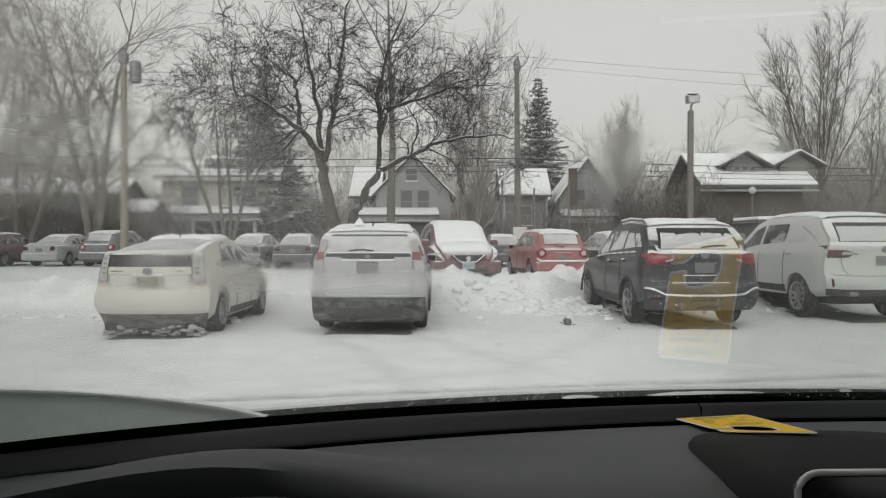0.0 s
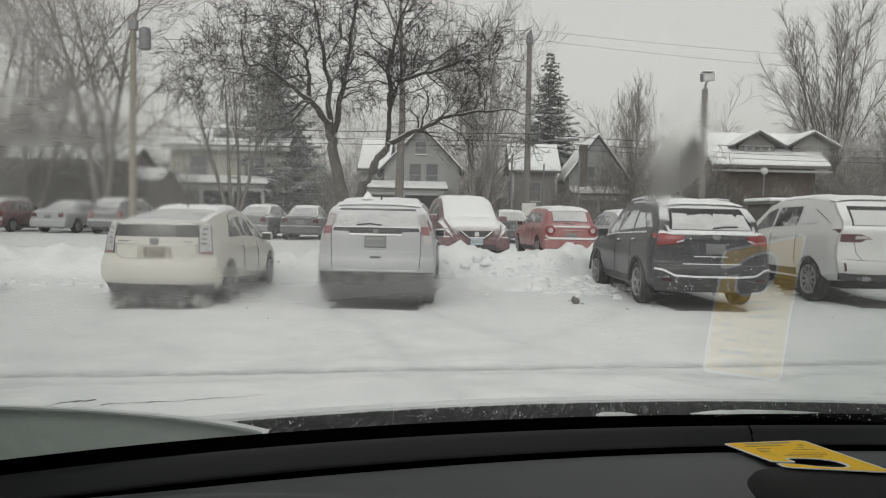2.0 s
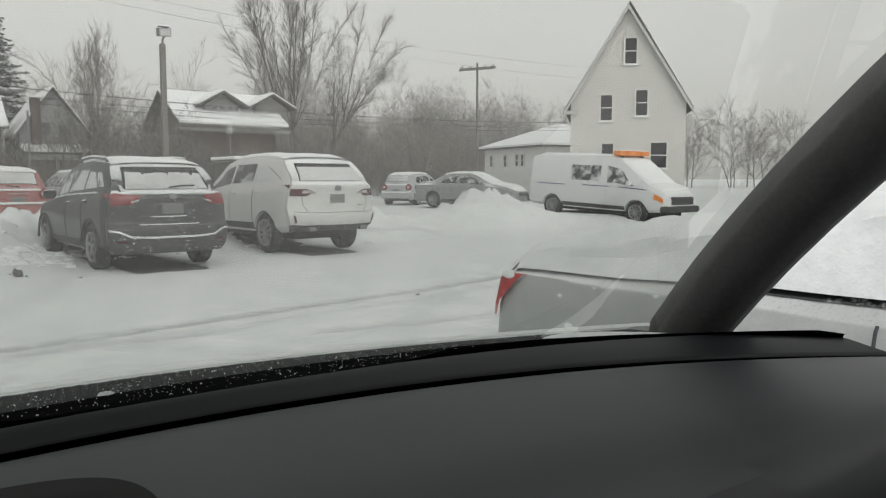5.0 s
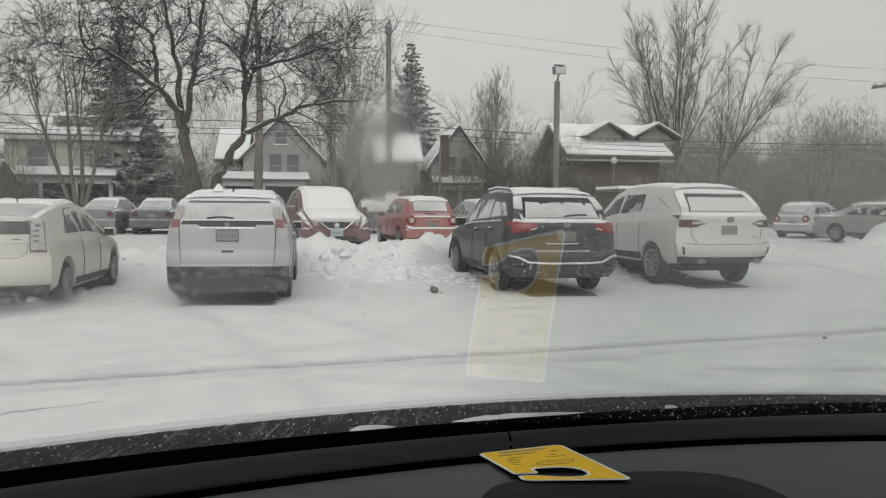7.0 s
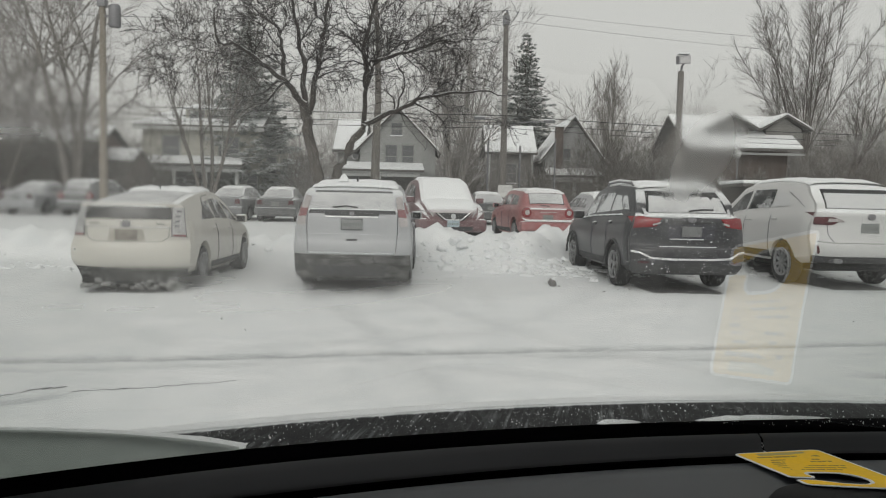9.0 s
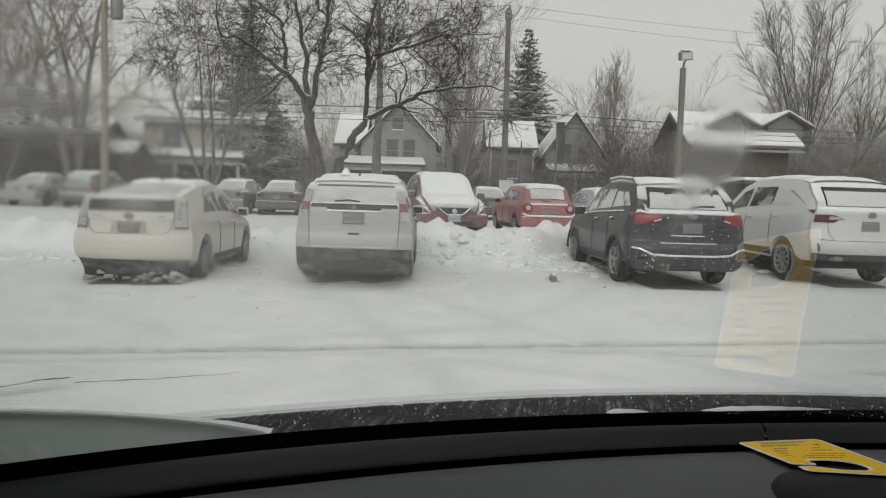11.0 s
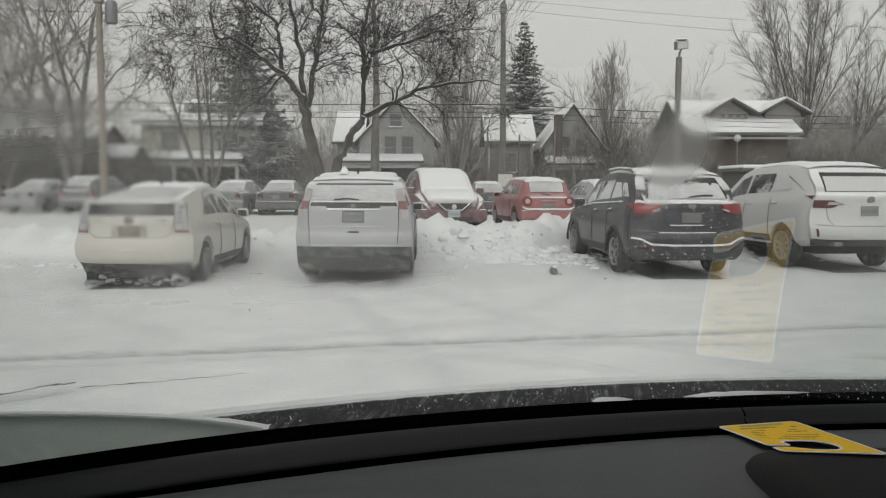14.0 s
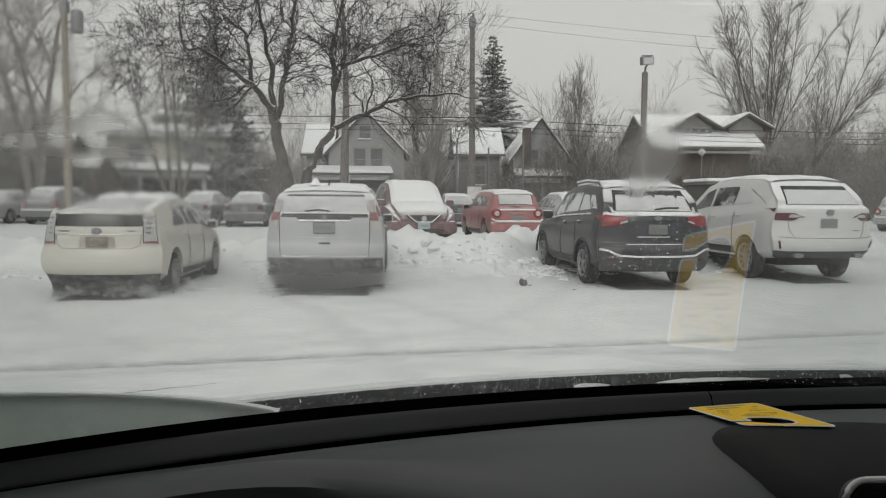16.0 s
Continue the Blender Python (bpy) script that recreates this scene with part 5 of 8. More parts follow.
def wedge_neighbour(m):
    """The car in the next bay, tail outwards: a triangular tail lamp and deep snow on its rear."""
    rows = [(0.0, 0.36, 0.92, 0.98, 0.85, 0.78), (0.06, 0.30, 0.95, 1.03, 0.885, 0.76)] + [(y, zb, zm, min(zt, 1.06 + 0.11 * y), w, wt) if y < 3 else (y, zb, zm, zt, w, wt) for y, zb, zm, zt, w, wt in SEDAN[2:]]
    car, sh = vehicle("hatchback", m, "pale grey car in the next bay, deep snow on its rear", "car", rows, paint_material("paint_pale_grey", (0.33, 0.345, 0.34), 0.45), (0.95, 3.75), 0.32,
                      [((1.25, 6.2), (2.1, 6.2), (2.1, 6.85), (1.6, 6.8)), ((2.18, 6.2), (3.45, 6.15), (2.85, 6.82), (2.18, 6.86))], None, None,
                      ((1.3, 8.3), (2.85, 8.3), (2.85, 11), (1.3, 11)), ((3.65, 8.5), (4.55, 8.5), (4.55, 11), (3.65, 11)), None, 3.25, handles=(1.7, 2.75), seed=31)
    part("rear_snow", sh.patch(((0.03, 6.3), (2.9, 6.25), (2.9, 11), (0.03, 11)), 1, 0.02, 40, 12, both=True, swell=0.11, seed=7, edge=0.12), FLUFF, car, "deep white snow over the rear window")
    part("spoiler", box(-0.60, 0.05, 1.06, 0.60, 0.2, 1.09, 0.01), CLADDING, car)
    for s in (1, -1):
        lamp = part("tail_lamp", sh.patch(((0.0, 3.7), (0.03, 3.7), (0.22, 5.55), (0.0, 5.6)), s, 0.024, 5, 6), plain("bright_red_lens", (0.42, 0.03, 0.03), 0.25, grain=50, vary=0.3), car, "triangular red tail lamp with snow stuck on it")
        p = sh.at(0.09, 5.0, s, 0.03)
        bm = bmesh.new()
        bmesh.ops.create_icosphere(bm, subdivisions=3, radius=0.045, matrix=Matrix.Translation(p) @ Matrix.Diagonal((0.3, 1, 0.55, 1)))
        part("stuck_snow", bm, FLUFF, lamp)
        rr = random.Random(8)
        for k in range(16):
            p = sh.at(rr.uniform(0.35, 1.9), rr.uniform(3.2, 5.4), s, 0.005)
            bm = bmesh.new()
            r = rr.uniform(0.006, 0.02)
            bmesh.ops.create_icosphere(bm, subdivisions=2, radius=r, matrix=Matrix.Translation(p) @ Matrix.Diagonal((0.25, 1.3, 0.8, 1)))
            part("stuck_snow", bm, FLUFF, car)
    part("bumper", box(-0.87, -0.06, 0.28, 0.87, 0.22, 0.62, 0.07), CLADDING, car)
    add_plate(car, -0.014, 0.76)
    return car


VAN = [(0.0, 0.45, 1.15, 1.85, 0.92, 0.80), (0.05, 0.42, 1.15, 1.98, 0.97, 0.82), (0.15, 0.38, 1.15, 2.06, 1.0, 0.82), (0.6, 0.36, 1.15, 2.10, 1.0, 0.82), (3.4, 0.36, 1.15, 2.10, 1.0, 0.82), (3.85, 0.36, 1.15, 2.02, 1.0, 0.80), (4.9, 0.38, 1.12, 1.26, 0.98, 0.84),
       (5.35, 0.42, 1.0, 1.10, 0.94, 0.82), (5.55, 0.45, 0.86, 0.95, 0.86, 0.74), (5.62, 0.5, 0.7, 0.8, 0.8, 0.7)]


def white_van(m):
    car, sh = vehicle("cargo_van", m, "white van with blue side stripe and orange roof beacon bar", "van", VAN, VAN_WHITE, (1.15, 4.58), 0.37, [((1.87, 6.15), (3.12, 6.15), (3.12, 6.72), (1.87, 6.72)), ((3.4, 6.12), (4.45, 6.1), (3.95, 6.7), (3.4, 6.72))],
                      None, ((3.95, 9), (4.85, 9), (4.85, 11), (3.95, 11)), ((0.2, 8.4), (3.7, 8.4), (3.7, 11), (0.2, 11)), ((4.95, 8.4), (5.4, 8.4), (5.4, 11), (4.95, 11)), None, 4.3, handles=(3.25,), seed=15,
                      snow_front=((3.88, 8.5), (4.88, 8.6), (4.88, 11), (3.88, 11)), windows_glass=glass_dark("van_glass", (0.05, 0.055, 0.06), 0.6))
    for s in (1, -1):
        for y0, y1, v, h in ((0.42, 1.15, 5.2, 0.45), (0.42, 1.7, 4.7, 0.22), (2.42, 3.52, 4.85, 0.55), (3.84, 4.9, 4.85, 0.5)):
            part("side_stripe", sh.patch(((y0, v), (y1, v), (y1, v + h), (y0, v + h)), s, 0.006, 4, 2), BLUE_BAND, car)
        part("corner_lamp", sh.patch(((5.2, 3.6), (5.5, 3.6), (5.5, 4.6), (5.2, 4.6)), s, 0.015, 3, 3), AMBER, car, "orange corner lamp")
    part("front_bumper", box(-0.9, 5.4, 0.42, 0.9, 5.7, 0.62, 0.05), CLADDING, car)
    part("grille", box(-0.6, 5.55, 0.66, 0.6, 5.65, 0.9, 0.03), CLADDING, car)
    part("rear_bumper", box(-0.9, -0.12, 0.45, 0.9, 0.1, 0.62, 0.04), CLADDING, car)
    for x in (-0.55, 0.55):
        part("beacon_foot", box(x - 0.05, 3.6, 2.04, x + 0.05, 3.7, 2.13, 0.01), CLADDING, car)
    bar = part("beacon_bar", box(-0.8, 3.5, 2.12, 0.8, 3.78, 2.28, 0.03), AMBER, car, "orange beacon bar on the roof")
    part("beacon_snow", box(-0.77, 3.52, 2.28, 0.77, 3.76, 2.31, 0.012), SNOW, bar)
    return car


RISE = 0.21
cream_hatch(pose(-4.28, 11.72, 0, 0, 0, 0.5))
silver_suv(pose(-1.10, 12.28, 0, 0, 0, 0.3))
charcoal_suv(pose(4.30, 12.98, 0, 0, 0, 4.0) @ Matrix.Scale(1.055, 4))
white_suv(pose(7.74, 13.95, 0, 0, 0, 5.0) @ Matrix.Diagonal((1.055, 1.055, 1.10, 1)))
red_suv_front(pose(-0.03, 24.35, RISE + 0.05, 0, 0, 188))
small_hatch(pose(3.45, 23.1, RISE, 0, 0, 9), BRIGHT_RED, "bright red small hatchback with snow on its rear window", seed=6)
sedan(pose(-6.5, 33.0, RISE, 0, 0, 2), BLACKISH, "black sedan with snow on its boot and roof", 4)
sedan(pose(2.62, 34.5, RISE, 0, 0, 3), BLACKISH, "black sedan half hidden behind the snow ridge", 9)
sedan(pose(-8.75, 33.2, RISE, 0, 0, -4), MID_GREY, "dark grey sedan with snow on the roof", 14)
small_hatch(pose(-15.7, 35.0, RISE, 0, 0, -6) @ Matrix.Scale(1.06, 4), MID_GREY, "dark grey estate car with snow on roof and rear", RED_LENS, 16)
sedan(pose(-18.4, 35.2, RISE, 0, 0, -5), WHITE_SILVER, "silver sedan under light snow", 18)
small_hatch(pose(-21.1, 35.0, RISE, 0, 0, -6), DARK_RED, "dark red hatchback dusted with snow", seed=19)
sedan(pose(5.6, 22.5, RISE, 0, 0, 8), WHITE_SILVER, "silver sedan with a snowed-over windscreen", 20)
sedan(pose(19.95, 28.6, 0.26, 0, 0, -158), paint_material("paint_dull_green_grey", (0.13, 0.14, 0.135), 0.4), "dull grey sedan with snow on hood and windscreen", 23)
white_van(pose(20.28, 21.37, 0.25, -2.5, 0, 185))
wedge_neighbour(pose(3.98, 3.64, 0.04, 0, 0, 183))


# ---- trees ----
def wander(rr, p, d, length, r0, r1, steps, gnarl, lift):
    """A wandering branch: a list of (point, radius)."""
    out, d = [(p.copy(), r0)], d.normalized()
    for i in range(steps):
        d = (d + Vector((rr.gauss(0, gnarl), rr.gauss(0, gnarl), rr.gauss(0, gnarl) + lift))).normalized()
        p = p + d * (length / steps)
        out.append((p.copy(), lerp(r0, r1, (i + 1) / steps)))
    return out


def sprout(rr, path, n, spread, length, thin, steps, gnarl, lift, first=0.3):
    """Side branches along a branch."""
    made = []
    for _ in range(n):
        t = rr.uniform(first, 1.0) * (len(path) - 1)
        i = min(int(t), len(path) - 2)
        p = path[i][0].lerp(path[i + 1][0], t - i)
        r = lerp(path[i][1], path[i + 1][1], t - i)
        d = (path[i + 1][0] - path[i][0]).normalized()
        side = d.cross(Vector((rr.gauss(0, 1), rr.gauss(0, 1), rr.gauss(0, 1)))).normalized()
        a = radians(spread * rr.uniform(0.6, 1.3))
        made.append(wander(rr, p, d * math.cos(a) + side * math.sin(a), length * rr.uniform(0.55, 1.2), max(0.004, r * thin), max(0.003, r * thin * 0.3), steps, gnarl, lift))
    return made


def bare_tree(m, label, seed, height=12.0, radius=0.2, stems=1, lean=0.12, clear=0.3, limbs=9, spread=38, twigs=(7, 6), gnarl=0.12, lift=0.05, material=None, reach=0.42, group="bare trees", thin=1.0):
    rr = random.Random(seed)
    tree = thing("bare_tree", m, label, "tree", group)
    trunks, l1, l2, l3 = [], [], [], []
    for s in range(stems):
        a = rr.uniform(0, 6.3) if stems == 1 else 6.28 * s / stems + rr.uniform(-0.3, 0.3)
        d = Vector((math.cos(a) * lean, math.sin(a) * lean, 1))
        t = wander(rr, Vector((0, 0, -0.1)), d, height * rr.uniform(0.85, 1.0), radius * (1 if stems == 1 else 0.7), 0.02, 12, gnarl * 0.4, lift)
        trunks.append(t)
        l1 += sprout(rr, t, limbs, spread, height * reach, 0.55, 8, gnarl, lift, clear)
    for b in l1:
        l2 += sprout(rr, b, twigs[0], spread, height * reach * 0.42, 0.5, 5, gnarl, lift * 0.6, 0.2)
    for b in l2:
        l3 += sprout(rr, b, twigs[1], spread * 0.9, height * reach * 0.2, 0.6, 3, gnarl, lift * 0.4, 0.2)
    mat = material or BARK_GREY
    for path in l2 + l3:
        for i, (p, r) in enumerate(path):
            path[i] = (p, max(r, 0.006) * thin)
    part("trunk", tubes(trunks, 8), mat, tree)
    part("limbs", tubes(l1, 5), mat, tree)
    part("twigs", tubes(l2 + l3, 3), mat, tree)
    return tree


def fan_tree(m, label, seed, fork, stems):
    """A bare tree whose straight stems spread like a fan from one fork; stems are (lean in degrees, length)."""
    rr = random.Random(seed)
    tree = thing("bare_tree", m, label, "tree", "bare trees")
    part("trunk", tubes([[(Vector((0, 0, -0.1)), 0.34), (Vector((0.05, 0, fork * 0.5)), 0.3), (Vector((0, 0, fork + 0.3)), 0.26)]], 9), BARK_FAN, tree)
    limbs, sprays, twigs = [], [], []
    for lean, length in stems:
        a = radians(lean)
        d = Vector((math.sin(a), rr.uniform(-0.35, 0.35), math.cos(a)))
        limbs.append(wander(rr, Vector((0, 0, fork + rr.uniform(-0.8, 0.3))), d, length, 0.06, 0.010, 14, 0.04, 0.004))
    for path in limbs:
        for _ in range(38):
            t = rr.uniform(0.2, 0.98) * (len(path) - 1)
            i = min(int(t), len(path) - 2)
            p = path[i][0].lerp(path[i + 1][0], t - i)
            d = (path[i + 1][0] - path[i][0]).normalized()
            side = d.cross(Vector((rr.gauss(0, 1), rr.gauss(0, 1), rr.gauss(0, 1)))).normalized()
            k = radians(rr.uniform(18, 42))
            long = (1.2 + 2.6 * (1 - t / (len(path) - 1))) * rr.uniform(0.6, 1.15)
            sprays.append(wander(rr, p, d * math.cos(k) + side * math.sin(k), long, 0.018, 0.008, 6, 0.06, 0.012))
    for path in sprays:
        twigs += sprout(rr, path, 8, 30, 1.0, 0.6, 3, 0.09, 0.015, 0.1)
    twigs = [[(p, max(r, 0.0065)) for p, r in path] for path in twigs]
    part("limbs", tubes(limbs, 6), BARK_FAN, tree)
    part("branches", tubes(sprays, 4), BARK_FAN, tree)
    part("twigs", tubes(twigs, 3), BARK_FAN, tree)
    return tree


def crabapple():
    """Two trunks from one root, gnarled limbs, one long limb reaching low to the side."""
    rr = random.Random(44)
    tree = thing("bare_tree", pose(-3.5, 26, 0), "gnarled bare tree with forked dark trunks behind the cars", "tree", "bare trees")
    k = 0.0186

    def guide(pts, r0, r1, deep):
        out = []
        n = len(pts) - 1
        for i, (side, rise) in enumerate(pts):
            out.append((Vector(((side - 573) * k, deep * i / n + rr.uniform(-0.1, 0.1), (408 - rise) * k)), lerp(r0, r1, i / n)))
        fine = []
        for a, b in zip(out, out[1:]):
            for j in range(4):
                t = j / 4
                fine.append((a[0].lerp(b[0], t) + Vector([rr.gauss(0, 0.035) for _ in range(3)]), lerp(a[1], b[1], t)))
        return fine + [out[-1]]

    trunks = [guide([(572, 412), (560, 298), (546, 215), (536, 175)], 0.22, 0.15, 0.1), guide([(582, 412), (594, 298), (620, 243), (645, 208)], 0.19, 0.11, -0.2)]
    limbs = [guide([(540, 178), (510, 142), (480, 116), (440, 88), (402, 78), (394, 48), (404, 16)], 0.11, 0.012, -1.2), guide([(540, 176), (535, 110), (520, 40), (505, -40), (480, -110)], 0.10, 0.012, 1.0),
             guide([(548, 190), (562, 110), (575, 50), (585, -60), (610, -120)], 0.10, 0.012, -0.6), guide([(642, 210), (645, 140), (655, 100), (700, 62), (790, 10)], 0.085, 0.012, 0.8),
             guide([(645, 208), (700, 183), (745, 160), (800, 152), (850, 150), (890, 158)], 0.095, 0.012, -0.9), guide([(646, 140), (640, 60), (655, -20), (690, -110)], 0.09, 0.012, 1.2),
             guide([(655, 100), (720, 85), (780, 66), (850, 70)], 0.07, 0.012, -1.4), guide([(500, 134), (500, 90), (486, 40), (450, 12), (418, -20)], 0.075, 0.012, 0.9), guide([(440, 88), (390, 92), (340, 78), (300, 70)], 0.035, 0.010, 0.6)]
    l2, l3, l4 = [], [], []
    for b in limbs:
        l2 += sprout(rr, b, 15, 55, 1.7, 0.45, 9, 0.25, 0.02, 0.12)
    for b in l2:
        l3 += sprout(rr, b, 7, 50, 1.0, 0.5, 6, 0.22, 0.0, 0.15)
    for b in l3:
        l4 += sprout(rr, b, 6, 50, 0.45, 0.7, 4, 0.22, -0.02, 0.15)
    for path in l3 + l4:
        for i, (p, r) in enumerate(path):
            path[i] = (p, max(r, 0.0078))
    part("trunk", tubes(trunks, 10), BARK_TRUNK, tree)
    part("limbs", tubes(limbs, 8), BARK_NEAR, tree)
    part("branches", tubes(l2, 5), BARK_TWIG, tree)
    part("twigs", tubes(l3 + l4, 3), BARK_TWIG, tree)


def spruce(m, height, width, seed, label):
    rr = random.Random(seed)
    tree = thing("spruce_tree", m, label, "tree", "spruces")
    part("trunk", tubes([[(Vector((0, 0, 0)), height * 0.016), (Vector((0, 0, height * 0.99)), 0.02)]], 7), BARK_GREY, tree)
    verts, faces = [], []
    z = height * 0.10
    while z < height * 0.985:
        f = 1 - z / height
        reach = width / 2 * (f ** 0.85) * rr.uniform(0.72, 1.12) + 0.12
        n = max(5, int(13 * f + 5))
        for k in range(n):
            a = 6.28 * k / n + rr.uniform(-0.35, 0.35)
            L = reach * rr.uniform(0.6, 1.15)
            droop = rr.uniform(0.12, 0.42)
            for j in range(max(2, int(L / 0.22))):
                t = (j + rr.random()) / max(2, int(L / 0.22))
                r = L * t
                p = Vector((math.cos(a) * r, math.sin(a) * r, z - droop * r + 0.25 * r * t + rr.gauss(0, 0.05)))
                for q in range(14):
                    b = a + rr.uniform(-1.3, 1.3)
                    s = rr.uniform(0.24, 0.5) * (0.6 + 0.5 * f)
                    tip = p + Vector((math.cos(b) * s, math.sin(b) * s, rr.uniform(-0.16, 0.08)))
                    w = Vector((-math.sin(b), math.cos(b), rr.uniform(-0.5, 0.5))) * s * 0.22
                    i0 = len(verts)
                    verts += [p - w, p + w, tip, (p + tip) / 2 + Vector((0, 0, 0.05))]
                    faces += [(i0, i0 + 2, i0 + 3), (i0 + 2, i0 + 1, i0 + 3)]
        z += rr.uniform(0.2, 0.36) * (0.6 + height / 26)
    part("crown", mesh_from("crown", verts, faces), NEEDLES, tree)


def woods(label, seed, spots, material):
    """Far bare woodland as one mass of thin stems and twigs."""
    rr = random.Random(seed)
    paths = []
    for x, y, h, fan in spots:
        base = Vector((x, y, 0))
        trunk = wander(rr, base, Vector((rr.gauss(0, 0.08), 0, 1)), h * 0.8, 0.10, 0.02, 7, 0.08, 0.03)
        paths.append(trunk)
        b1 = sprout(rr, trunk, 14, 40 * fan, h * 0.40, 0.5, 5, 0.14, 0.06, 0.15)
        paths += b1
        for b in b1:
            b2 = sprout(rr, b, 7, 36, h * 0.2, 0.6, 3, 0.16, 0.03, 0.15)
            paths += b2
            for c in b2:
                paths += sprout(rr, c, 3, 34, h * 0.11, 0.7, 2, 0.16, 0.0, 0.2)
    fixed = [[(p, max(r, 0.013)) for p, r in path] for path in paths]
    ob = part("woodland", tubes(fixed, 3), material)
    return tagged(ob, label, "trees", kind="stuff")


def thicket(label, seed, domes, material, width=0.02, long=0.9):
    """Dense leafless brush: very many thin upright shoots heaped in uneven domes (x, y, height, radius, shoots)."""
    rr = random.Random(seed)
    verts, faces = [], []
    for x, y, h, rad, count in domes:
        for _ in range(count):
            a, q = rr.uniform(0, 6.283), rr.random() ** 0.5
            dx, dy = q * math.cos(a), q * math.sin(a)
            top = h * math.sqrt(max(0.02, 1 - 0.85 * q * q)) * rr.uniform(0.75, 1.08)
            p = Vector((x + dx * rad, y + dy * rad, top * rr.random() ** 0.7))
            d = Vector((dx * 0.5 + rr.gauss(0, 0.35), dy * 0.5 + rr.gauss(0, 0.35), rr.uniform(0.3, 1.0))).normalized()
            s = d.cross(Vector((rr.gauss(0, 1), rr.gauss(0, 1), rr.gauss(0, 1)))).normalized() * width * rr.uniform(0.5, 1.2)
            tip = p + d * long * rr.uniform(0.5, 1.3)
            bend = p.lerp(tip, 0.5) + Vector((rr.gauss(0, 0.06), rr.gauss(0, 0.06), 0)) * long
            i0 = len(verts)
            verts += [p - s, p + s, bend + s * 0.6, bend - s * 0.6, tip]
            faces += [(i0, i0 + 1, i0 + 2, i0 + 3), (i0 + 3, i0 + 2, i0 + 4)]
    ob = part("brush", mesh_from("brush", verts, faces), material)
    return tagged(ob, label, "shrubs", kind="stuff")


crabapple()
bare_tree(pose(-2.85, 40, 0), "tall straight-trunked bare tree", 7, 17, 0.27, 1, 0.02, 0.55, 8, 42, (5, 4), 0.10, 0.03, BARK_DARK)
bare_tree(pose(1.4, 48, 0), "broad bare tree with many fine upright twigs", 12, 11.2, 0.15, 6, 0.2, 0.12, 11, 30, (8, 7), 0.10, 0.06, BARK_HAZED)
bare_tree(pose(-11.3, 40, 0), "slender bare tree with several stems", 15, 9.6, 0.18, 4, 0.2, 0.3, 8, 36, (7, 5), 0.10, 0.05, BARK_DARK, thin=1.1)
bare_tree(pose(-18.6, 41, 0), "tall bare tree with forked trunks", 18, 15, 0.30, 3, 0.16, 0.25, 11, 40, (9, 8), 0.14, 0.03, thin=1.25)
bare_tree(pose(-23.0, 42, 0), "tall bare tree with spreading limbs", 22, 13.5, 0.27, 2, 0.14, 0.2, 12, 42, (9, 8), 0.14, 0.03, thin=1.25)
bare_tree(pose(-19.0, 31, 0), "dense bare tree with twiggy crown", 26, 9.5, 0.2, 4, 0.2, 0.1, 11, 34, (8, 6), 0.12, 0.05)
bare_tree(pose(13.9, 62, 0), "narrow bare tree with upright twigs", 31, 10.0, 0.13, 5, 0.09, 0.15, 11, 20, (8, 7), 0.08, 0.08, BARK_GREY, 0.3)
fan_tree(pose(31.2, 66, 0), "tall fan-shaped bare tree with many stems", 35, 5.4, [(-41, 8.5), (-34, 10.5), (-28, 12), (-23, 12.6), (-18, 13.4), (-14, 13.6), (-10, 14), (-6, 14.2), (-3, 14.6), (0, 14.8), (4, 14.6), (8, 14.4), (13, 14), (18, 13.6), (23, 12.2)])
fan_tree(pose(34.3, 64, 0), "leaning fan-shaped bare tree", 39, 4.5, [(-4, 7.5), (6, 10.5), (14, 12.5), (20, 13), (26, 12), (33, 8.5)])
bare_tree(pose(25.5, 37, 0), "low bare tree with a spreading twiggy crown", 41, 4.6, 0.13, 2, 0.15, 0.3, 12, 55, (8, 6), 0.14, 0.0, BARK_DARK)
spruce(pose(8.55, 75, 0), 17.2, 10.5, 3, "tall green spruce with snow on its boughs")
spruce(pose(-13.4, 57, 0), 14.6, 11.5, 4, "dark green spruce behind the pale house")
spruce(pose(27.6, 82, 0), 10.6, 4.2, 5, "small far spruce above the roofs")

wr = random.Random(9)
woods("far bare winter woodland behind the houses", 51, [(x, 84 + wr.uniform(-8, 10), wr.uniform(8, 12.5), 1.0) for x in np.arange(-66, 36, 1.7)], BARK_HAZED)
woods("far bare winter woodland beside the road", 52, [(wr.uniform(-2, 2) + x, 96 - 0.42 * (x - 34) + wr.uniform(-6, 8), wr.uniform(8, 12), 1.1) for x in np.arange(30, 110, 1.5)], BARK_HAZED)
tr = random.Random(61)


def heaps(x0, x1, step, y, depth, low, high, rad, count):
    return [(x + tr.uniform(-0.5, 0.5) * step, y + tr.uniform(-depth, depth), tr.uniform(low, high), rad * tr.uniform(0.7, 1.3), count) for x in np.arange(x0, x1, step)]


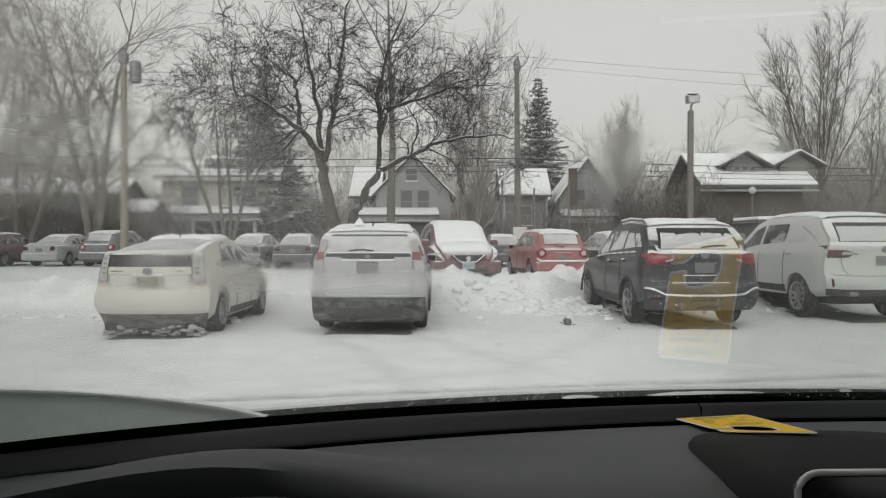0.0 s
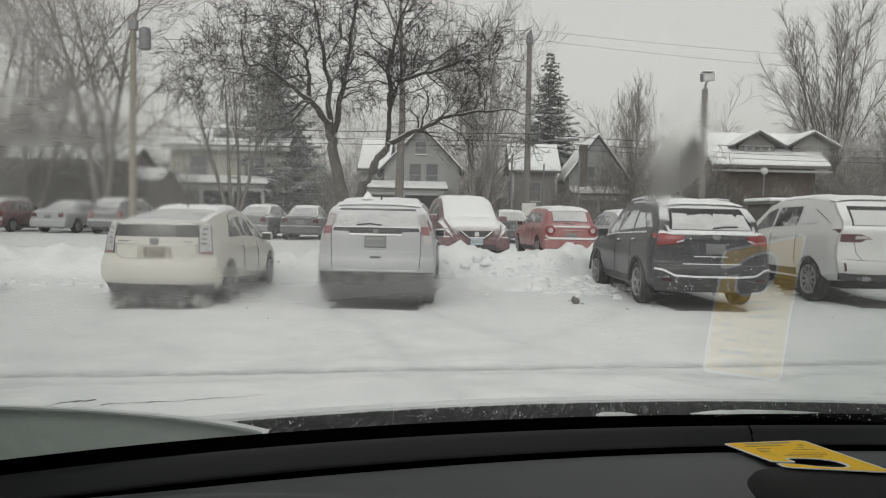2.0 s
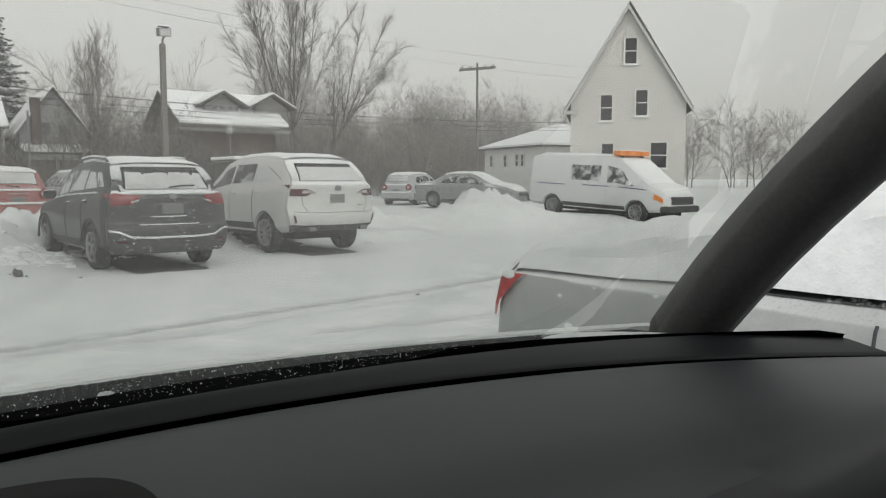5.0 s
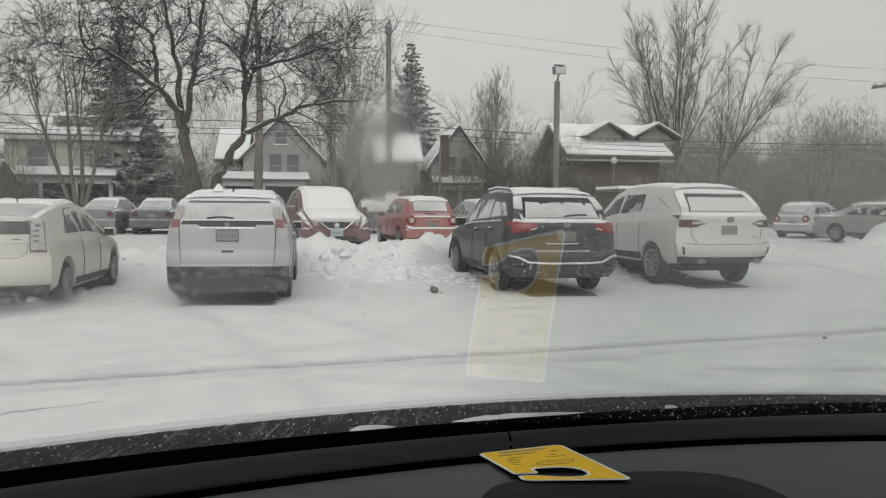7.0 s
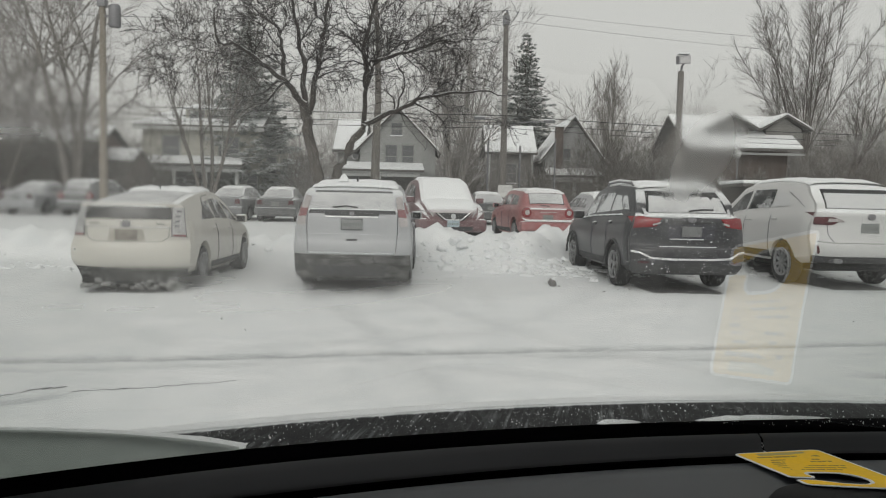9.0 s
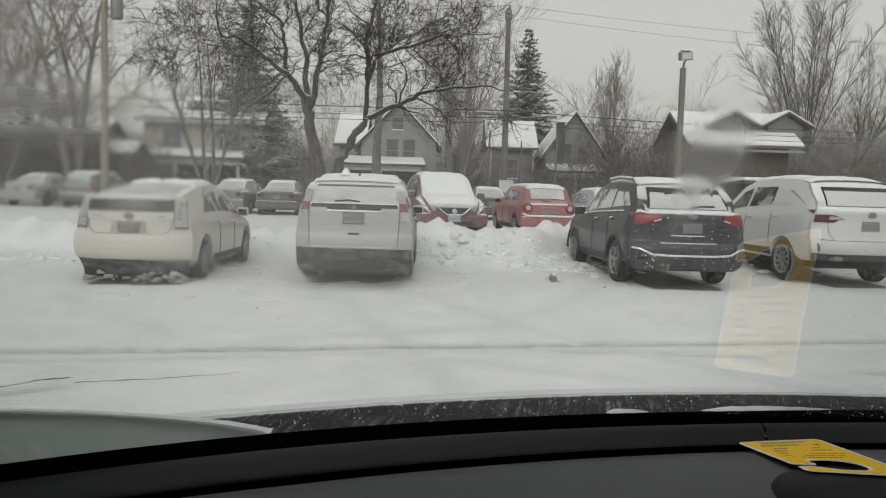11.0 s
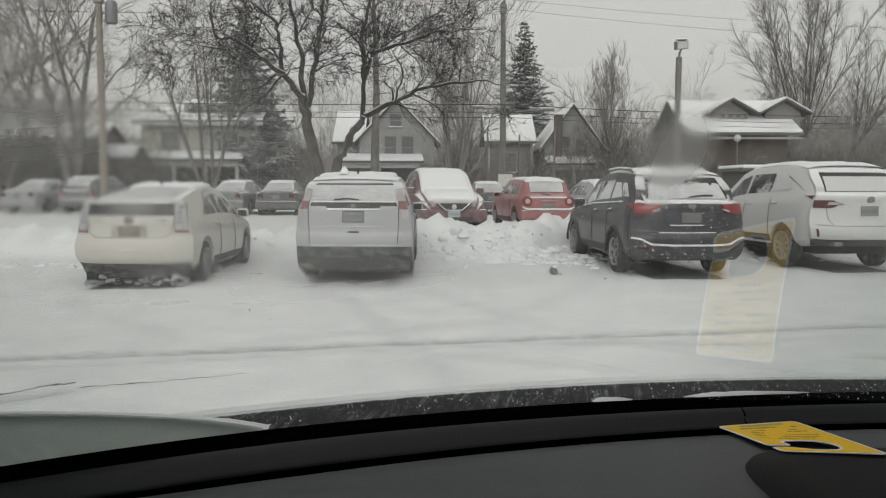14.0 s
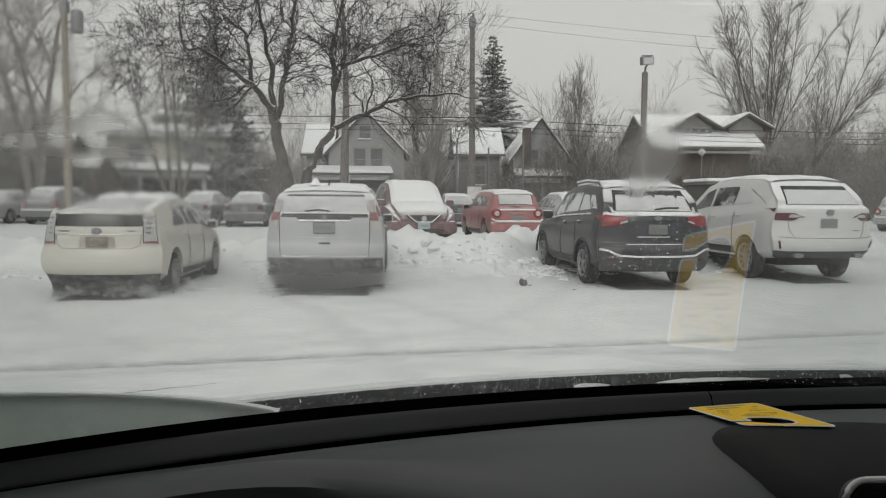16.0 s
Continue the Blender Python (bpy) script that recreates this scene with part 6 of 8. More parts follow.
thicket("dark leafless hedge and shrubs in front of the houses", 53, heaps(21.6, 37.5, 0.8, 50, 2, 4.0, 6.4, 1.5, 2400) + heaps(37, 48, 1.0, 61, 2, 5.5, 8.0, 1.7, 2200), BARK_GREY, 0.011, 0.6)
thicket("low dark shrubs along the front of the brown bungalow", 57, heaps(13.5, 22.8, 0.8, 45.6, 0.6, 2.8, 4.6, 1.0, 800), BARK_DARK, 0.016, 0.7)
thicket("tall dark shrubs at the side of the brown bungalow", 62, heaps(12.6, 15.8, 0.6, 46.8, 0.8, 4.0, 6.0, 1.0, 1100), BARK_DARK, 0.016, 0.7)
thicket("sparse thin brush before the gabled houses", 63, heaps(2.5, 13.5, 0.8, 53, 1.5, 2.6, 5.6, 1.1, 420) + heaps(-9.5, -6.5, 0.8, 54, 1.5, 3, 5.0, 1.1, 420), BARK_GREY, 0.010, 0.75)
thicket("dense bare bushes between the houses", 54, heaps(11.2, 18.2, 0.8, 59, 1.5, 5.2, 8.0, 1.5, 1300) + heaps(1.2, 3.8, 0.7, 57, 2, 3.5, 6.0, 1.2, 900) + heaps(-24, -21, 1.0, 57, 2, 4, 6, 1.3, 900) + heaps(-10.2, -8.3, 0.7, 57, 2, 4, 6, 1.1, 800) + heaps(7.2, 8.6, 0.6, 58, 1, 3, 5, 0.9, 700), BARK_DARK)
thicket("grey mass of bare woodland beyond the hedge", 58, heaps(38, 76, 1.6, 88, 5, 9, 15.5, 2.9, 3800), BARK_HAZED, 0.025, 1.0)
thicket("far grey band of bare woodland behind the houses", 59, heaps(-66, 40, 2.0, 92, 4, 5.5, 8.5, 2.6, 1100), BARK_HAZED, 0.035, 1.4)
thicket("dark overgrown bushes beside the old trees", 60, heaps(-27, -19.5, 0.9, 43, 1.5, 4, 7.8, 1.3, 900) + heaps(-26, -15.6, 0.9, 43.5, 1.2, 3.2, 5.6, 1.3, 1000), BARK_DARK, 0.014, 0.8)


# ---- houses ----
def add_window(house, x, y, z, w, h, axis="y", trim=None, glass=None):
    """A framed window set on a wall; z is the window's middle."""
    win = new("window")
    win.parent = house
    win.matrix_basis = Matrix.Translation((x, y, z)) if axis == "y" else Matrix.Translation((x, y, z)) @ Matrix.Rotation(radians(-90), 4, "Z")
    t = trim or TRIM_GREY
    part("pane", box(-w / 2, -0.03, -h / 2, w / 2, 0.02, h / 2), glass or WINDOW, win)
    for a, b, c, d in ((-w / 2 - 0.1, -h / 2 - 0.12, w / 2 + 0.1, -h / 2), (-w / 2 - 0.1, h / 2, w / 2 + 0.1, h / 2 + 0.12), (-w / 2 - 0.1, -h / 2, -w / 2, h / 2), (w / 2, -h / 2, w / 2 + 0.1, h / 2)):
        part("frame", box(a, -0.09, b, c, 0.03, d), t, win)
    part("glazing_bar", box(-w / 2, -0.06, -0.03, w / 2, -0.02, 0.03), t, win)
    part("sill_snow", box(-w / 2 - 0.1, -0.14, -h / 2 - 0.1, w / 2 + 0.1, -0.08, -h / 2 - 0.02, 0.01), SNOW, win)


def gable_roof(house, x0, x1, y0, y1, eave, ridge, axis, over=0.45, bare=0.0, name="roof"):
    """Two sloping slabs with snow lying on them; axis is the ridge's direction."""
    def lay(pts, material, lift, thick, label=""):
        part(name if material is SHINGLE else "roof_snow", slab([(x, y, z + lift) for x, y, z in pts], (0, 0, thick)), material, house, label)
    if axis == "x":
        ym = (y0 + y1) / 2
        k = (ridge - eave) / (ym - y0)
        for ya, yb in ((y0 - over, ym), (y1 + over, ym)):
            za = eave - over * k
            lay([(x0 - over, ya, za), (x1 + over, ya, za), (x1 + over, yb, ridge), (x0 - over, yb, ridge)], SHINGLE, 0.0, 0.14)
            lay([(x0 - over + 0.05, lerp(ya, yb, 0.02 + bare), lerp(za, ridge, 0.02 + bare)), (x1 + over - 0.05, lerp(ya, yb, 0.02 + bare), lerp(za, ridge, 0.02 + bare)), (x1 + over - 0.05, yb, ridge), (x0 - over + 0.05, yb, ridge)], SNOW, 0.145, 0.10, "white snow on the roof")
    else:
        xm = (x0 + x1) / 2
        k = (ridge - eave) / (xm - x0)
        for xa, xb in ((x0 - over, xm), (x1 + over, xm)):
            za = eave - over * k
            lay([(xa, y0 - over, za), (xa, y1 + over, za), (xb, y1 + over, ridge), (xb, y0 - over, ridge)], SHINGLE, 0.0, 0.16)
            lay([(lerp(xa, xb, 0.02 + bare), y0 - over + 0.05, lerp(za, ridge, 0.02 + bare)), (lerp(xa, xb, 0.02 + bare), y1 + over - 0.05, lerp(za, ridge, 0.02 + bare)), (xb, y1 + over - 0.05, ridge), (xb, y0 - over + 0.05, ridge)], SNOW, 0.165, 0.12, "white snow on the roof")


def house_body(house, x0, x1, y0, y1, eave, ridge, axis, material):
    part("wall", box(x0, y0, 0, x1, y1, eave), material, house)
    if axis == "x":
        for x in (x0, x1 - 0.2):
            part("gable", slab([(x, y0, eave), (x, y1, eave), (x, (y0 + y1) / 2, ridge)], (0.2, 0, 0)), material, house)
    else:
        for y in (y0, y1 - 0.2):
            part("gable", slab([(x0, y, eave), (x1, y, eave), ((x0 + x1) / 2, y, ridge)], (0, 0.2, 0)), material, house)


def porch(house, x0, x1, y, depth, z, posts=4):
    part("porch_roof", slab([(x0 - 0.3, y - depth - 0.3, z - 0.25), (x1 + 0.3, y - depth - 0.3, z - 0.25), (x1 + 0.1, y, z + 0.25), (x0 - 0.1, y, z + 0.25)], (0, 0, 0.14)), SHINGLE, house)
    part("porch_snow", slab([(x0 - 0.3, y - depth - 0.28, z - 0.1), (x1 + 0.3, y - depth - 0.28, z - 0.1), (x1 + 0.1, y, z + 0.4), (x0 - 0.1, y, z + 0.4)], (0, 0, 0.14)), SNOW, house, "white snow on the porch roof")
    part("porch_beam", box(x0, y - depth, z - 0.62, x1, y - depth + 0.2, z - 0.26), TRIM_WHITE, house)
    # Dark sheet on the wall: shade below the porch roof, put in as colour.
    part("porch_shade_panel", box(x0, y - 0.06, 0.5, x1, y - 0.01, z - 0.3), PORCH_DARK, house)
    part("porch_deck", box(x0, y - depth, 0, x1, y, 0.55), PORCH_DARK, house)
    for i in range(posts):
        x = lerp(x0 + 0.12, x1 - 0.12, i / (posts - 1))
        part("porch_post", box(x - 0.11, y - depth, 0.5, x + 0.11, y - depth + 0.22, z - 0.6, 0.02), TRIM_WHITE, house)


CREAM_SIDING = siding_material("cream_siding", (0.46, 0.45, 0.40))
# Grey and dark siding lightened to carry the haze of falling snow.
GREY_SIDING = siding_material("grey_siding", (0.33, 0.335, 0.33))
BLUE_SIDING = siding_material("slate_siding", (0.33, 0.335, 0.335))
DARK_SIDING = siding_material("dark_siding", (0.22, 0.215, 0.205))
BROWN_BRICK = plain("brown_brick", (0.11, 0.09, 0.08), 0.9, grain=9, vary=0.3)
RED_BARN = siding_material("red_brown_boards", (0.15, 0.105, 0.10), 0.2)
WHITE_SIDING = siding_material("white_siding", (0.62, 0.615, 0.59), 0.14)


def pale_house():
    h = thing("house", pose(0, 0, 0), "cream two-storey house with snowy hip roof and porch", "house", "houses along the street")
    x0, x1, y0, y1, e, r = -20.2, -12.2, 55, 63, 5.75, 6.9
    part("wall", box(x0, y0, 0, x1, y1, e), CREAM_SIDING, h)
    part("roof", slab([(x0 - 0.5, y0 - 0.5, e), (x1 + 0.5, y0 - 0.5, e), (x1 + 0.3, y0 + 3.5, r + 0.6), (x0 + 2.6, y0 + 3.5, r + 0.6)], (0, 0, 0.15)), SHINGLE, h)
    part("roof_snow", slab([(x0 - 0.45, y0 - 0.45, e + 0.16), (x1 + 0.45, y0 - 0.45, e + 0.16), (x1 + 0.3, y0 + 3.5, r + 0.76), (x0 + 2.6, y0 + 3.5, r + 0.76)], (0, 0, 0.12)), SNOW, h, "white snow on the hip roof")
    part("roof_side", slab([(x1 + 0.5, y0 - 0.5, e), (x1 + 0.5, y1 + 0.5, e), (x1 + 0.3, y0 + 3.5, r + 0.6)], (0, 0, 0.15)), SHINGLE, h)
    part("roof_side", slab([(x0 - 0.5, y0 - 0.5, e), (x0 - 0.5, y1 + 0.5, e), (x0 + 2.6, y0 + 3.5, r + 0.6)], (0, 0, 0.15)), SHINGLE, h)
    part("roof_back", slab([(x0 - 0.5, y1 + 0.5, e), (x1 + 0.5, y1 + 0.5, e), (x1 + 0.3, y0 + 3.5, r + 0.6), (x0 + 2.6, y0 + 3.5, r + 0.6)], (0, 0, 0.15)), SHINGLE, h)
    part("eaves", box(x0 - 0.5, y0 - 0.55, e - 0.2, x1 + 0.5, y0 - 0.4, e + 0.05), TRIM_WHITE, h)
    part("dormer", box(-17.4, y0 + 0.6, e + 0.4, -14.2, y0 + 3.2, e + 1.35), CREAM_SIDING, h)
    part("dormer_roof", box(-17.6, y0 + 0.4, e + 1.35, -14.0, y0 + 3.4, e + 1.5), SNOW, h)
    for x in (-16.6, -15.0):
        add_window(h, x, y0 + 0.58, e + 0.85, 0.9, 0.6)
    for x, w in ((-18.2, 1.1), (-14.2, 1.3)):
        add_window(h, x, y0 - 0.02, 4.35, w, 1.5)
    add_window(h, -12.6, y0 - 0.02, 2.0, 0.7, 1.4)
    porch(h, -19.4, -12.9, y0, 2.6, 3.3, 4)
    part("bay", box(x1, y0 + 2, 0, x1 + 1.1, y0 + 5, 4.4), CREAM_SIDING, h)
    part("bay_snow", box(x1, y0 + 1.8, 4.4, x1 + 1.3, y0 + 5.2, 4.55, 0.03), SNOW, h)
    add_window(h, x1 + 0.55, y0 + 1.98, 3.3, 0.6, 1.2)


def grey_house():
    h = thing("house", pose(0, 0, 0), "grey gabled house with snow on roof and porch", "house", "houses along the street")
    house_body(h, -5.7, 0.1, 61, 70, 5.0, 8.0, "y", GREY_SIDING)
    gable_roof(h, -5.7, 0.1, 61, 70, 5.0, 8.0, "y", 0.4)
    house_body(h, -7.6, -5.7, 62.5, 69, 5.0, 7.4, "x", GREY_SIDING)
    gable_roof(h, -7.6, -5.8, 62.5, 69, 5.0, 7.4, "x", 0.4)
    for x in (-3.3, -2.0):
        add_window(h, x, 60.98, 4.4, 0.85, 1.7)
    add_window(h, -2.9, 60.98, 6.5, 0.8, 0.9)
    w = part("round_window", lathe([(0.34, -0.05), (0.34, 0.05)], 20, "y"), WINDOW, h)
    w.matrix_basis = Matrix.Translation((-6.2, 62.45, 4.6)) @ Matrix.Diagonal((0.8, 1, 1.3, 1))
    ring = part("round_frame", tubes([[(Vector((0.36 * math.cos(a), 0, 0.36 * math.sin(a))), 0.06) for a in np.linspace(0, 6.28, 21)]], 6), TRIM_WHITE, h)
    ring.matrix_basis = Matrix.Translation((-6.2, 62.4, 4.6)) @ Matrix.Diagonal((0.8, 1, 1.3, 1))
    porch(h, -7.0, -1.0, 61, 2.6, 3.4, 3)


def side_house():
    h = thing("house", pose(0, 0, 0), "dark narrow house with a bright snow-covered roof", "house", "houses along the street")
    house_body(h, 4.3, 7.6, 61, 67, 5.0, 7.0, "x", DARK_SIDING)
    gable_roof(h, 4.3, 7.6, 61, 67, 5.0, 7.0, "x", 0.4)
    for x in (4.25, 7.55):
        part("corner_board", box(x, 60.9, 0, x + 0.14, 61.0, 5.0), TRIM_WHITE, h)
    add_window(h, 5.9, 60.98, 3.3, 1.0, 1.4)


def gable_house():
    h = thing("house", pose(0, 0, 0), "slate-grey gabled house with porch and chimney", "house", "houses along the street")
    house_body(h, 8.6, 12.9, 61, 69, 4.7, 7.6, "y", BLUE_SIDING)
    gable_roof(h, 8.6, 12.9, 61, 69, 4.7, 7.6, "y", 0.5, 0.02)
    add_window(h, 10.2, 60.98, 4.4, 0.7, 1.8)
    add_window(h, 11.4, 60.98, 4.4, 0.7, 1.4)
    part("chimney", box(9.3, 60.4, 0, 9.9, 61.0, 6.9, 0.02), BROWN_BRICK, h)
    part("chimney_cap", box(9.2, 60.3, 6.9, 10.0, 61.1, 7.05, 0.02), SNOW, h)
    porch(h, 8.7, 12.4, 61, 2.3, 3.3, 3)


def bungalow():
    h = thing("house", pose(0, 0, 0), "brown bungalow with broad snowy roof and gabled dormers", "house", "houses along the street")
    x0, x1, y0, y1, e, r = 15.9, 21.6, 48, 55, 4.95, 6.85
    house_body(h, x0, x1, y0, y1, e, r, "x", BROWN_BRICK)
    gable_roof(h, x0, x1, y0, y1, e, r, "x", 0.7)
    part("fascia", box(x0 - 0.7, y0 - 0.78, e - 0.62, x1 + 0.7, y0 - 0.68, e - 0.48), TRIM_GREY, h)
    for xa, xb, peak, zb in ((17.3, 19.5, 6.75, 5.3), (20.6, 22.8, 6.75, 5.3)):
        xm = (xa + xb) / 2
        part("dormer", slab([(xa, y0 + 0.9, zb), (xb, y0 + 0.9, zb), (xb, y0 + 0.9, zb + 0.75), (xm, y0 + 0.9, peak), (xa, y0 + 0.9, zb + 0.75)], (0, 3.2, 0)), DARK_SIDING, h)
        for xe in (xa - 0.5, xb + 0.5):
            part("dormer_roof", slab([(xe, y0 + 0.4, zb + 0.62), (xm, y0 + 0.4, peak + 0.05), (xm, y0 + 4.2, peak + 0.05), (xe, y0 + 4.2, zb + 0.62)], (0, 0, 0.12)), SHINGLE, h)
            part("dormer_snow", slab([(xe, y0 + 0.5, zb + 0.745), (xm, y0 + 0.5, peak + 0.18), (xm, y0 + 4.2, peak + 0.18), (xe, y0 + 4.2, zb + 0.745)], (0, 0, 0.1)), SNOW, h)
    for x in (17.9, 18.4, 18.9):
        add_window(h, x, y0 + 0.88, 5.72, 0.34, 0.42)


def brown_barn():
    h = thing("house", pose(0, 0, 0), "red-brown low house with a patchy snow roof", "house", "houses along the street")
    house_body(h, -29.5, -20.8, 47, 55, 3.2, 5.2, "x", RED_BARN)
    gable_roof(h, -29.5, -20.8, 47, 55, 3.2, 5.2, "x", 0.4, 0.55)
    house_body(h, -20.8, -18.8, 48, 53, 2.4, 3.8, "x", RED_BARN)
    gable_roof(h, -20.8, -18.8, 48, 53, 2.4, 3.8, "x", 0.3, 0.5)
    for x in (-27, -23.5):
        add_window(h, x, 46.98, 1.8, 1.1, 1.2)


def tall_white_house():
    h = thing("house", pose(35.3, 30.7, 0, 0, 0, -47), "tall white wooden house with steep gable and sash windows", "house", "houses along the street")
    x0, x1, y0, y1, e, r = -3.1, 3.3, 0, 9, 5.9, 11.2
    house_body(h, x0, x1, y0, y1, e, r, "y", WHITE_SIDING)
    gable_roof(h, x0, x1, y0, y1, e, r, "y", 0.35)
    for s in (0, 1):
        xa, xm = (x0 - 0.35, x1 + 0.35)[s], 0
        part("barge_board", slab([(xa, y0 - 0.42, e - 0.78), (xm, y0 - 0.42, r - 0.25), (xm, y0 - 0.42, r + 0.02), (xa, y0 - 0.42, e - 0.51)], (0, 0.08, 0)), TRIM_WHITE, h)
        part("eave_return", box(xa - 0.05 if s else xa, y0 - 0.3, e - 0.75, xa if s else xa + 0.75, y0, e - 0.55), TRIM_WHITE, h)
    for x, z, w in ((-1.1, 5.5, 0.62), (0.85, 5.75, 0.62), (0.2, 8.65, 0.62), (-1.0, 2.75, 0.62), (1.85, 2.8, 0.85)):
        add_window(h, x, y0 - 0.02, z, w, 1.4, trim=PALE_TRIM, glass=DARK_PANE)


def low_building():
    h = thing("house", pose(41.6, 44.0, 0, 0, 0, -12), "low pale building with a snow-covered hip roof", "house", "houses along the street")
    x1, y1, e, r, o = 8.5, 10.0, 3.9, 5.7, 0.4
    ya, yb, xm = 4.2, 5.8, 4.25
    part("wall", box(0, 0, 0, x1, y1, e), siding_material("bright_siding", (0.78, 0.78, 0.76), 0.14), h)
    for pts in ([(-o, -o, e), (x1 + o, -o, e), (xm, ya, r)], [(-o, y1 + o, e), (x1 + o, y1 + o, e), (xm, yb, r)],
                [(-o, -o, e), (-o, y1 + o, e), (xm, yb, r), (xm, ya, r)], [(x1 + o, -o, e), (x1 + o, y1 + o, e), (xm, yb, r), (xm, ya, r)]):
        part("roof", slab(pts, (0, 0, 0.12)), SHINGLE, h)
        part("roof_snow", slab([(x, y, z + 0.125) for x, y, z in pts], (0, 0, 0.14)), SNOW, h, "white snow on the hip roof")
    for y in (8.65, 6.14, 4.17, 3.3):
        add_window(h, -0.02, y, 2.9, 0.45, 0.9, axis="x", trim=PALE_TRIM)
    for x in (2.0, 5.5):
        add_window(h, x, -0.02, 2.9, 0.42, 0.8, trim=PALE_TRIM)


for build in (pale_house, grey_house, side_house, gable_house, bungalow, brown_barn, tall_white_house, low_building):
    build()


# ---- poles, lamps and wires ----
def utility_pole(m, height, material, label, transformer=False, crossarm=True):
    p = thing("utility_pole", m, label, "pole", "utility poles")
    part("shaft", lathe([(0.17, -0.1), (0.15, height * 0.4), (0.11, height)], 14), material, p)
    if crossarm:
        part("pole_cap", box(-0.16, -0.16, height - 0.55, 0.16, 0.16, height - 0.1, 0.02), STEEL, p)
        part("insulator", lathe([(0.05, 0), (0.07, 0.06), (0.04, 0.16)], 10), STEEL, p).matrix_basis = Matrix.Translation((0.05, 0, height))
    if transformer:
        t = part("transformer", lathe([(0.22, 0), (0.24, 0.06), (0.24, 0.8), (0.18, 0.9)], 16), STEEL, p, "grey drum transformer")
        t.matrix_basis = Matrix.Translation((0.5, 0, height - 1.35))
        part("bracket", box(0.1, -0.04, height - 0.95, 0.32, 0.04, height - 0.88), STEEL, p)
    return p


def street_lamp_arm(pole, z, dx):
    s = 1 if dx > 0 else -1
    arm = part("lamp_arm", tubes([[(Vector((0, 0, z - 0.3)), 0.035), (Vector((dx * 0.4, 0, z)), 0.03), (Vector((dx, 0, z + 0.05)), 0.028)]], 6), STEEL, pole)
    part("lamp_head", box(min(dx, dx + s * 0.55), -0.13, z, max(dx, dx + s * 0.55), 0.13, z + 0.13, 0.04), STEEL, arm)
    part("lamp_snow", box(min(dx, dx + s * 0.5), -0.11, z + 0.135, max(dx, dx + s * 0.5), 0.11, z + 0.17, 0.01), SNOW, arm)


main_pole = utility_pole(pose(3.42, 38, 0, 0, -0.4, 0), 10.15, GREY_POLE, "grey weathered wooden utility pole")
street_lamp_arm(main_pole, 5.05, 1.9)
street_lamp_arm(main_pole, 5.15, -0.9)
utility_pole(pose(-13.6, 33, 0), 9.4, WOOD_POLE, "brown wooden utility pole with a transformer", transformer=True)
far_pole = utility_pole(pose(52.5, 66, 0), 13.6, GREY_POLE, "far utility pole with a crossarm", crossarm=False)
for dy in (-0.35, 0.35):
    arm = part("crossarm", box(-1.9, dy - 0.07, -0.1, 1.9, dy + 0.07, 0.1), GREY_POLE, far_pole)
    arm.matrix_basis = pose(0, 0, 13.0, 0, -6, -22)
    for dx in (-1.7, -0.8, 0.8, 1.7):
        part("insulator", lathe([(0.07, 0), (0.05, 0.24)], 8), STEEL, arm).matrix_basis = Matrix.Translation((dx, dy, 0.1))
utility_pole(pose(-28, 37, 0), 9.5, GREY_POLE, "grey utility pole at the far side of the street")
board = part("sign_board", box(-0.34, -0.03, -0.3, 0.34, 0.03, 0.3, 0.01), plain("white_board", (0.6, 0.6, 0.58), 0.7, grain=8), main_pole, "blank pale board fixed to the pole")
board.matrix_basis = Matrix.Translation((0.1, -0.22, 1.75))
for x, h in ((2.75, 4.2), (4.35, 4.0), (6.1, 4.4)):
    p = thing("sign_post", pose(x, 39.5, 0), "thin grey metal post beside the street", "post", "street posts")
    part("post", lathe([(0.045, 0), (0.045, h)], 8), STEEL, p)
    part("post_cap", lathe([(0.05, h), (0.03, h + 0.04)], 8), STEEL, p)


def flood_light():
    p = thing("lamp_post", pose(8.36, 27, 0), "square wooden lamp post with a floodlight on top", "street lamp")
    part("post", box(-0.085, -0.085, -0.1, 0.085, 0.085, 5.85, 0.012), GREY_POLE, p)
    part("bracket", tubes([[(Vector((0, 0, 5.8)), 0.04), (Vector((0.02, 0, 6.02)), 0.04), (Vector((0.08, -0.02, 6.1)), 0.035)]], 8), STEEL, p)
    head = part("lamp_head", slab([(-0.14, -0.22, 6.05), (0.24, -0.22, 6.08), (0.24, -0.18, 6.36), (-0.14, -0.18, 6.33)], (0, 0.34, 0.05)), STEEL, p)
    part("lamp_glass", slab([(-0.11, -0.232, 6.08), (0.21, -0.232, 6.11), (0.21, -0.195, 6.33), (-0.11, -0.195, 6.30)], (0, 0.01, 0)), CLEAR_LENS, head)
    part("head_snow", box(-0.13, -0.16, 6.40, 0.23, 0.12, 6.44, 0.015), SNOW, head)


flood_light()
globe = thing("lamp_post", pose(17.4, 45, 0), "slim post lamp with a white globe", "street lamp")
part("post", lathe([(0.05, 0), (0.04, 4.05)], 10), STEEL, globe)
bm = bmesh.new()
bmesh.ops.create_uvsphere(bm, u_segments=16, v_segments=10, radius=0.2, matrix=Matrix.Translation((0, 0, 4.25)))
part("globe", bm, TRIM_WHITE, globe)
part("finial", lathe([(0.07, 4.42), (0.02, 4.56)], 10), STEEL, globe)


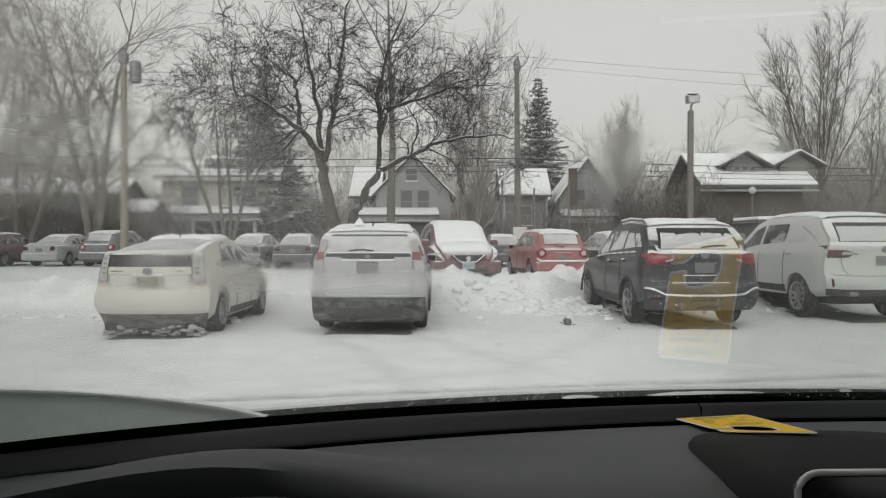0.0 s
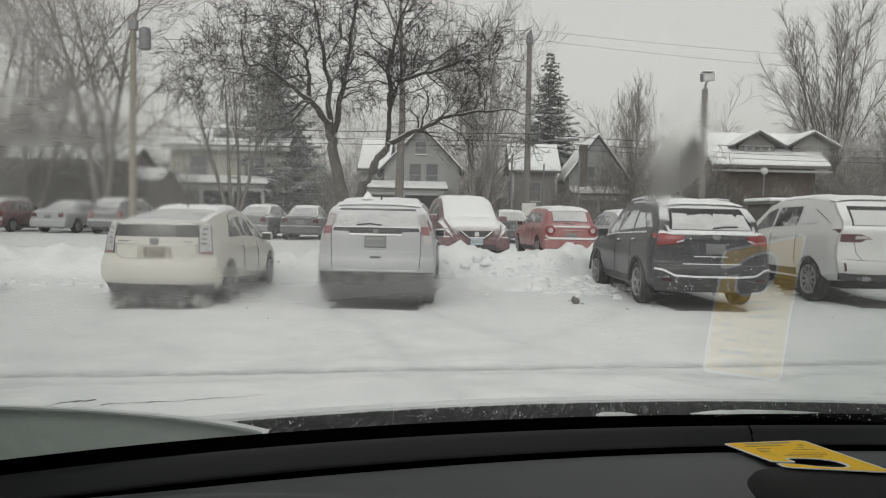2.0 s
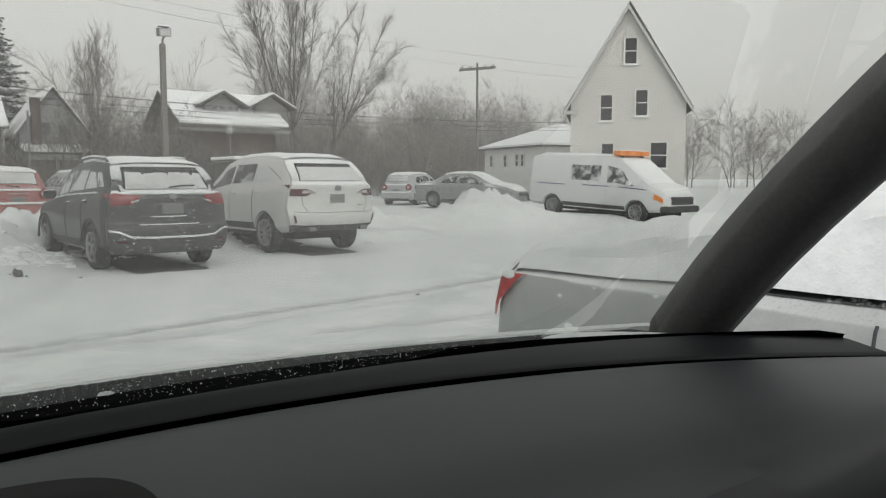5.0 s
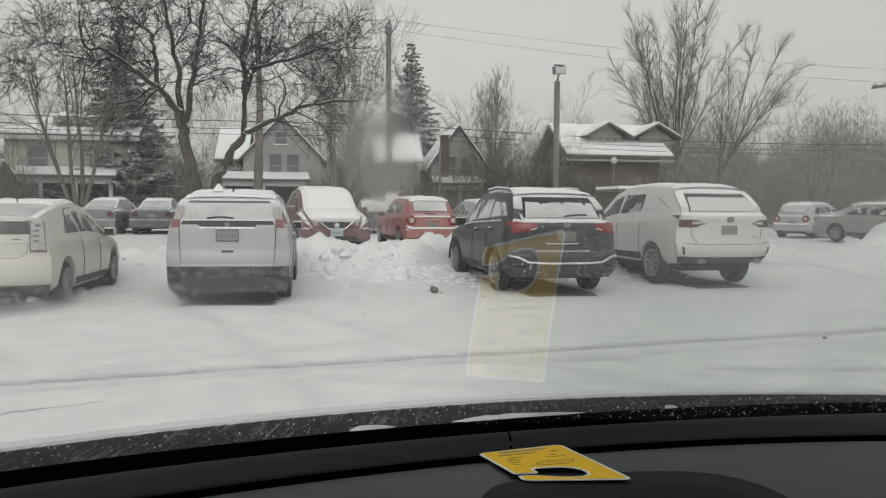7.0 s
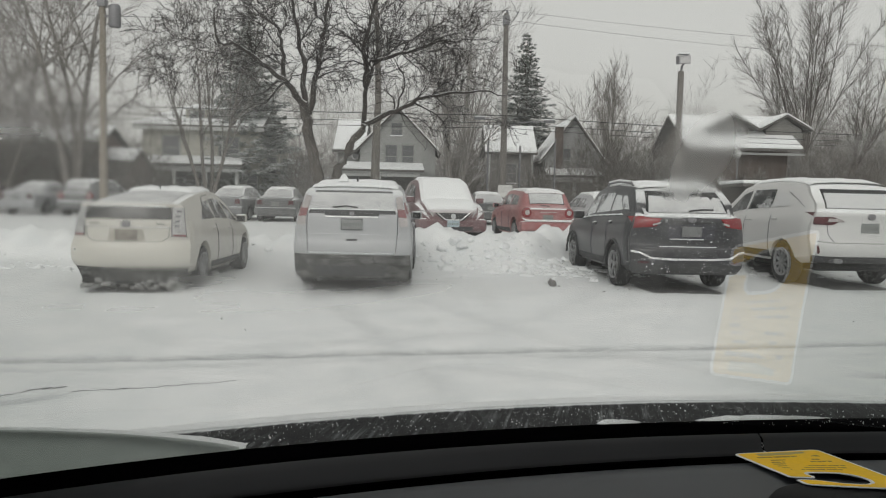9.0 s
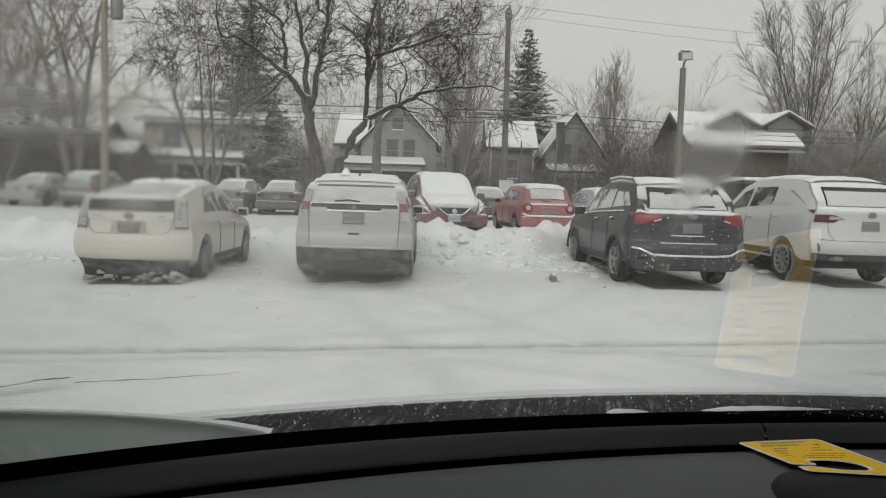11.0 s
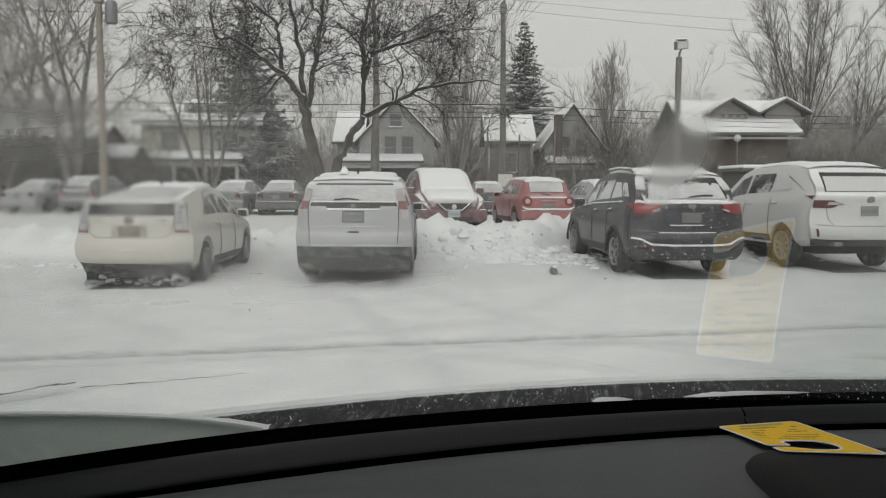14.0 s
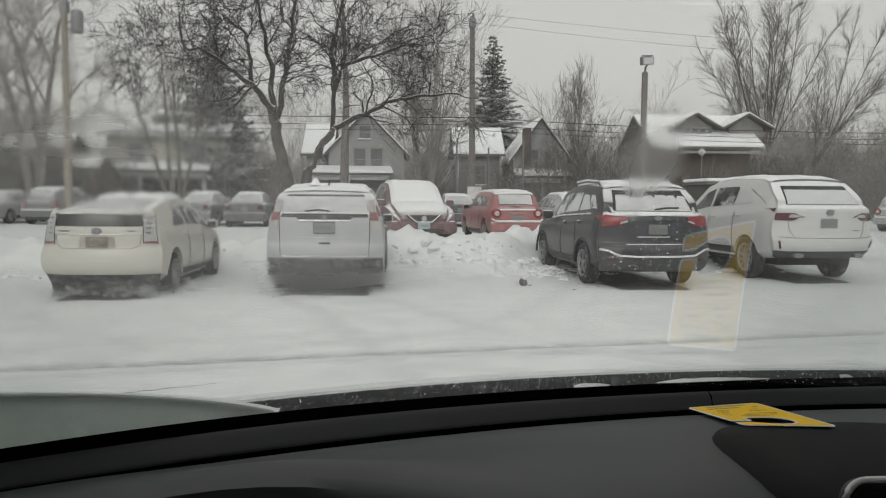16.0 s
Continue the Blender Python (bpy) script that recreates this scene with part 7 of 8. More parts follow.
def wire(a, b, sag, r=0.02):
    w = thing("overhead_wire", pose(0, 0, 0), "thin dark overhead wire between the poles", "wire", "overhead wires")
    a, b = Vector(a), Vector(b)
    part("strand", tubes([[(a.lerp(b, i / 24) - Vector((0, 0, sag * 4 * (i / 24) * (1 - i / 24))), r) for i in range(25)]], 4), CABLE, w)


for z, r in ((5.35, 0.017), (5.0, 0.013), (4.75, 0.011)):
    wire((-60, 39, z + 0.4), (-28, 37, z + 0.2), 0.4, r)
    wire((-28, 37, z + 0.2), (3.42, 37.8, z), 0.15, r)
    wire((3.42, 37.8, z), (45, 44, z + 0.5), 0.5, r)
wire((3.42, 38, 10.3), (52, 41, 9.9), 0.9, 0.006)
wire((3.42, 38, 9.85), (52, 41, 9.0), 0.9, 0.006)
wire((3.42, 38, 10.3), (-28, 37, 10.0), 0.7, 0.012)

# far snow-roofed vehicle built as a plain shed, and the lone ball of ice on the lane
shed = thing("shed", pose(13.2, 31, 0), "low dark block with a snow-covered flat roof, in place of a vehicle", "shed")
part("wall", box(-0.9, 0, 0, 0.9, 2.4, 2.1, 0.02), plain("dark_block_side", (0.09, 0.085, 0.08), 0.8), shed)
part("roof", box(-1.05, -0.2, 2.1, 1.05, 2.6, 2.22, 0.02), SHINGLE, shed)
part("roof_snow", box(-1.02, -0.17, 2.225, 1.02, 2.57, 2.36, 0.04), SNOW, shed)

lump = thing("ice_lump", pose(2.17, 13.59, 0), "small dark lump of dirty ice on the snow", "ice")
bm = bmesh.new()
bmesh.ops.create_icosphere(bm, subdivisions=3, radius=0.07)
for v in bm.verts:
    v.co = v.co * (1 + 0.35 * noise.noise(v.co * 14))
    v.co.z = v.co.z * 1.1 + 0.06
part("core", bm, plain("dirty_ice", (0.13, 0.125, 0.12), 0.6, grain=50, vary=0.5), lump)
bm = bmesh.new()
bmesh.ops.create_icosphere(bm, subdivisions=2, radius=0.045, matrix=Matrix.Translation((0.01, 0, 0.12)) @ Matrix.Diagonal((1, 1, 0.5, 1)))
part("snow_cap", bm, FLUFF, lump)
rr = random.Random(77)
cracks = []
for points in ([(-3.3, 5.5), (-2.9, 5.91), (-2.76, 6.1), (-2.55, 6.2)], [(-2.46, 6.07), (-2.02, 6.22), (-1.6, 6.41), (-1.37, 6.55)]):
    crack = []
    for (xa, ya), (xb, yb) in zip(points, points[1:]):
        for i in range(16):
            t = i / 16
            x, y = lerp(xa, xb, t) + 0.02 * noise.noise((xa + t * 5, 0, 3)), lerp(ya, yb, t) + 0.03 * noise.noise((xa + t * 7, 0, 0))
            z = 0.013 * fbm(x * 0.5, y * 0.5) + 0.006 * fbm(x * 2.3, y * 2.3, 7)
            crack.append((Vector((x, y, z + 0.001)), 0.001 + 0.010 * abs(noise.noise((x * 11, 3, 0)))))
    cracks.append(crack)
tagged(part("snow_crack", tubes(cracks, 6), plain("wet_crack", (0.10, 0.10, 0.10), 0.7)), "thin dark cracks in the trodden snow", "snow", kind="stuff")
debris = thing("dirt_bits", pose(0, 0, 0), "scattered dark bits of frozen dirt on the snow", "dirt", kind="stuff")
bm = bmesh.new()
for k in range(46):
    x, y = (rr.gauss(3.0, 0.9), rr.gauss(14.2, 0.8)) if k < 14 else (rr.gauss(2.2, 0.8), rr.gauss(16.2, 0.5)) if k < 38 else (rr.uniform(-6, 8), rr.uniform(6.5, 13))
    s = rr.uniform(0.006, 0.022)
    bmesh.ops.create_icosphere(bm, subdivisions=1, radius=s, matrix=Matrix.Translation((x, y, 0.01 + (bank_height(x, y) if y > 11 else 0))) @ Matrix.Diagonal((1.4, 1, 0.5, 1)))
part("bits", bm, plain("frozen_dirt", (0.09, 0.08, 0.07), 0.9), debris)


small_hatch(pose(20.3, 31.5, RISE, 0, 0, -60), WHITE_SILVER, "pale hatchback half buried in snow beyond the ridge", seed=29)


# ---- the car that carries the camera ----
MID = 0.72


def base_y(x):
    """Where the windscreen meets the dashboard."""
    return 1.325 - 0.25 * (x - MID) ** 2


def groove_y(x):
    """The gap across the dashboard's top."""
    u = x - 0.5
    return 1.2328 + 0.1368 * u - 0.2589 * u ** 2 - 0.018 * u ** 3 - 0.038 * u ** 4


def seal_near(x):
    """The side of the black seal towards the driver."""
    u = x - 0.5
    return 1.2652 + 0.1317 * u - 0.1864 * u ** 2 + 0.03 * u ** 3 - 0.088 * u ** 4


def seal_far(x):
    u = x - 0.5
    return 1.3043 + 0.1387 * u - 0.178 * u ** 2 - 0.12 * u ** 4


def cowl_far(x):
    """Where the bonnet's snow begins."""
    u = x - 0.5
    return 1.4863 + 0.118 * u - 0.264 * u ** 2 + 0.02 * u ** 4


def screen_point(x, up, out=0.0):
    """A point on the windscreen: up metres along the glass from its lower edge, out metres to the outside."""
    c, s = math.cos(radians(41.8)), math.sin(radians(41.8))
    h, u = up * s, x - 0.45
    side = base_y(x) - up * c
    middle = 1.2845 + 0.01 * u - 0.02 * u * u - 0.739 * h - 0.567 * h * h - 0.11 * u * h
    t = min(1, max(0, x / 0.32))
    t = t * t * (3 - 2 * t)
    return Vector((x, lerp(side, middle, t) + out * s, 1.245 + h + out * c))


def windscreen_materials():
    wet = Nodes("wet_windscreen_outside")
    s = wet.t.nodes.new("ShaderNodeSeparateXYZ")
    wet.t.links.new(wet.co, s.inputs[0])
    x, z = s.outputs["X"], s.outputs["Z"]

    def spot(cx, cz, rx, rz):
        a = wet.maths("DIVIDE", wet.maths("SUBTRACT", x, cx), rx)
        b = wet.maths("DIVIDE", wet.maths("SUBTRACT", z, cz), rz)
        d = wet.maths("ADD", wet.maths("MULTIPLY", a, a), wet.maths("MULTIPLY", b, b))
        return wet.ramp(d, 0.0, 1.0, 1.0, 0.0)

    smear = wet.noise(9, 4, 0.55, (0.35, 0.35, 3.0))
    cloud = wet.noise(7, 3, 0.5)
    streak = wet.noise(40, 3, 0.6, (1, 0.3, 0.3))
    left = wet.maths("MULTIPLY", spot(-0.20, 1.52, 0.28, 0.15), wet.ramp(smear, 0.3, 0.65, 0.5, 1.0))
    blob = wet.maths("MULTIPLY", spot(0.343, 1.538, 0.042, 0.055), 0.85)
    tail = wet.maths("MULTIPLY", spot(0.35, 1.45, 0.042, 0.12), wet.ramp(streak, 0.35, 0.65))
    low = wet.maths("MULTIPLY", spot(0.02, 1.425, 0.3, 0.035), wet.ramp(smear, 0.35, 0.6))
    right = wet.maths("MULTIPLY", spot(0.62, 1.50, 0.2, 0.05), wet.ramp(smear, 0.4, 0.7))
    mask = wet.maths("ADD", wet.maths("MAXIMUM", left, wet.maths("MAXIMUM", blob, low)), wet.maths("MAXIMUM", wet.maths("MULTIPLY", tail, 0.6), wet.maths("MULTIPLY", right, 0.5)), True)
    streaky = wet.noise(26, 4, 0.65, (1, 1, 1.6))
    far = wet.maths("MAXIMUM", wet.maths("MULTIPLY", spot(0.83, 1.525, 0.14, 0.055), wet.ramp(streaky, 0.38, 0.6)), wet.maths("MULTIPLY", spot(0.46, 1.548, 0.07, 0.03), wet.ramp(streaky, 0.42, 0.58)))
    clean = wet.ramp(wet.maths("MULTIPLY", spot(-0.145, 1.452, 0.10, 0.04), 1.4), 0.0, 1.0, 1.0, 0.12)
    mask = wet.maths("MULTIPLY", wet.maths("ADD", mask, wet.maths("MULTIPLY", far, 0.7), True), clean)
    rough = wet.maths("MULTIPLY", mask, 0.33)
    veil = wet.maths("MULTIPLY", spot(-0.12, 1.47, 0.30, 0.15), wet.ramp(cloud, 0.2, 0.7, 0.5, 1.0))
    haze = wet.maths("ADD", wet.maths("ADD", 0.026, wet.maths("MULTIPLY", wet.ramp(cloud, 0.3, 0.7), 0.035)), wet.maths("MAXIMUM", wet.maths("MULTIPLY", mask, 0.15), wet.maths("MAXIMUM", wet.maths("MULTIPLY", wet.maths("MULTIPLY", veil, clean), 0.14), wet.maths("MULTIPLY", spot(0.85, 1.48, 0.42, 0.13), 0.12))))
    dx, dz = wet.maths("ADD", x, 0.08), wet.maths("SUBTRACT", z, 1.20)
    reach = wet.maths("SQRT", wet.maths("ADD", wet.maths("MULTIPLY", dx, dx), wet.maths("MULTIPLY", dz, dz)))
    arcs = wet.node("ShaderNodeCombineXYZ", X=reach, Y=wet.maths("MULTIPLY", wet.maths("ARCTAN2", dz, dx), 0.03))
    sweep = wet.maths("MULTIPLY", wet.ramp(wet.noise(120, 3, 0.6, (1, 1, 1), arcs.outputs[0]), 0.5, 0.75), spot(0.10, 1.37, 0.20, 0.10))
    haze = wet.maths("ADD", haze, wet.maths("MULTIPLY", sweep, 0.05))
    haze = wet.maths("MULTIPLY", haze, wet.ramp(z, 1.26, 1.34, 0.06, 1.0))
    # Vignette painted into the glass: tint darkens to the sides, most low down.
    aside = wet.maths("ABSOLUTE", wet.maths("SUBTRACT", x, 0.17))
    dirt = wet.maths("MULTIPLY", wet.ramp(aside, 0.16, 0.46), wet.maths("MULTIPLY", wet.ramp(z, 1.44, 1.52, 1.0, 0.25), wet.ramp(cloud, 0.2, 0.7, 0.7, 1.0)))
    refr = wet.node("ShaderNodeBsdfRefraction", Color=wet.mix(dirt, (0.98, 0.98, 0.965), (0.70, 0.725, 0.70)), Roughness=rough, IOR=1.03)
    film = wet.node("ShaderNodeBsdfTranslucent", Color=(0.88, 0.875, 0.85))
    m = wet.node("ShaderNodeMixShader", Fac=haze)
    wet.t.links.new(refr.outputs[0], m.inputs[1])
    wet.t.links.new(film.outputs[0], m.inputs[2])
    wet.done(m.outputs[0])
    dry = Nodes("windscreen_inside")
    refr = dry.node("ShaderNodeBsdfRefraction", Color=(0.985, 0.985, 0.975), Roughness=0.0, IOR=1.03)
    gloss = dry.node("ShaderNodeBsdfGlossy", Color=(1, 1, 1), Roughness=0.02)
    f = dry.node("ShaderNodeFresnel", IOR=2.2)
    m = dry.node("ShaderNodeMixShader", Fac=f.outputs[0])
    dry.t.links.new(refr.outputs[0], m.inputs[1])
    dry.t.links.new(gloss.outputs[0], m.inputs[2])
    dry.done(m.outputs[0])
    return dry.mat, wet.mat


X0, X1 = -0.36, 1.52
TALL = 0.72


def side_limits(up):
    t = up / TALL
    return X0 + 0.10 * t, X1 - 0.10 * t


def build_windscreen(car):
    nx, nz, thick = 60, 24, 0.005
    verts, faces = [], []
    for layer in (0, 1):
        for j in range(nz + 1):
            up = -0.03 + (TALL + 0.03) * j / nz
            a, b = side_limits(up)
            for i in range(nx + 1):
                verts.append(screen_point(lerp(a, b, i / nx), up, layer * thick))
    n = nx + 1
    k = n * (nz + 1)
    inner = [(j * n + i, (j + 1) * n + i, (j + 1) * n + i + 1, j * n + i + 1) for j in range(nz) for i in range(nx)]
    outer = [tuple(k + q for q in f[::-1]) for f in inner]
    rim = []
    loop = [i for i in range(n)] + [j * n + nx for j in range(1, nz + 1)] + [nz * n + i for i in range(nx - 1, -1, -1)] + [j * n for j in range(nz - 1, 0, -1)]
    for a, b in zip(loop, loop[1:] + loop[:1]):
        rim.append((a, b, b + k, a + k))
    me = mesh_from("windscreen", verts, inner + outer + rim)
    bm = bmesh.new()
    bm.from_mesh(me)
    bmesh.ops.recalc_face_normals(bm, faces=bm.faces)
    bm.to_mesh(me)
    bm.free()
    me.shade_smooth()
    me.set_sharp_from_angle(angle=radians(30))
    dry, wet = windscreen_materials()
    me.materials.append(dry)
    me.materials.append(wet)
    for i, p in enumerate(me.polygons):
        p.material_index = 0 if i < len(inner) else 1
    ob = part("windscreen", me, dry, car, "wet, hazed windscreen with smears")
    ob.visible_shadow = False
    return ob


def curve_strip(x0, x1, n, rows):
    """A surface over x whose rows are functions x -> (y, z)."""
    verts, faces = [], []
    for row in rows:
        for i in range(n + 1):
            x = lerp(x0, x1, i / n)
            y, z = row(x)
            verts.append((x, y, z))
    w = n + 1
    for j in range(len(rows) - 1):
        for i in range(n):
            faces.append((j * w + i, j * w + i + 1, (j + 1) * w + i + 1, (j + 1) * w + i))
    me = mesh_from("strip", verts, faces, 50)
    bm = bmesh.new()
    bm.from_mesh(me)
    bpy.data.meshes.remove(me)
    bmesh.ops.recalc_face_normals(bm, faces=bm.faces)
    for f in bm.faces:
        f.smooth = True
    return bm


def dash_z(x, y):
    """Height of the dashboard's top: it falls gently towards the windscreen and swells a little before the driver."""
    g = groove_y(x)
    t = min(1, max(0, (g - y) / 0.35))
    z = 1.238 + 0.015 * math.sin(min(1, t * 1.15) * math.pi * 0.62)
    rise = min(1, max(0, (1.05 - y) / 0.18))
    z += 0.042 * math.exp(-((x - 0.03) / 0.19) ** 2) * rise * rise * (3 - 2 * rise)
    return z - 0.05 * max(0, t - 0.75) ** 2 * 4




def moulded(name, colour, rough, gloss):
    """Soft-touch plastic: an even tone with a fine pebbled grain and faint dust."""
    n = Nodes(name)
    fine, dust = n.noise(900, 3), n.noise(5, 5, 0.6)
    col = n.mix(n.ramp(dust, 0.35, 0.75), colour, tuple(c * 1.18 for c in colour))
    return n.done(n.principled(col, rough, 0, n.bump(fine, 0.15, 0.0003), Specular_IOR_Level=gloss))


DASH = moulded("dash_plastic", (0.0225, 0.025, 0.0295), 0.5, 0.42)
SHELF = moulded("dash_shelf_plastic", (0.0100, 0.0110, 0.0136), 0.5, 0.32)
BLACK = plain("black_rubber", (0.0015, 0.0015, 0.0018), 1.0, grain=100, Specular_IOR_Level=0.0)
LINER = plain("headliner", (0.10, 0.10, 0.10), 0.95, grain=120)


def weave_material():
    n = Nodes("speaker_grille")
    w = n.t.nodes.new("ShaderNodeTexWave")
    w.inputs["Scale"].default_value = 260
    n.t.links.new(n.co, w.inputs["Vector"])
    w2 = n.t.nodes.new("ShaderNodeTexVoronoi")
    w2.inputs["Scale"].default_value = 700
    n.t.links.new(n.co, w2.inputs["Vector"])
    h = n.maths("ADD", n.maths("MULTIPLY", w.outputs["Fac"], 0.15), w2.outputs["Distance"])
    col = n.mix(n.ramp(h, 0.1, 0.8), (0.006, 0.006, 0.007), (0.011, 0.011, 0.012))
    return n.done(n.principled(col, 0.7, 0, n.bump(h, 0.2, 0.0004), Specular_IOR_Level=0.12))


def frit_material():
    """The black glazed border of the glass, wet, streaked and dotted out along its upper edge."""
    n = Nodes("glazed_border")
    at = n.t.nodes.new("ShaderNodeAttribute")
    at.attribute_name = "rise"
    rise = at.outputs["Fac"]
    s = n.t.nodes.new("ShaderNodeSeparateXYZ")
    n.t.links.new(n.co, s.inputs[0])
    slant = n.node("ShaderNodeCombineXYZ", X=n.maths("SUBTRACT", s.outputs["X"], n.maths("MULTIPLY", s.outputs["Y"], 0.2)), Y=s.outputs["Y"])
    streak = n.noise(150, 3, 0.6, (1, 0.05, 1), slant.outputs[0])
    broad = n.noise(14, 4, 0.6)
    grit = n.noise(420, 3, 0.7)
    wet = n.maths("MULTIPLY", n.ramp(streak, 0.48, 0.74), n.ramp(broad, 0.35, 0.68))
    col = n.mix(wet, (0.007, 0.008, 0.009), (0.22, 0.235, 0.24))
    col = n.mix(n.ramp(grit, 0.665, 0.74), col, (0.48, 0.49, 0.50))
    dust = n.ramp(n.maths("ADD", rise, n.maths("MULTIPLY", n.maths("SUBTRACT", streak, 0.5), 0.12)), 0.93, 1.0)
    col = n.mix(dust, col, (0.82, 0.84, 0.85))
    return n.done(n.principled(col, 0.6, 0, n.bump(grit, 0.3, 0.002), Specular_IOR_Level=0.15))


def backlit_snow():
    n = Nodes("snow_on_glass")
    a = n.noise(30, 5)
    d = n.node("ShaderNodeBsdfDiffuse", Color=(0.84, 0.86, 0.86))
    t = n.node("ShaderNodeBsdfTranslucent", Color=n.mix(n.ramp(a, 0.3, 0.7), (0.34, 0.375, 0.355), (0.40, 0.435, 0.415)))
    m = n.node("ShaderNodeMixShader", Fac=0.75)
    n.t.links.new(d.outputs[0], m.inputs[1])
    n.t.links.new(t.outputs[0], m.inputs[2])
    return n.done(m.outputs[0])


def build_cabin():
    car = thing("car_interior", pose(0, 0, 0), "dark car interior with dashboard and wet windscreen", "car interior")
    build_windscreen(car)
    top = [lambda x, k=k: (lerp(groove_y(x) - 0.007, 0.84, k / 14), dash_z(x, lerp(groove_y(x) - 0.007, 0.84, k / 14)) - (0.005 if k == 0 else 0)) for k in range(15)]
    front = [lambda x: (0.825, dash_z(x, 0.84) - 0.02), lambda x: (0.82, 1.1), lambda x: (0.84, 0.75)]
    part("dashboard_top", curve_strip(X0 - 0.1, X1 + 0.1, 70, [lambda x: (groove_y(x) - 0.008, 1.18)] + top + front), DASH, car)
    part("groove", curve_strip(X0 - 0.1, X1 + 0.1, 70, [lambda x: (groove_y(x) + 0.0095, 1.2355), lambda x: (groove_y(x) + 0.0075, 1.234), lambda x: (groove_y(x) + 0.007, 1.20), lambda x: (groove_y(x) - 0.012, 1.198), lambda x: (groove_y(x) - 0.014, 1.215)]), BLACK, car, "black gap across the dashboard")
    for a, b in ((X0 - 0.1, 0.4935), (0.4955, X1 + 0.1)):
        part("dashboard_shelf", curve_strip(a, b, 40, [lambda x: (groove_y(x) + 0.008, 1.19), lambda x: (groove_y(x) + 0.0085, 1.230), lambda x: (groove_y(x) + 0.0098, 1.2360), lambda x: (groove_y(x) + 0.0115, 1.2385), lambda x: (groove_y(x) + 0.016, 1.2405), lambda x: (lerp(groove_y(x), seal_near(x), 0.6), 1.249), lambda x: (seal_near(x) - 0.004, 1.2525), lambda x: (seal_near(x) + 0.002, 1.24)]), SHELF, car)
    part("glass_seal", curve_strip(X0 - 0.1, X1 + 0.1, 70, [lambda x: (seal_near(x) - 0.004, 1.242), lambda x: (seal_near(x) - 0.001, 1.2525), lambda x: (seal_near(x) + 0.002, 1.2545), lambda x: (seal_far(x) - 0.004, 1.2555), lambda x: (seal_far(x), 1.2545), lambda x: (seal_far(x) + 0.01, 1.215)]), BLACK, car, "black rubber along the glass")
    # black panel below the glass, outside
    n, rows = 90, 8
    verts, faces, rise = [], [], []
    for j in range(rows + 1):
        for i in range(n + 1):
            x = lerp(X0, X1, i / n)
            t = j / rows
            verts.append((x, lerp(seal_far(x) + 0.004, cowl_far(x), t), 1.226 + 0.004 * math.sin(t * 3)))
            rise.append(t)
    for j in range(rows):
        for i in range(n):
            faces.append((j * (n + 1) + i, j * (n + 1) + i + 1, (j + 1) * (n + 1) + i + 1, (j + 1) * (n + 1) + i))
    me = mesh_from("wiper_panel", verts, faces)
    me.attributes.new("rise", "FLOAT", "POINT").data.foreach_set("value", np.array(rise, dtype=np.float32))
    part("wiper_panel", me, frit_material(), car, "black panel below the glass, wet and streaked")
    # speaker grille let into the top, rounded towards the glass
    cx, cy = 0.553, 0.99
    ring = []
    for k in range(64):
        a = 2 * math.pi * k / 64
        c, s = math.cos(a), math.sin(a)
        e = 0.62
        ring.append((cx + (0.127 * c ** 0.8 if c > 0 else -0.140 * abs(c) ** 0.42) * (1 if s > 0 else 1 - 0.15 * s * s) + 0.012 * s, cy + 0.138 * math.copysign(abs(s) ** (e if c > 0 else 0.5), s)))
    bm = bmesh.new()
    mid = bm.verts.new((cx, cy, dash_z(cx, cy) + 0.006))
    loops = []
    for f, dz in ((0.33, 0.0055), (0.66, 0.005), (0.96, 0.0045), (1.0, -0.004)):
        loops.append([bm.verts.new((lerp(cx, x, f), lerp(cy, y, f), dash_z(lerp(cx, x, f), lerp(cy, y, f)) + dz)) for x, y in ring])
    for k in range(64):
        bm.faces.new((mid, loops[0][k], loops[0][(k + 1) % 64]))
        for a, b in zip(loops, loops[1:]):
            bm.faces.new((a[k], b[k], b[(k + 1) % 64], a[(k + 1) % 64]))
    for f in bm.faces:
        f.smooth = True
    part("speaker_grille", bm, weave_material(), car, "round-edged dark woven speaker grille")
    # hood over the dials
    def hood(dy, dz):
        return lambda x: (0.745 + dy - 0.25 * (x - 0.07) ** 2, 1.303 + dz - 1.5 * (x - 0.07) ** 2)
    part("dial_hood", curve_strip(-0.11, 0.25, 24, [hood(0.03, -0.02), hood(0.018, -0.004), hood(0, 0), hood(-0.05, -0.006), hood(-0.1, -0.02), hood(-0.11, -0.06)]), SHELF, car, "curved hood over the dials")
    # middle display standing on the dashboard
    def rounded(w, h, r, y):
        pts = []
        for cx, cz, a0 in ((w - r, h - r, 0), (-w + r, h - r, 90), (-w + r, -h + r, 180), (w - r, -h + r, 270)):
            pts += [(cx + r * math.cos(radians(a0 + 90 * k / 6)), y, cz + r * math.sin(radians(a0 + 90 * k / 6))) for k in range(7)]
        return pts
    screen = part("display", slab(rounded(0.1575, 0.0975, 0.016, -0.004), (0, 0.012, 0)), CLADDING, car, "free-standing display with a thin silver edge")
    screen.matrix_basis = pose(0.605, 0.855, 1.188, -8, -1.5, -3)
    part("display_glass", slab(rounded(0.1555, 0.0955, 0.015, -0.0065), (0, 0.003, 0)), plain("display_black", (0.006, 0.006, 0.007), 0.12, relief=0.0), screen)
    rim = [(Vector(p), 0.0026) for p in rounded(0.1585, 0.0985, 0.017, -0.004)]
    part("display_edge", tubes([rim + rim[:1]], 8), plain("silver_edge", (0.72, 0.72, 0.72), 0.4, 0.3, relief=0.0), screen, "thin silver edge")
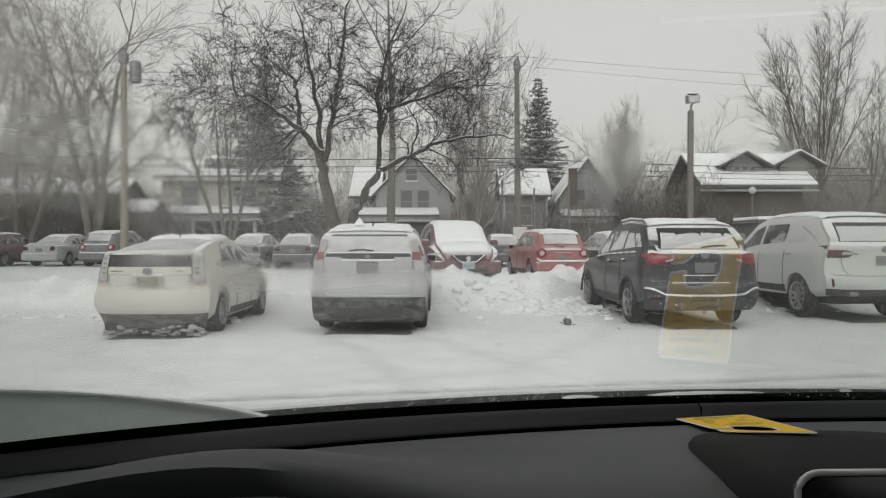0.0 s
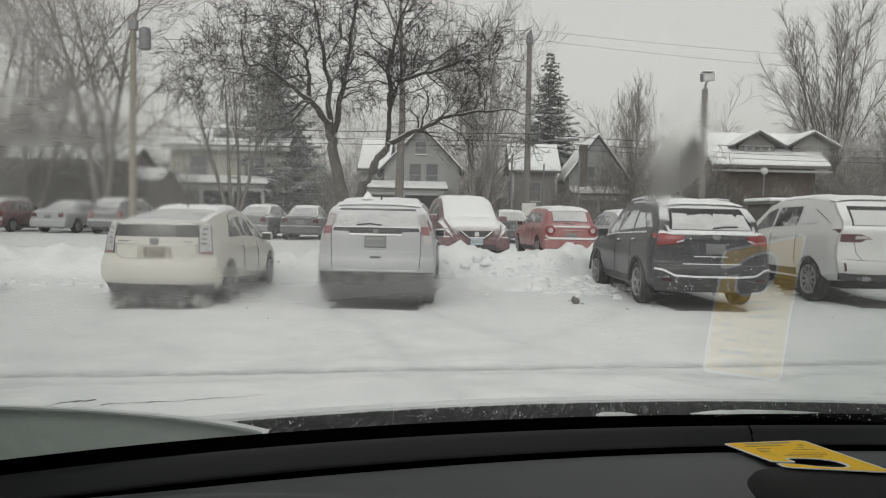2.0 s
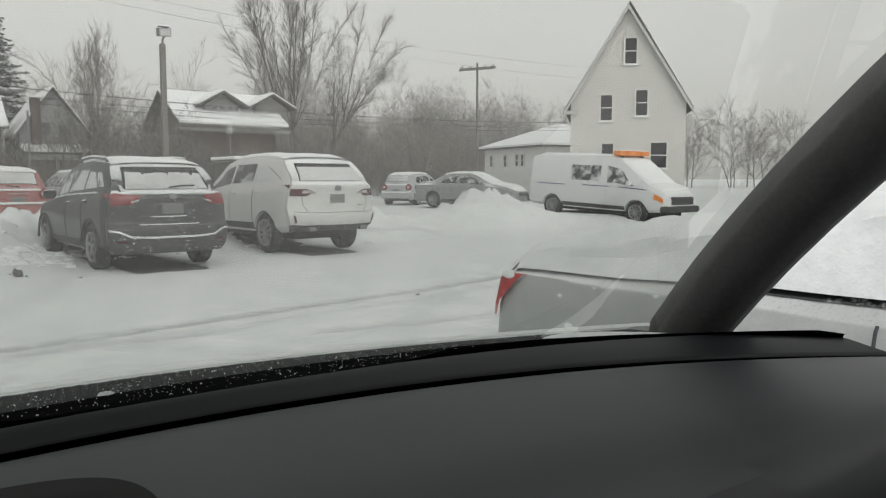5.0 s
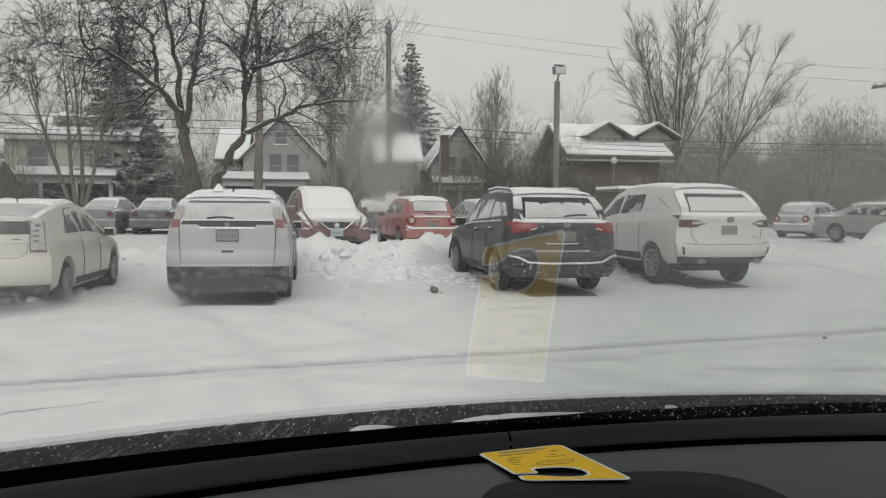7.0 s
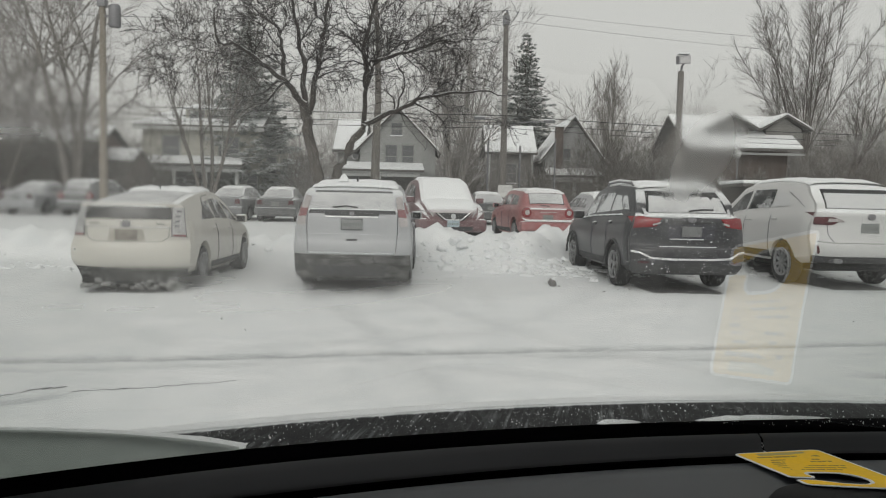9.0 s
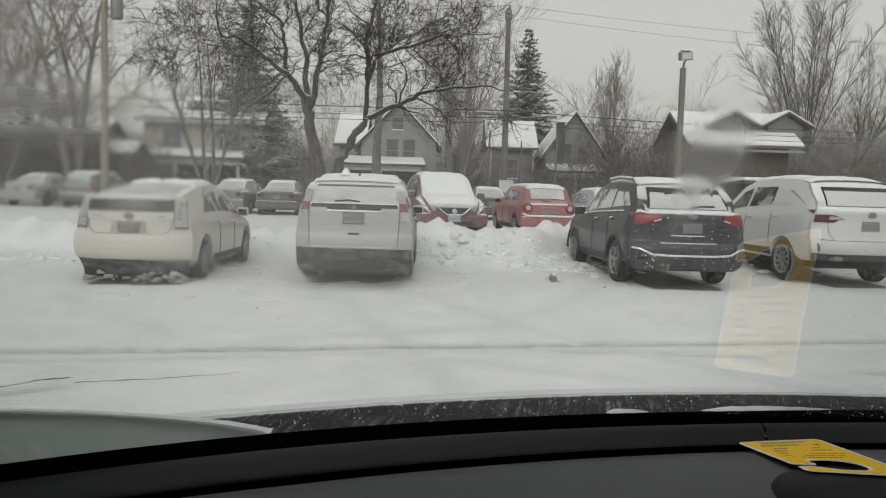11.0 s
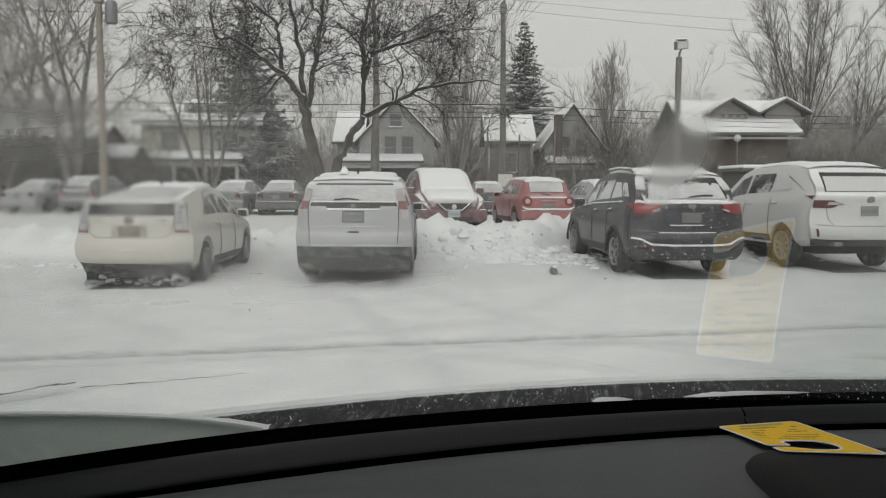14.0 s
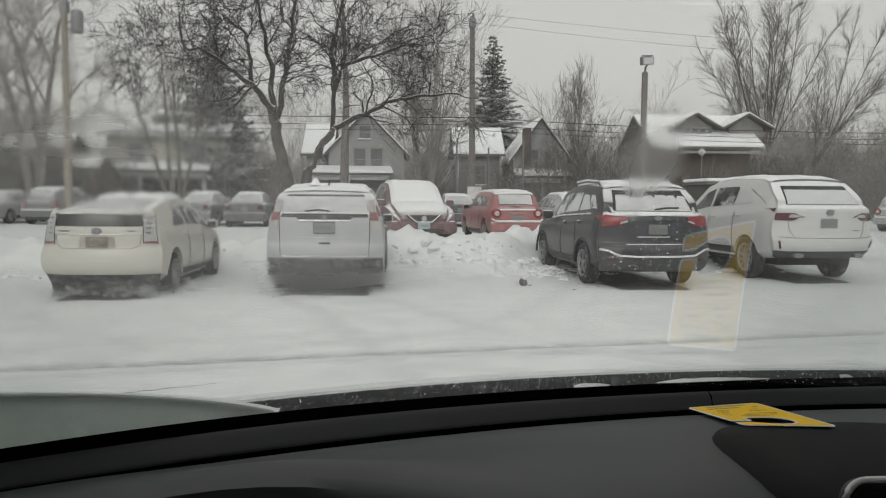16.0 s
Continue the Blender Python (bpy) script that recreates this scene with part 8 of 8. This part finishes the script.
    # shell of the cabin
    part("headliner", box(X0 - 0.1, -2.4, 1.76, X1 + 0.1, 0.74, 1.82, 0.02), LINER, car)
    part("roof", box(X0 - 0.1, -2.4, 1.823, X1 + 0.1, 0.74, 1.90, 0.035), SNOW, car, "snow-covered roof")
    part("rear_wall", box(X0 - 0.1, -2.5, 0.4, X1 + 0.1, -2.4, 1.8), LINER, car)
    part("floor_pan", box(X0 - 0.1, -2.5, 0.34, X1 + 0.1, 1.3, 0.4), LINER, car)
    part("firewall", box(X0 - 0.1, 1.36, 0.4, X1 + 0.1, 1.42, 1.12), UNDER, car)
    for x in (X0 - 0.12, X1 + 0.06):
        part("door_panel", box(x, -2.4, 0.4, x + 0.06, 1.25, 1.2, 0.02), DASH, car)
        part("window_post", box(x, -0.75, 1.2, x + 0.06, -0.6, 1.78, 0.01), LINER, car)
    # Unseen pane, added to keep daylight off the dashboard's left end.
    part("side_window", box(X0 - 0.12, -0.6, 1.2, X0 - 0.08, 0.9, 1.78, 0.01), plain("unseen_light_block", (0.10, 0.105, 0.11), 0.7, grain=20), car, "unseen grey pane added to block daylight from the left")
    for s, x in ((0, X0), (1, X1)):
        pts = []
        for k in range(10):
            up = -0.04 + (TALL + 0.06) * k / 9
            pts.append((screen_point(side_limits(up)[s] + (0.045 if s else -0.045), up, -0.01), 0.055))
        part("front_pillar", tubes([pts], 10), LINER, car)
    bonnet = curve_strip(X0 - 0.05, X1 + 0.05, 40, [lambda x, y=y, z=z: (cowl_far(x) + y, z) for y, z in ((-0.003, 1.215), (-0.001, 1.229), (0.016, 1.231), (0.086, 1.195), (0.436, 1.075), (0.786, 0.93), (0.986, 0.8), (1.086, 0.55))])
    part("bonnet", bonnet, SNOW, car, "snow-covered bonnet")
    return car


build_cabin()


def snow_on_glass():
    """Snow packed against the lower corner of the glass, with a ragged white rim."""
    n, rows = 70, 10
    verts, faces = [], []
    for j in range(rows + 1):
        for i in range(n + 1):
            x = lerp(X0, -0.035, i / n)
            t = (x - X0) / (-0.035 - X0)
            high = 0.106 * (1 - t ** 1.8) ** 0.85 + 0.001 * fbm(x * 30, 1.0)
            v = j / rows
            verts.append(screen_point(x, lerp(-0.02 * (1 - t ** 14), high, v), 0.006 + 0.003 * v ** 6))
    for j in range(rows):
        for i in range(n):
            faces.append((j * (n + 1) + i, j * (n + 1) + i + 1, (j + 1) * (n + 1) + i + 1, (j + 1) * (n + 1) + i))
    ob = part("packed_snow", mesh_from("packed_snow", verts, faces, 80), backlit_snow())
    tagged(ob, "grey backlit snow packed in the corner of the windscreen", "snow", kind="stuff")
    rr = random.Random(3)
    verts, faces = [], []
    for i in range(161):
        x = lerp(X0, -0.030, i / 160)
        t = min(1, (x - X0) / (-0.035 - X0))
        high = 0.106 * (1 - t ** 1.8) ** 0.85
        p = screen_point(x, high - 0.003, 0.0085)
        w = 0.014 + 0.006 * max(0, (t - 0.55) / 0.45)
        rag = 0.004 * fbm(x * 90, 0.3) + 0.003 * fbm(x * 260, 2.0)
        verts += [p, p + Vector((0, w * 0.35, 0.002 + 0.001 * fbm(x * 120, 5))), p + Vector((0, w * 0.7, 0.001)), p + Vector((0, w + rag, -0.001))]
    for i in range(160):
        for j in range(3):
            faces.append((4 * i + j, 4 * i + j + 1, 4 * i + j + 5, 4 * i + j + 4))
    tagged(part("snow_ledge", mesh_from("snow_ledge", verts, faces, 60), FLUFF), "ragged white edge of the snow lying below the windscreen", "snow", kind="stuff")
    verts, faces = [], []
    for x0, x1, h in ((0.325, 0.376, 0.011), (0.437, 0.60, 0.011), (0.70, 0.717, 0.008), (1.25, 1.42, 0.02)):
        m = 90
        for i in range(m + 1):
            t = i / m
            x = lerp(x0, x1, t)
            e = max(0, 1 - abs(2 * t - 1) ** 2.5)
            base = len(verts)
            high = h * e * (1.05 - 0.7 * t) + e * (0.003 * fbm(x * 70, h * 90) + 0.0012 * fbm(x * 300, 3)) - 0.007
            deep = max(0.0, high + 0.007) * 1.5
            p = Vector((x, seal_far(x) - 0.003, 1.2562))
            verts += [p + Vector((0, 0, -0.002 * e)), p + Vector((0, deep * 0.35, 0.0026 * e)), p + Vector((0, deep, 0.001 * e))]
            if i:
                faces += [(base - 3, base, base + 1, base - 2), (base - 2, base + 1, base + 2, base - 1)]
    tagged(part("snow_rim", mesh_from("snow_rim", verts, faces, 60), FLUFF), "white crumbs of snow along the lower edge of the windscreen", "snow", kind="stuff")
    bm = bmesh.new()
    for k in range(1700):
        x = rr.uniform(-0.1, 1.05) if k % 4 else rr.uniform(1.0, 1.4)
        up = 0.05 * rr.random() ** 0.8 - 0.002 if k < 1600 else rr.uniform(0.05, 0.4)
        r = rr.uniform(0.0002, 0.0005) if rr.random() < 0.85 else rr.uniform(0.0005, 0.00095)
        bmesh.ops.create_icosphere(bm, subdivisions=1, radius=r, matrix=Matrix.Translation(screen_point(x, up, 0.0058)))
    tagged(part("snow_specks", bm, FLUFF), "tiny white specks of snow stuck to the windscreen", "snow", kind="stuff")


snow_on_glass()


def permit_tag():
    """A yellow hang tag with a hook slot, lying on the dashboard."""
    W, L = 0.094, 0.134
    tag = thing("parking_tag", pose(0, 0, 0), "yellow card parking tag with a hook slot lying on dashboard", "parking tag")
    A, B = Vector((0.4720, 1.1060, 1.2545)), Vector((0.5650, 1.0890, 1.2575))
    C, D = Vector((0.4548, 1.2265, 1.2405)), Vector((0.5450, 1.2363, 1.2435))
    nrm = (B - A).cross(C - A).normalized()

    def place(x, y, lift):
        return A.lerp(B, x / W).lerp(C.lerp(D, x / W), y / L) + nrm * lift

    def outline(inset):
        """The card's edge: rounded corners, and a rounded slot that opens through the long side above a hook."""
        edge = []
        for x, y, sx, sy in ((0, 0, 1, 1), (W, 0, -1, 1), (W, L, -1, -1), (0, L, 1, -1)):
            r = 0.007
            start = {(1, 1): 180, (-1, 1): 270, (-1, -1): 0, (1, -1): 90}[sx, sy]
            edge += [(x + sx * r + r * math.cos(radians(start + k * 22.5)), y + sy * r + r * math.sin(radians(start + k * 22.5))) for k in range(5)]
        # from the body's lip round the slot to the hook's tip
        edge += [(0.001, 0.031), (0.004, 0.029), (0.020, 0.029), (0.0235, 0.0305), (0.025, 0.034), (0.024, 0.040), (0.025, 0.0455), (0.030, 0.049), (0.045, 0.0495), (0.056, 0.048), (0.063, 0.043),
                 (0.0665, 0.035), (0.0665, 0.027), (0.063, 0.0185), (0.056, 0.0135), (0.046, 0.012), (0.034, 0.0135), (0.026, 0.018), (0.018, 0.0215), (0.006, 0.0215), (0.001, 0.019)]
        if not inset:
            return edge
        moved = []
        for k in range(len(edge)):
            (ax, ay), (bx, by), (qx, qy) = edge[k - 1], edge[k], edge[(k + 1) % len(edge)]
            u = Vector((bx - ax, by - ay)).normalized() + Vector((qx - bx, qy - by)).normalized()
            u.normalize()
            moved.append((bx - u.y * inset, by + u.x * inset))
        return moved

    def sheet(pts, lift, thick):
        return slab([tuple(place(x, y, lift)) for x, y in pts], nrm * thick)
    card = part("card", sheet(outline(0.0), 0.0, 0.0007), plain("white_card", (0.86, 0.86, 0.84), 0.5, grain=200, vary=0.05), tag, "white card edge")
    part("print", sheet(outline(0.003), 0.0007, 0.0003), plain("yellow_print", (0.95, 0.58, 0.006), 0.6, grain=200, vary=0.06, Specular_IOR_Level=0.2), card, "yellow printed face")
    ink = plain("brown_ink", (0.32, 0.19, 0.015), 0.6)
    words = random.Random(12)
    part("text_panel", sheet([(0.020, 0.117), (0.072, 0.117), (0.072, 0.127), (0.020, 0.127)], 0.00105, 0.0001), plain("grey_ink", (0.40, 0.33, 0.10), 0.6), card)
    for x0, x1, y, h in ((0.014, 0.078, 0.130, 0.005), (0.02, 0.07, 0.115, 0.0035), (0.016, 0.076, 0.105, 0.0035), (0.014, 0.05, 0.096, 0.0035), (0.014, 0.078, 0.087, 0.0025), (0.014, 0.074, 0.078, 0.0025), (0.018, 0.066, 0.070, 0.0025)):
        x, y, h = x0, y * 0.845, h * 0.9
        while x < x1 - 0.003:
            e = min(x1, x + words.uniform(0.008, 0.022))
            part("text_bar", sheet([(x, y - h / 2), (e, y - h / 2), (e, y + h / 2), (x, y + h / 2)], 0.00105, 0.0002), ink, card)
            x = e + words.uniform(0.001, 0.002)


permit_tag()
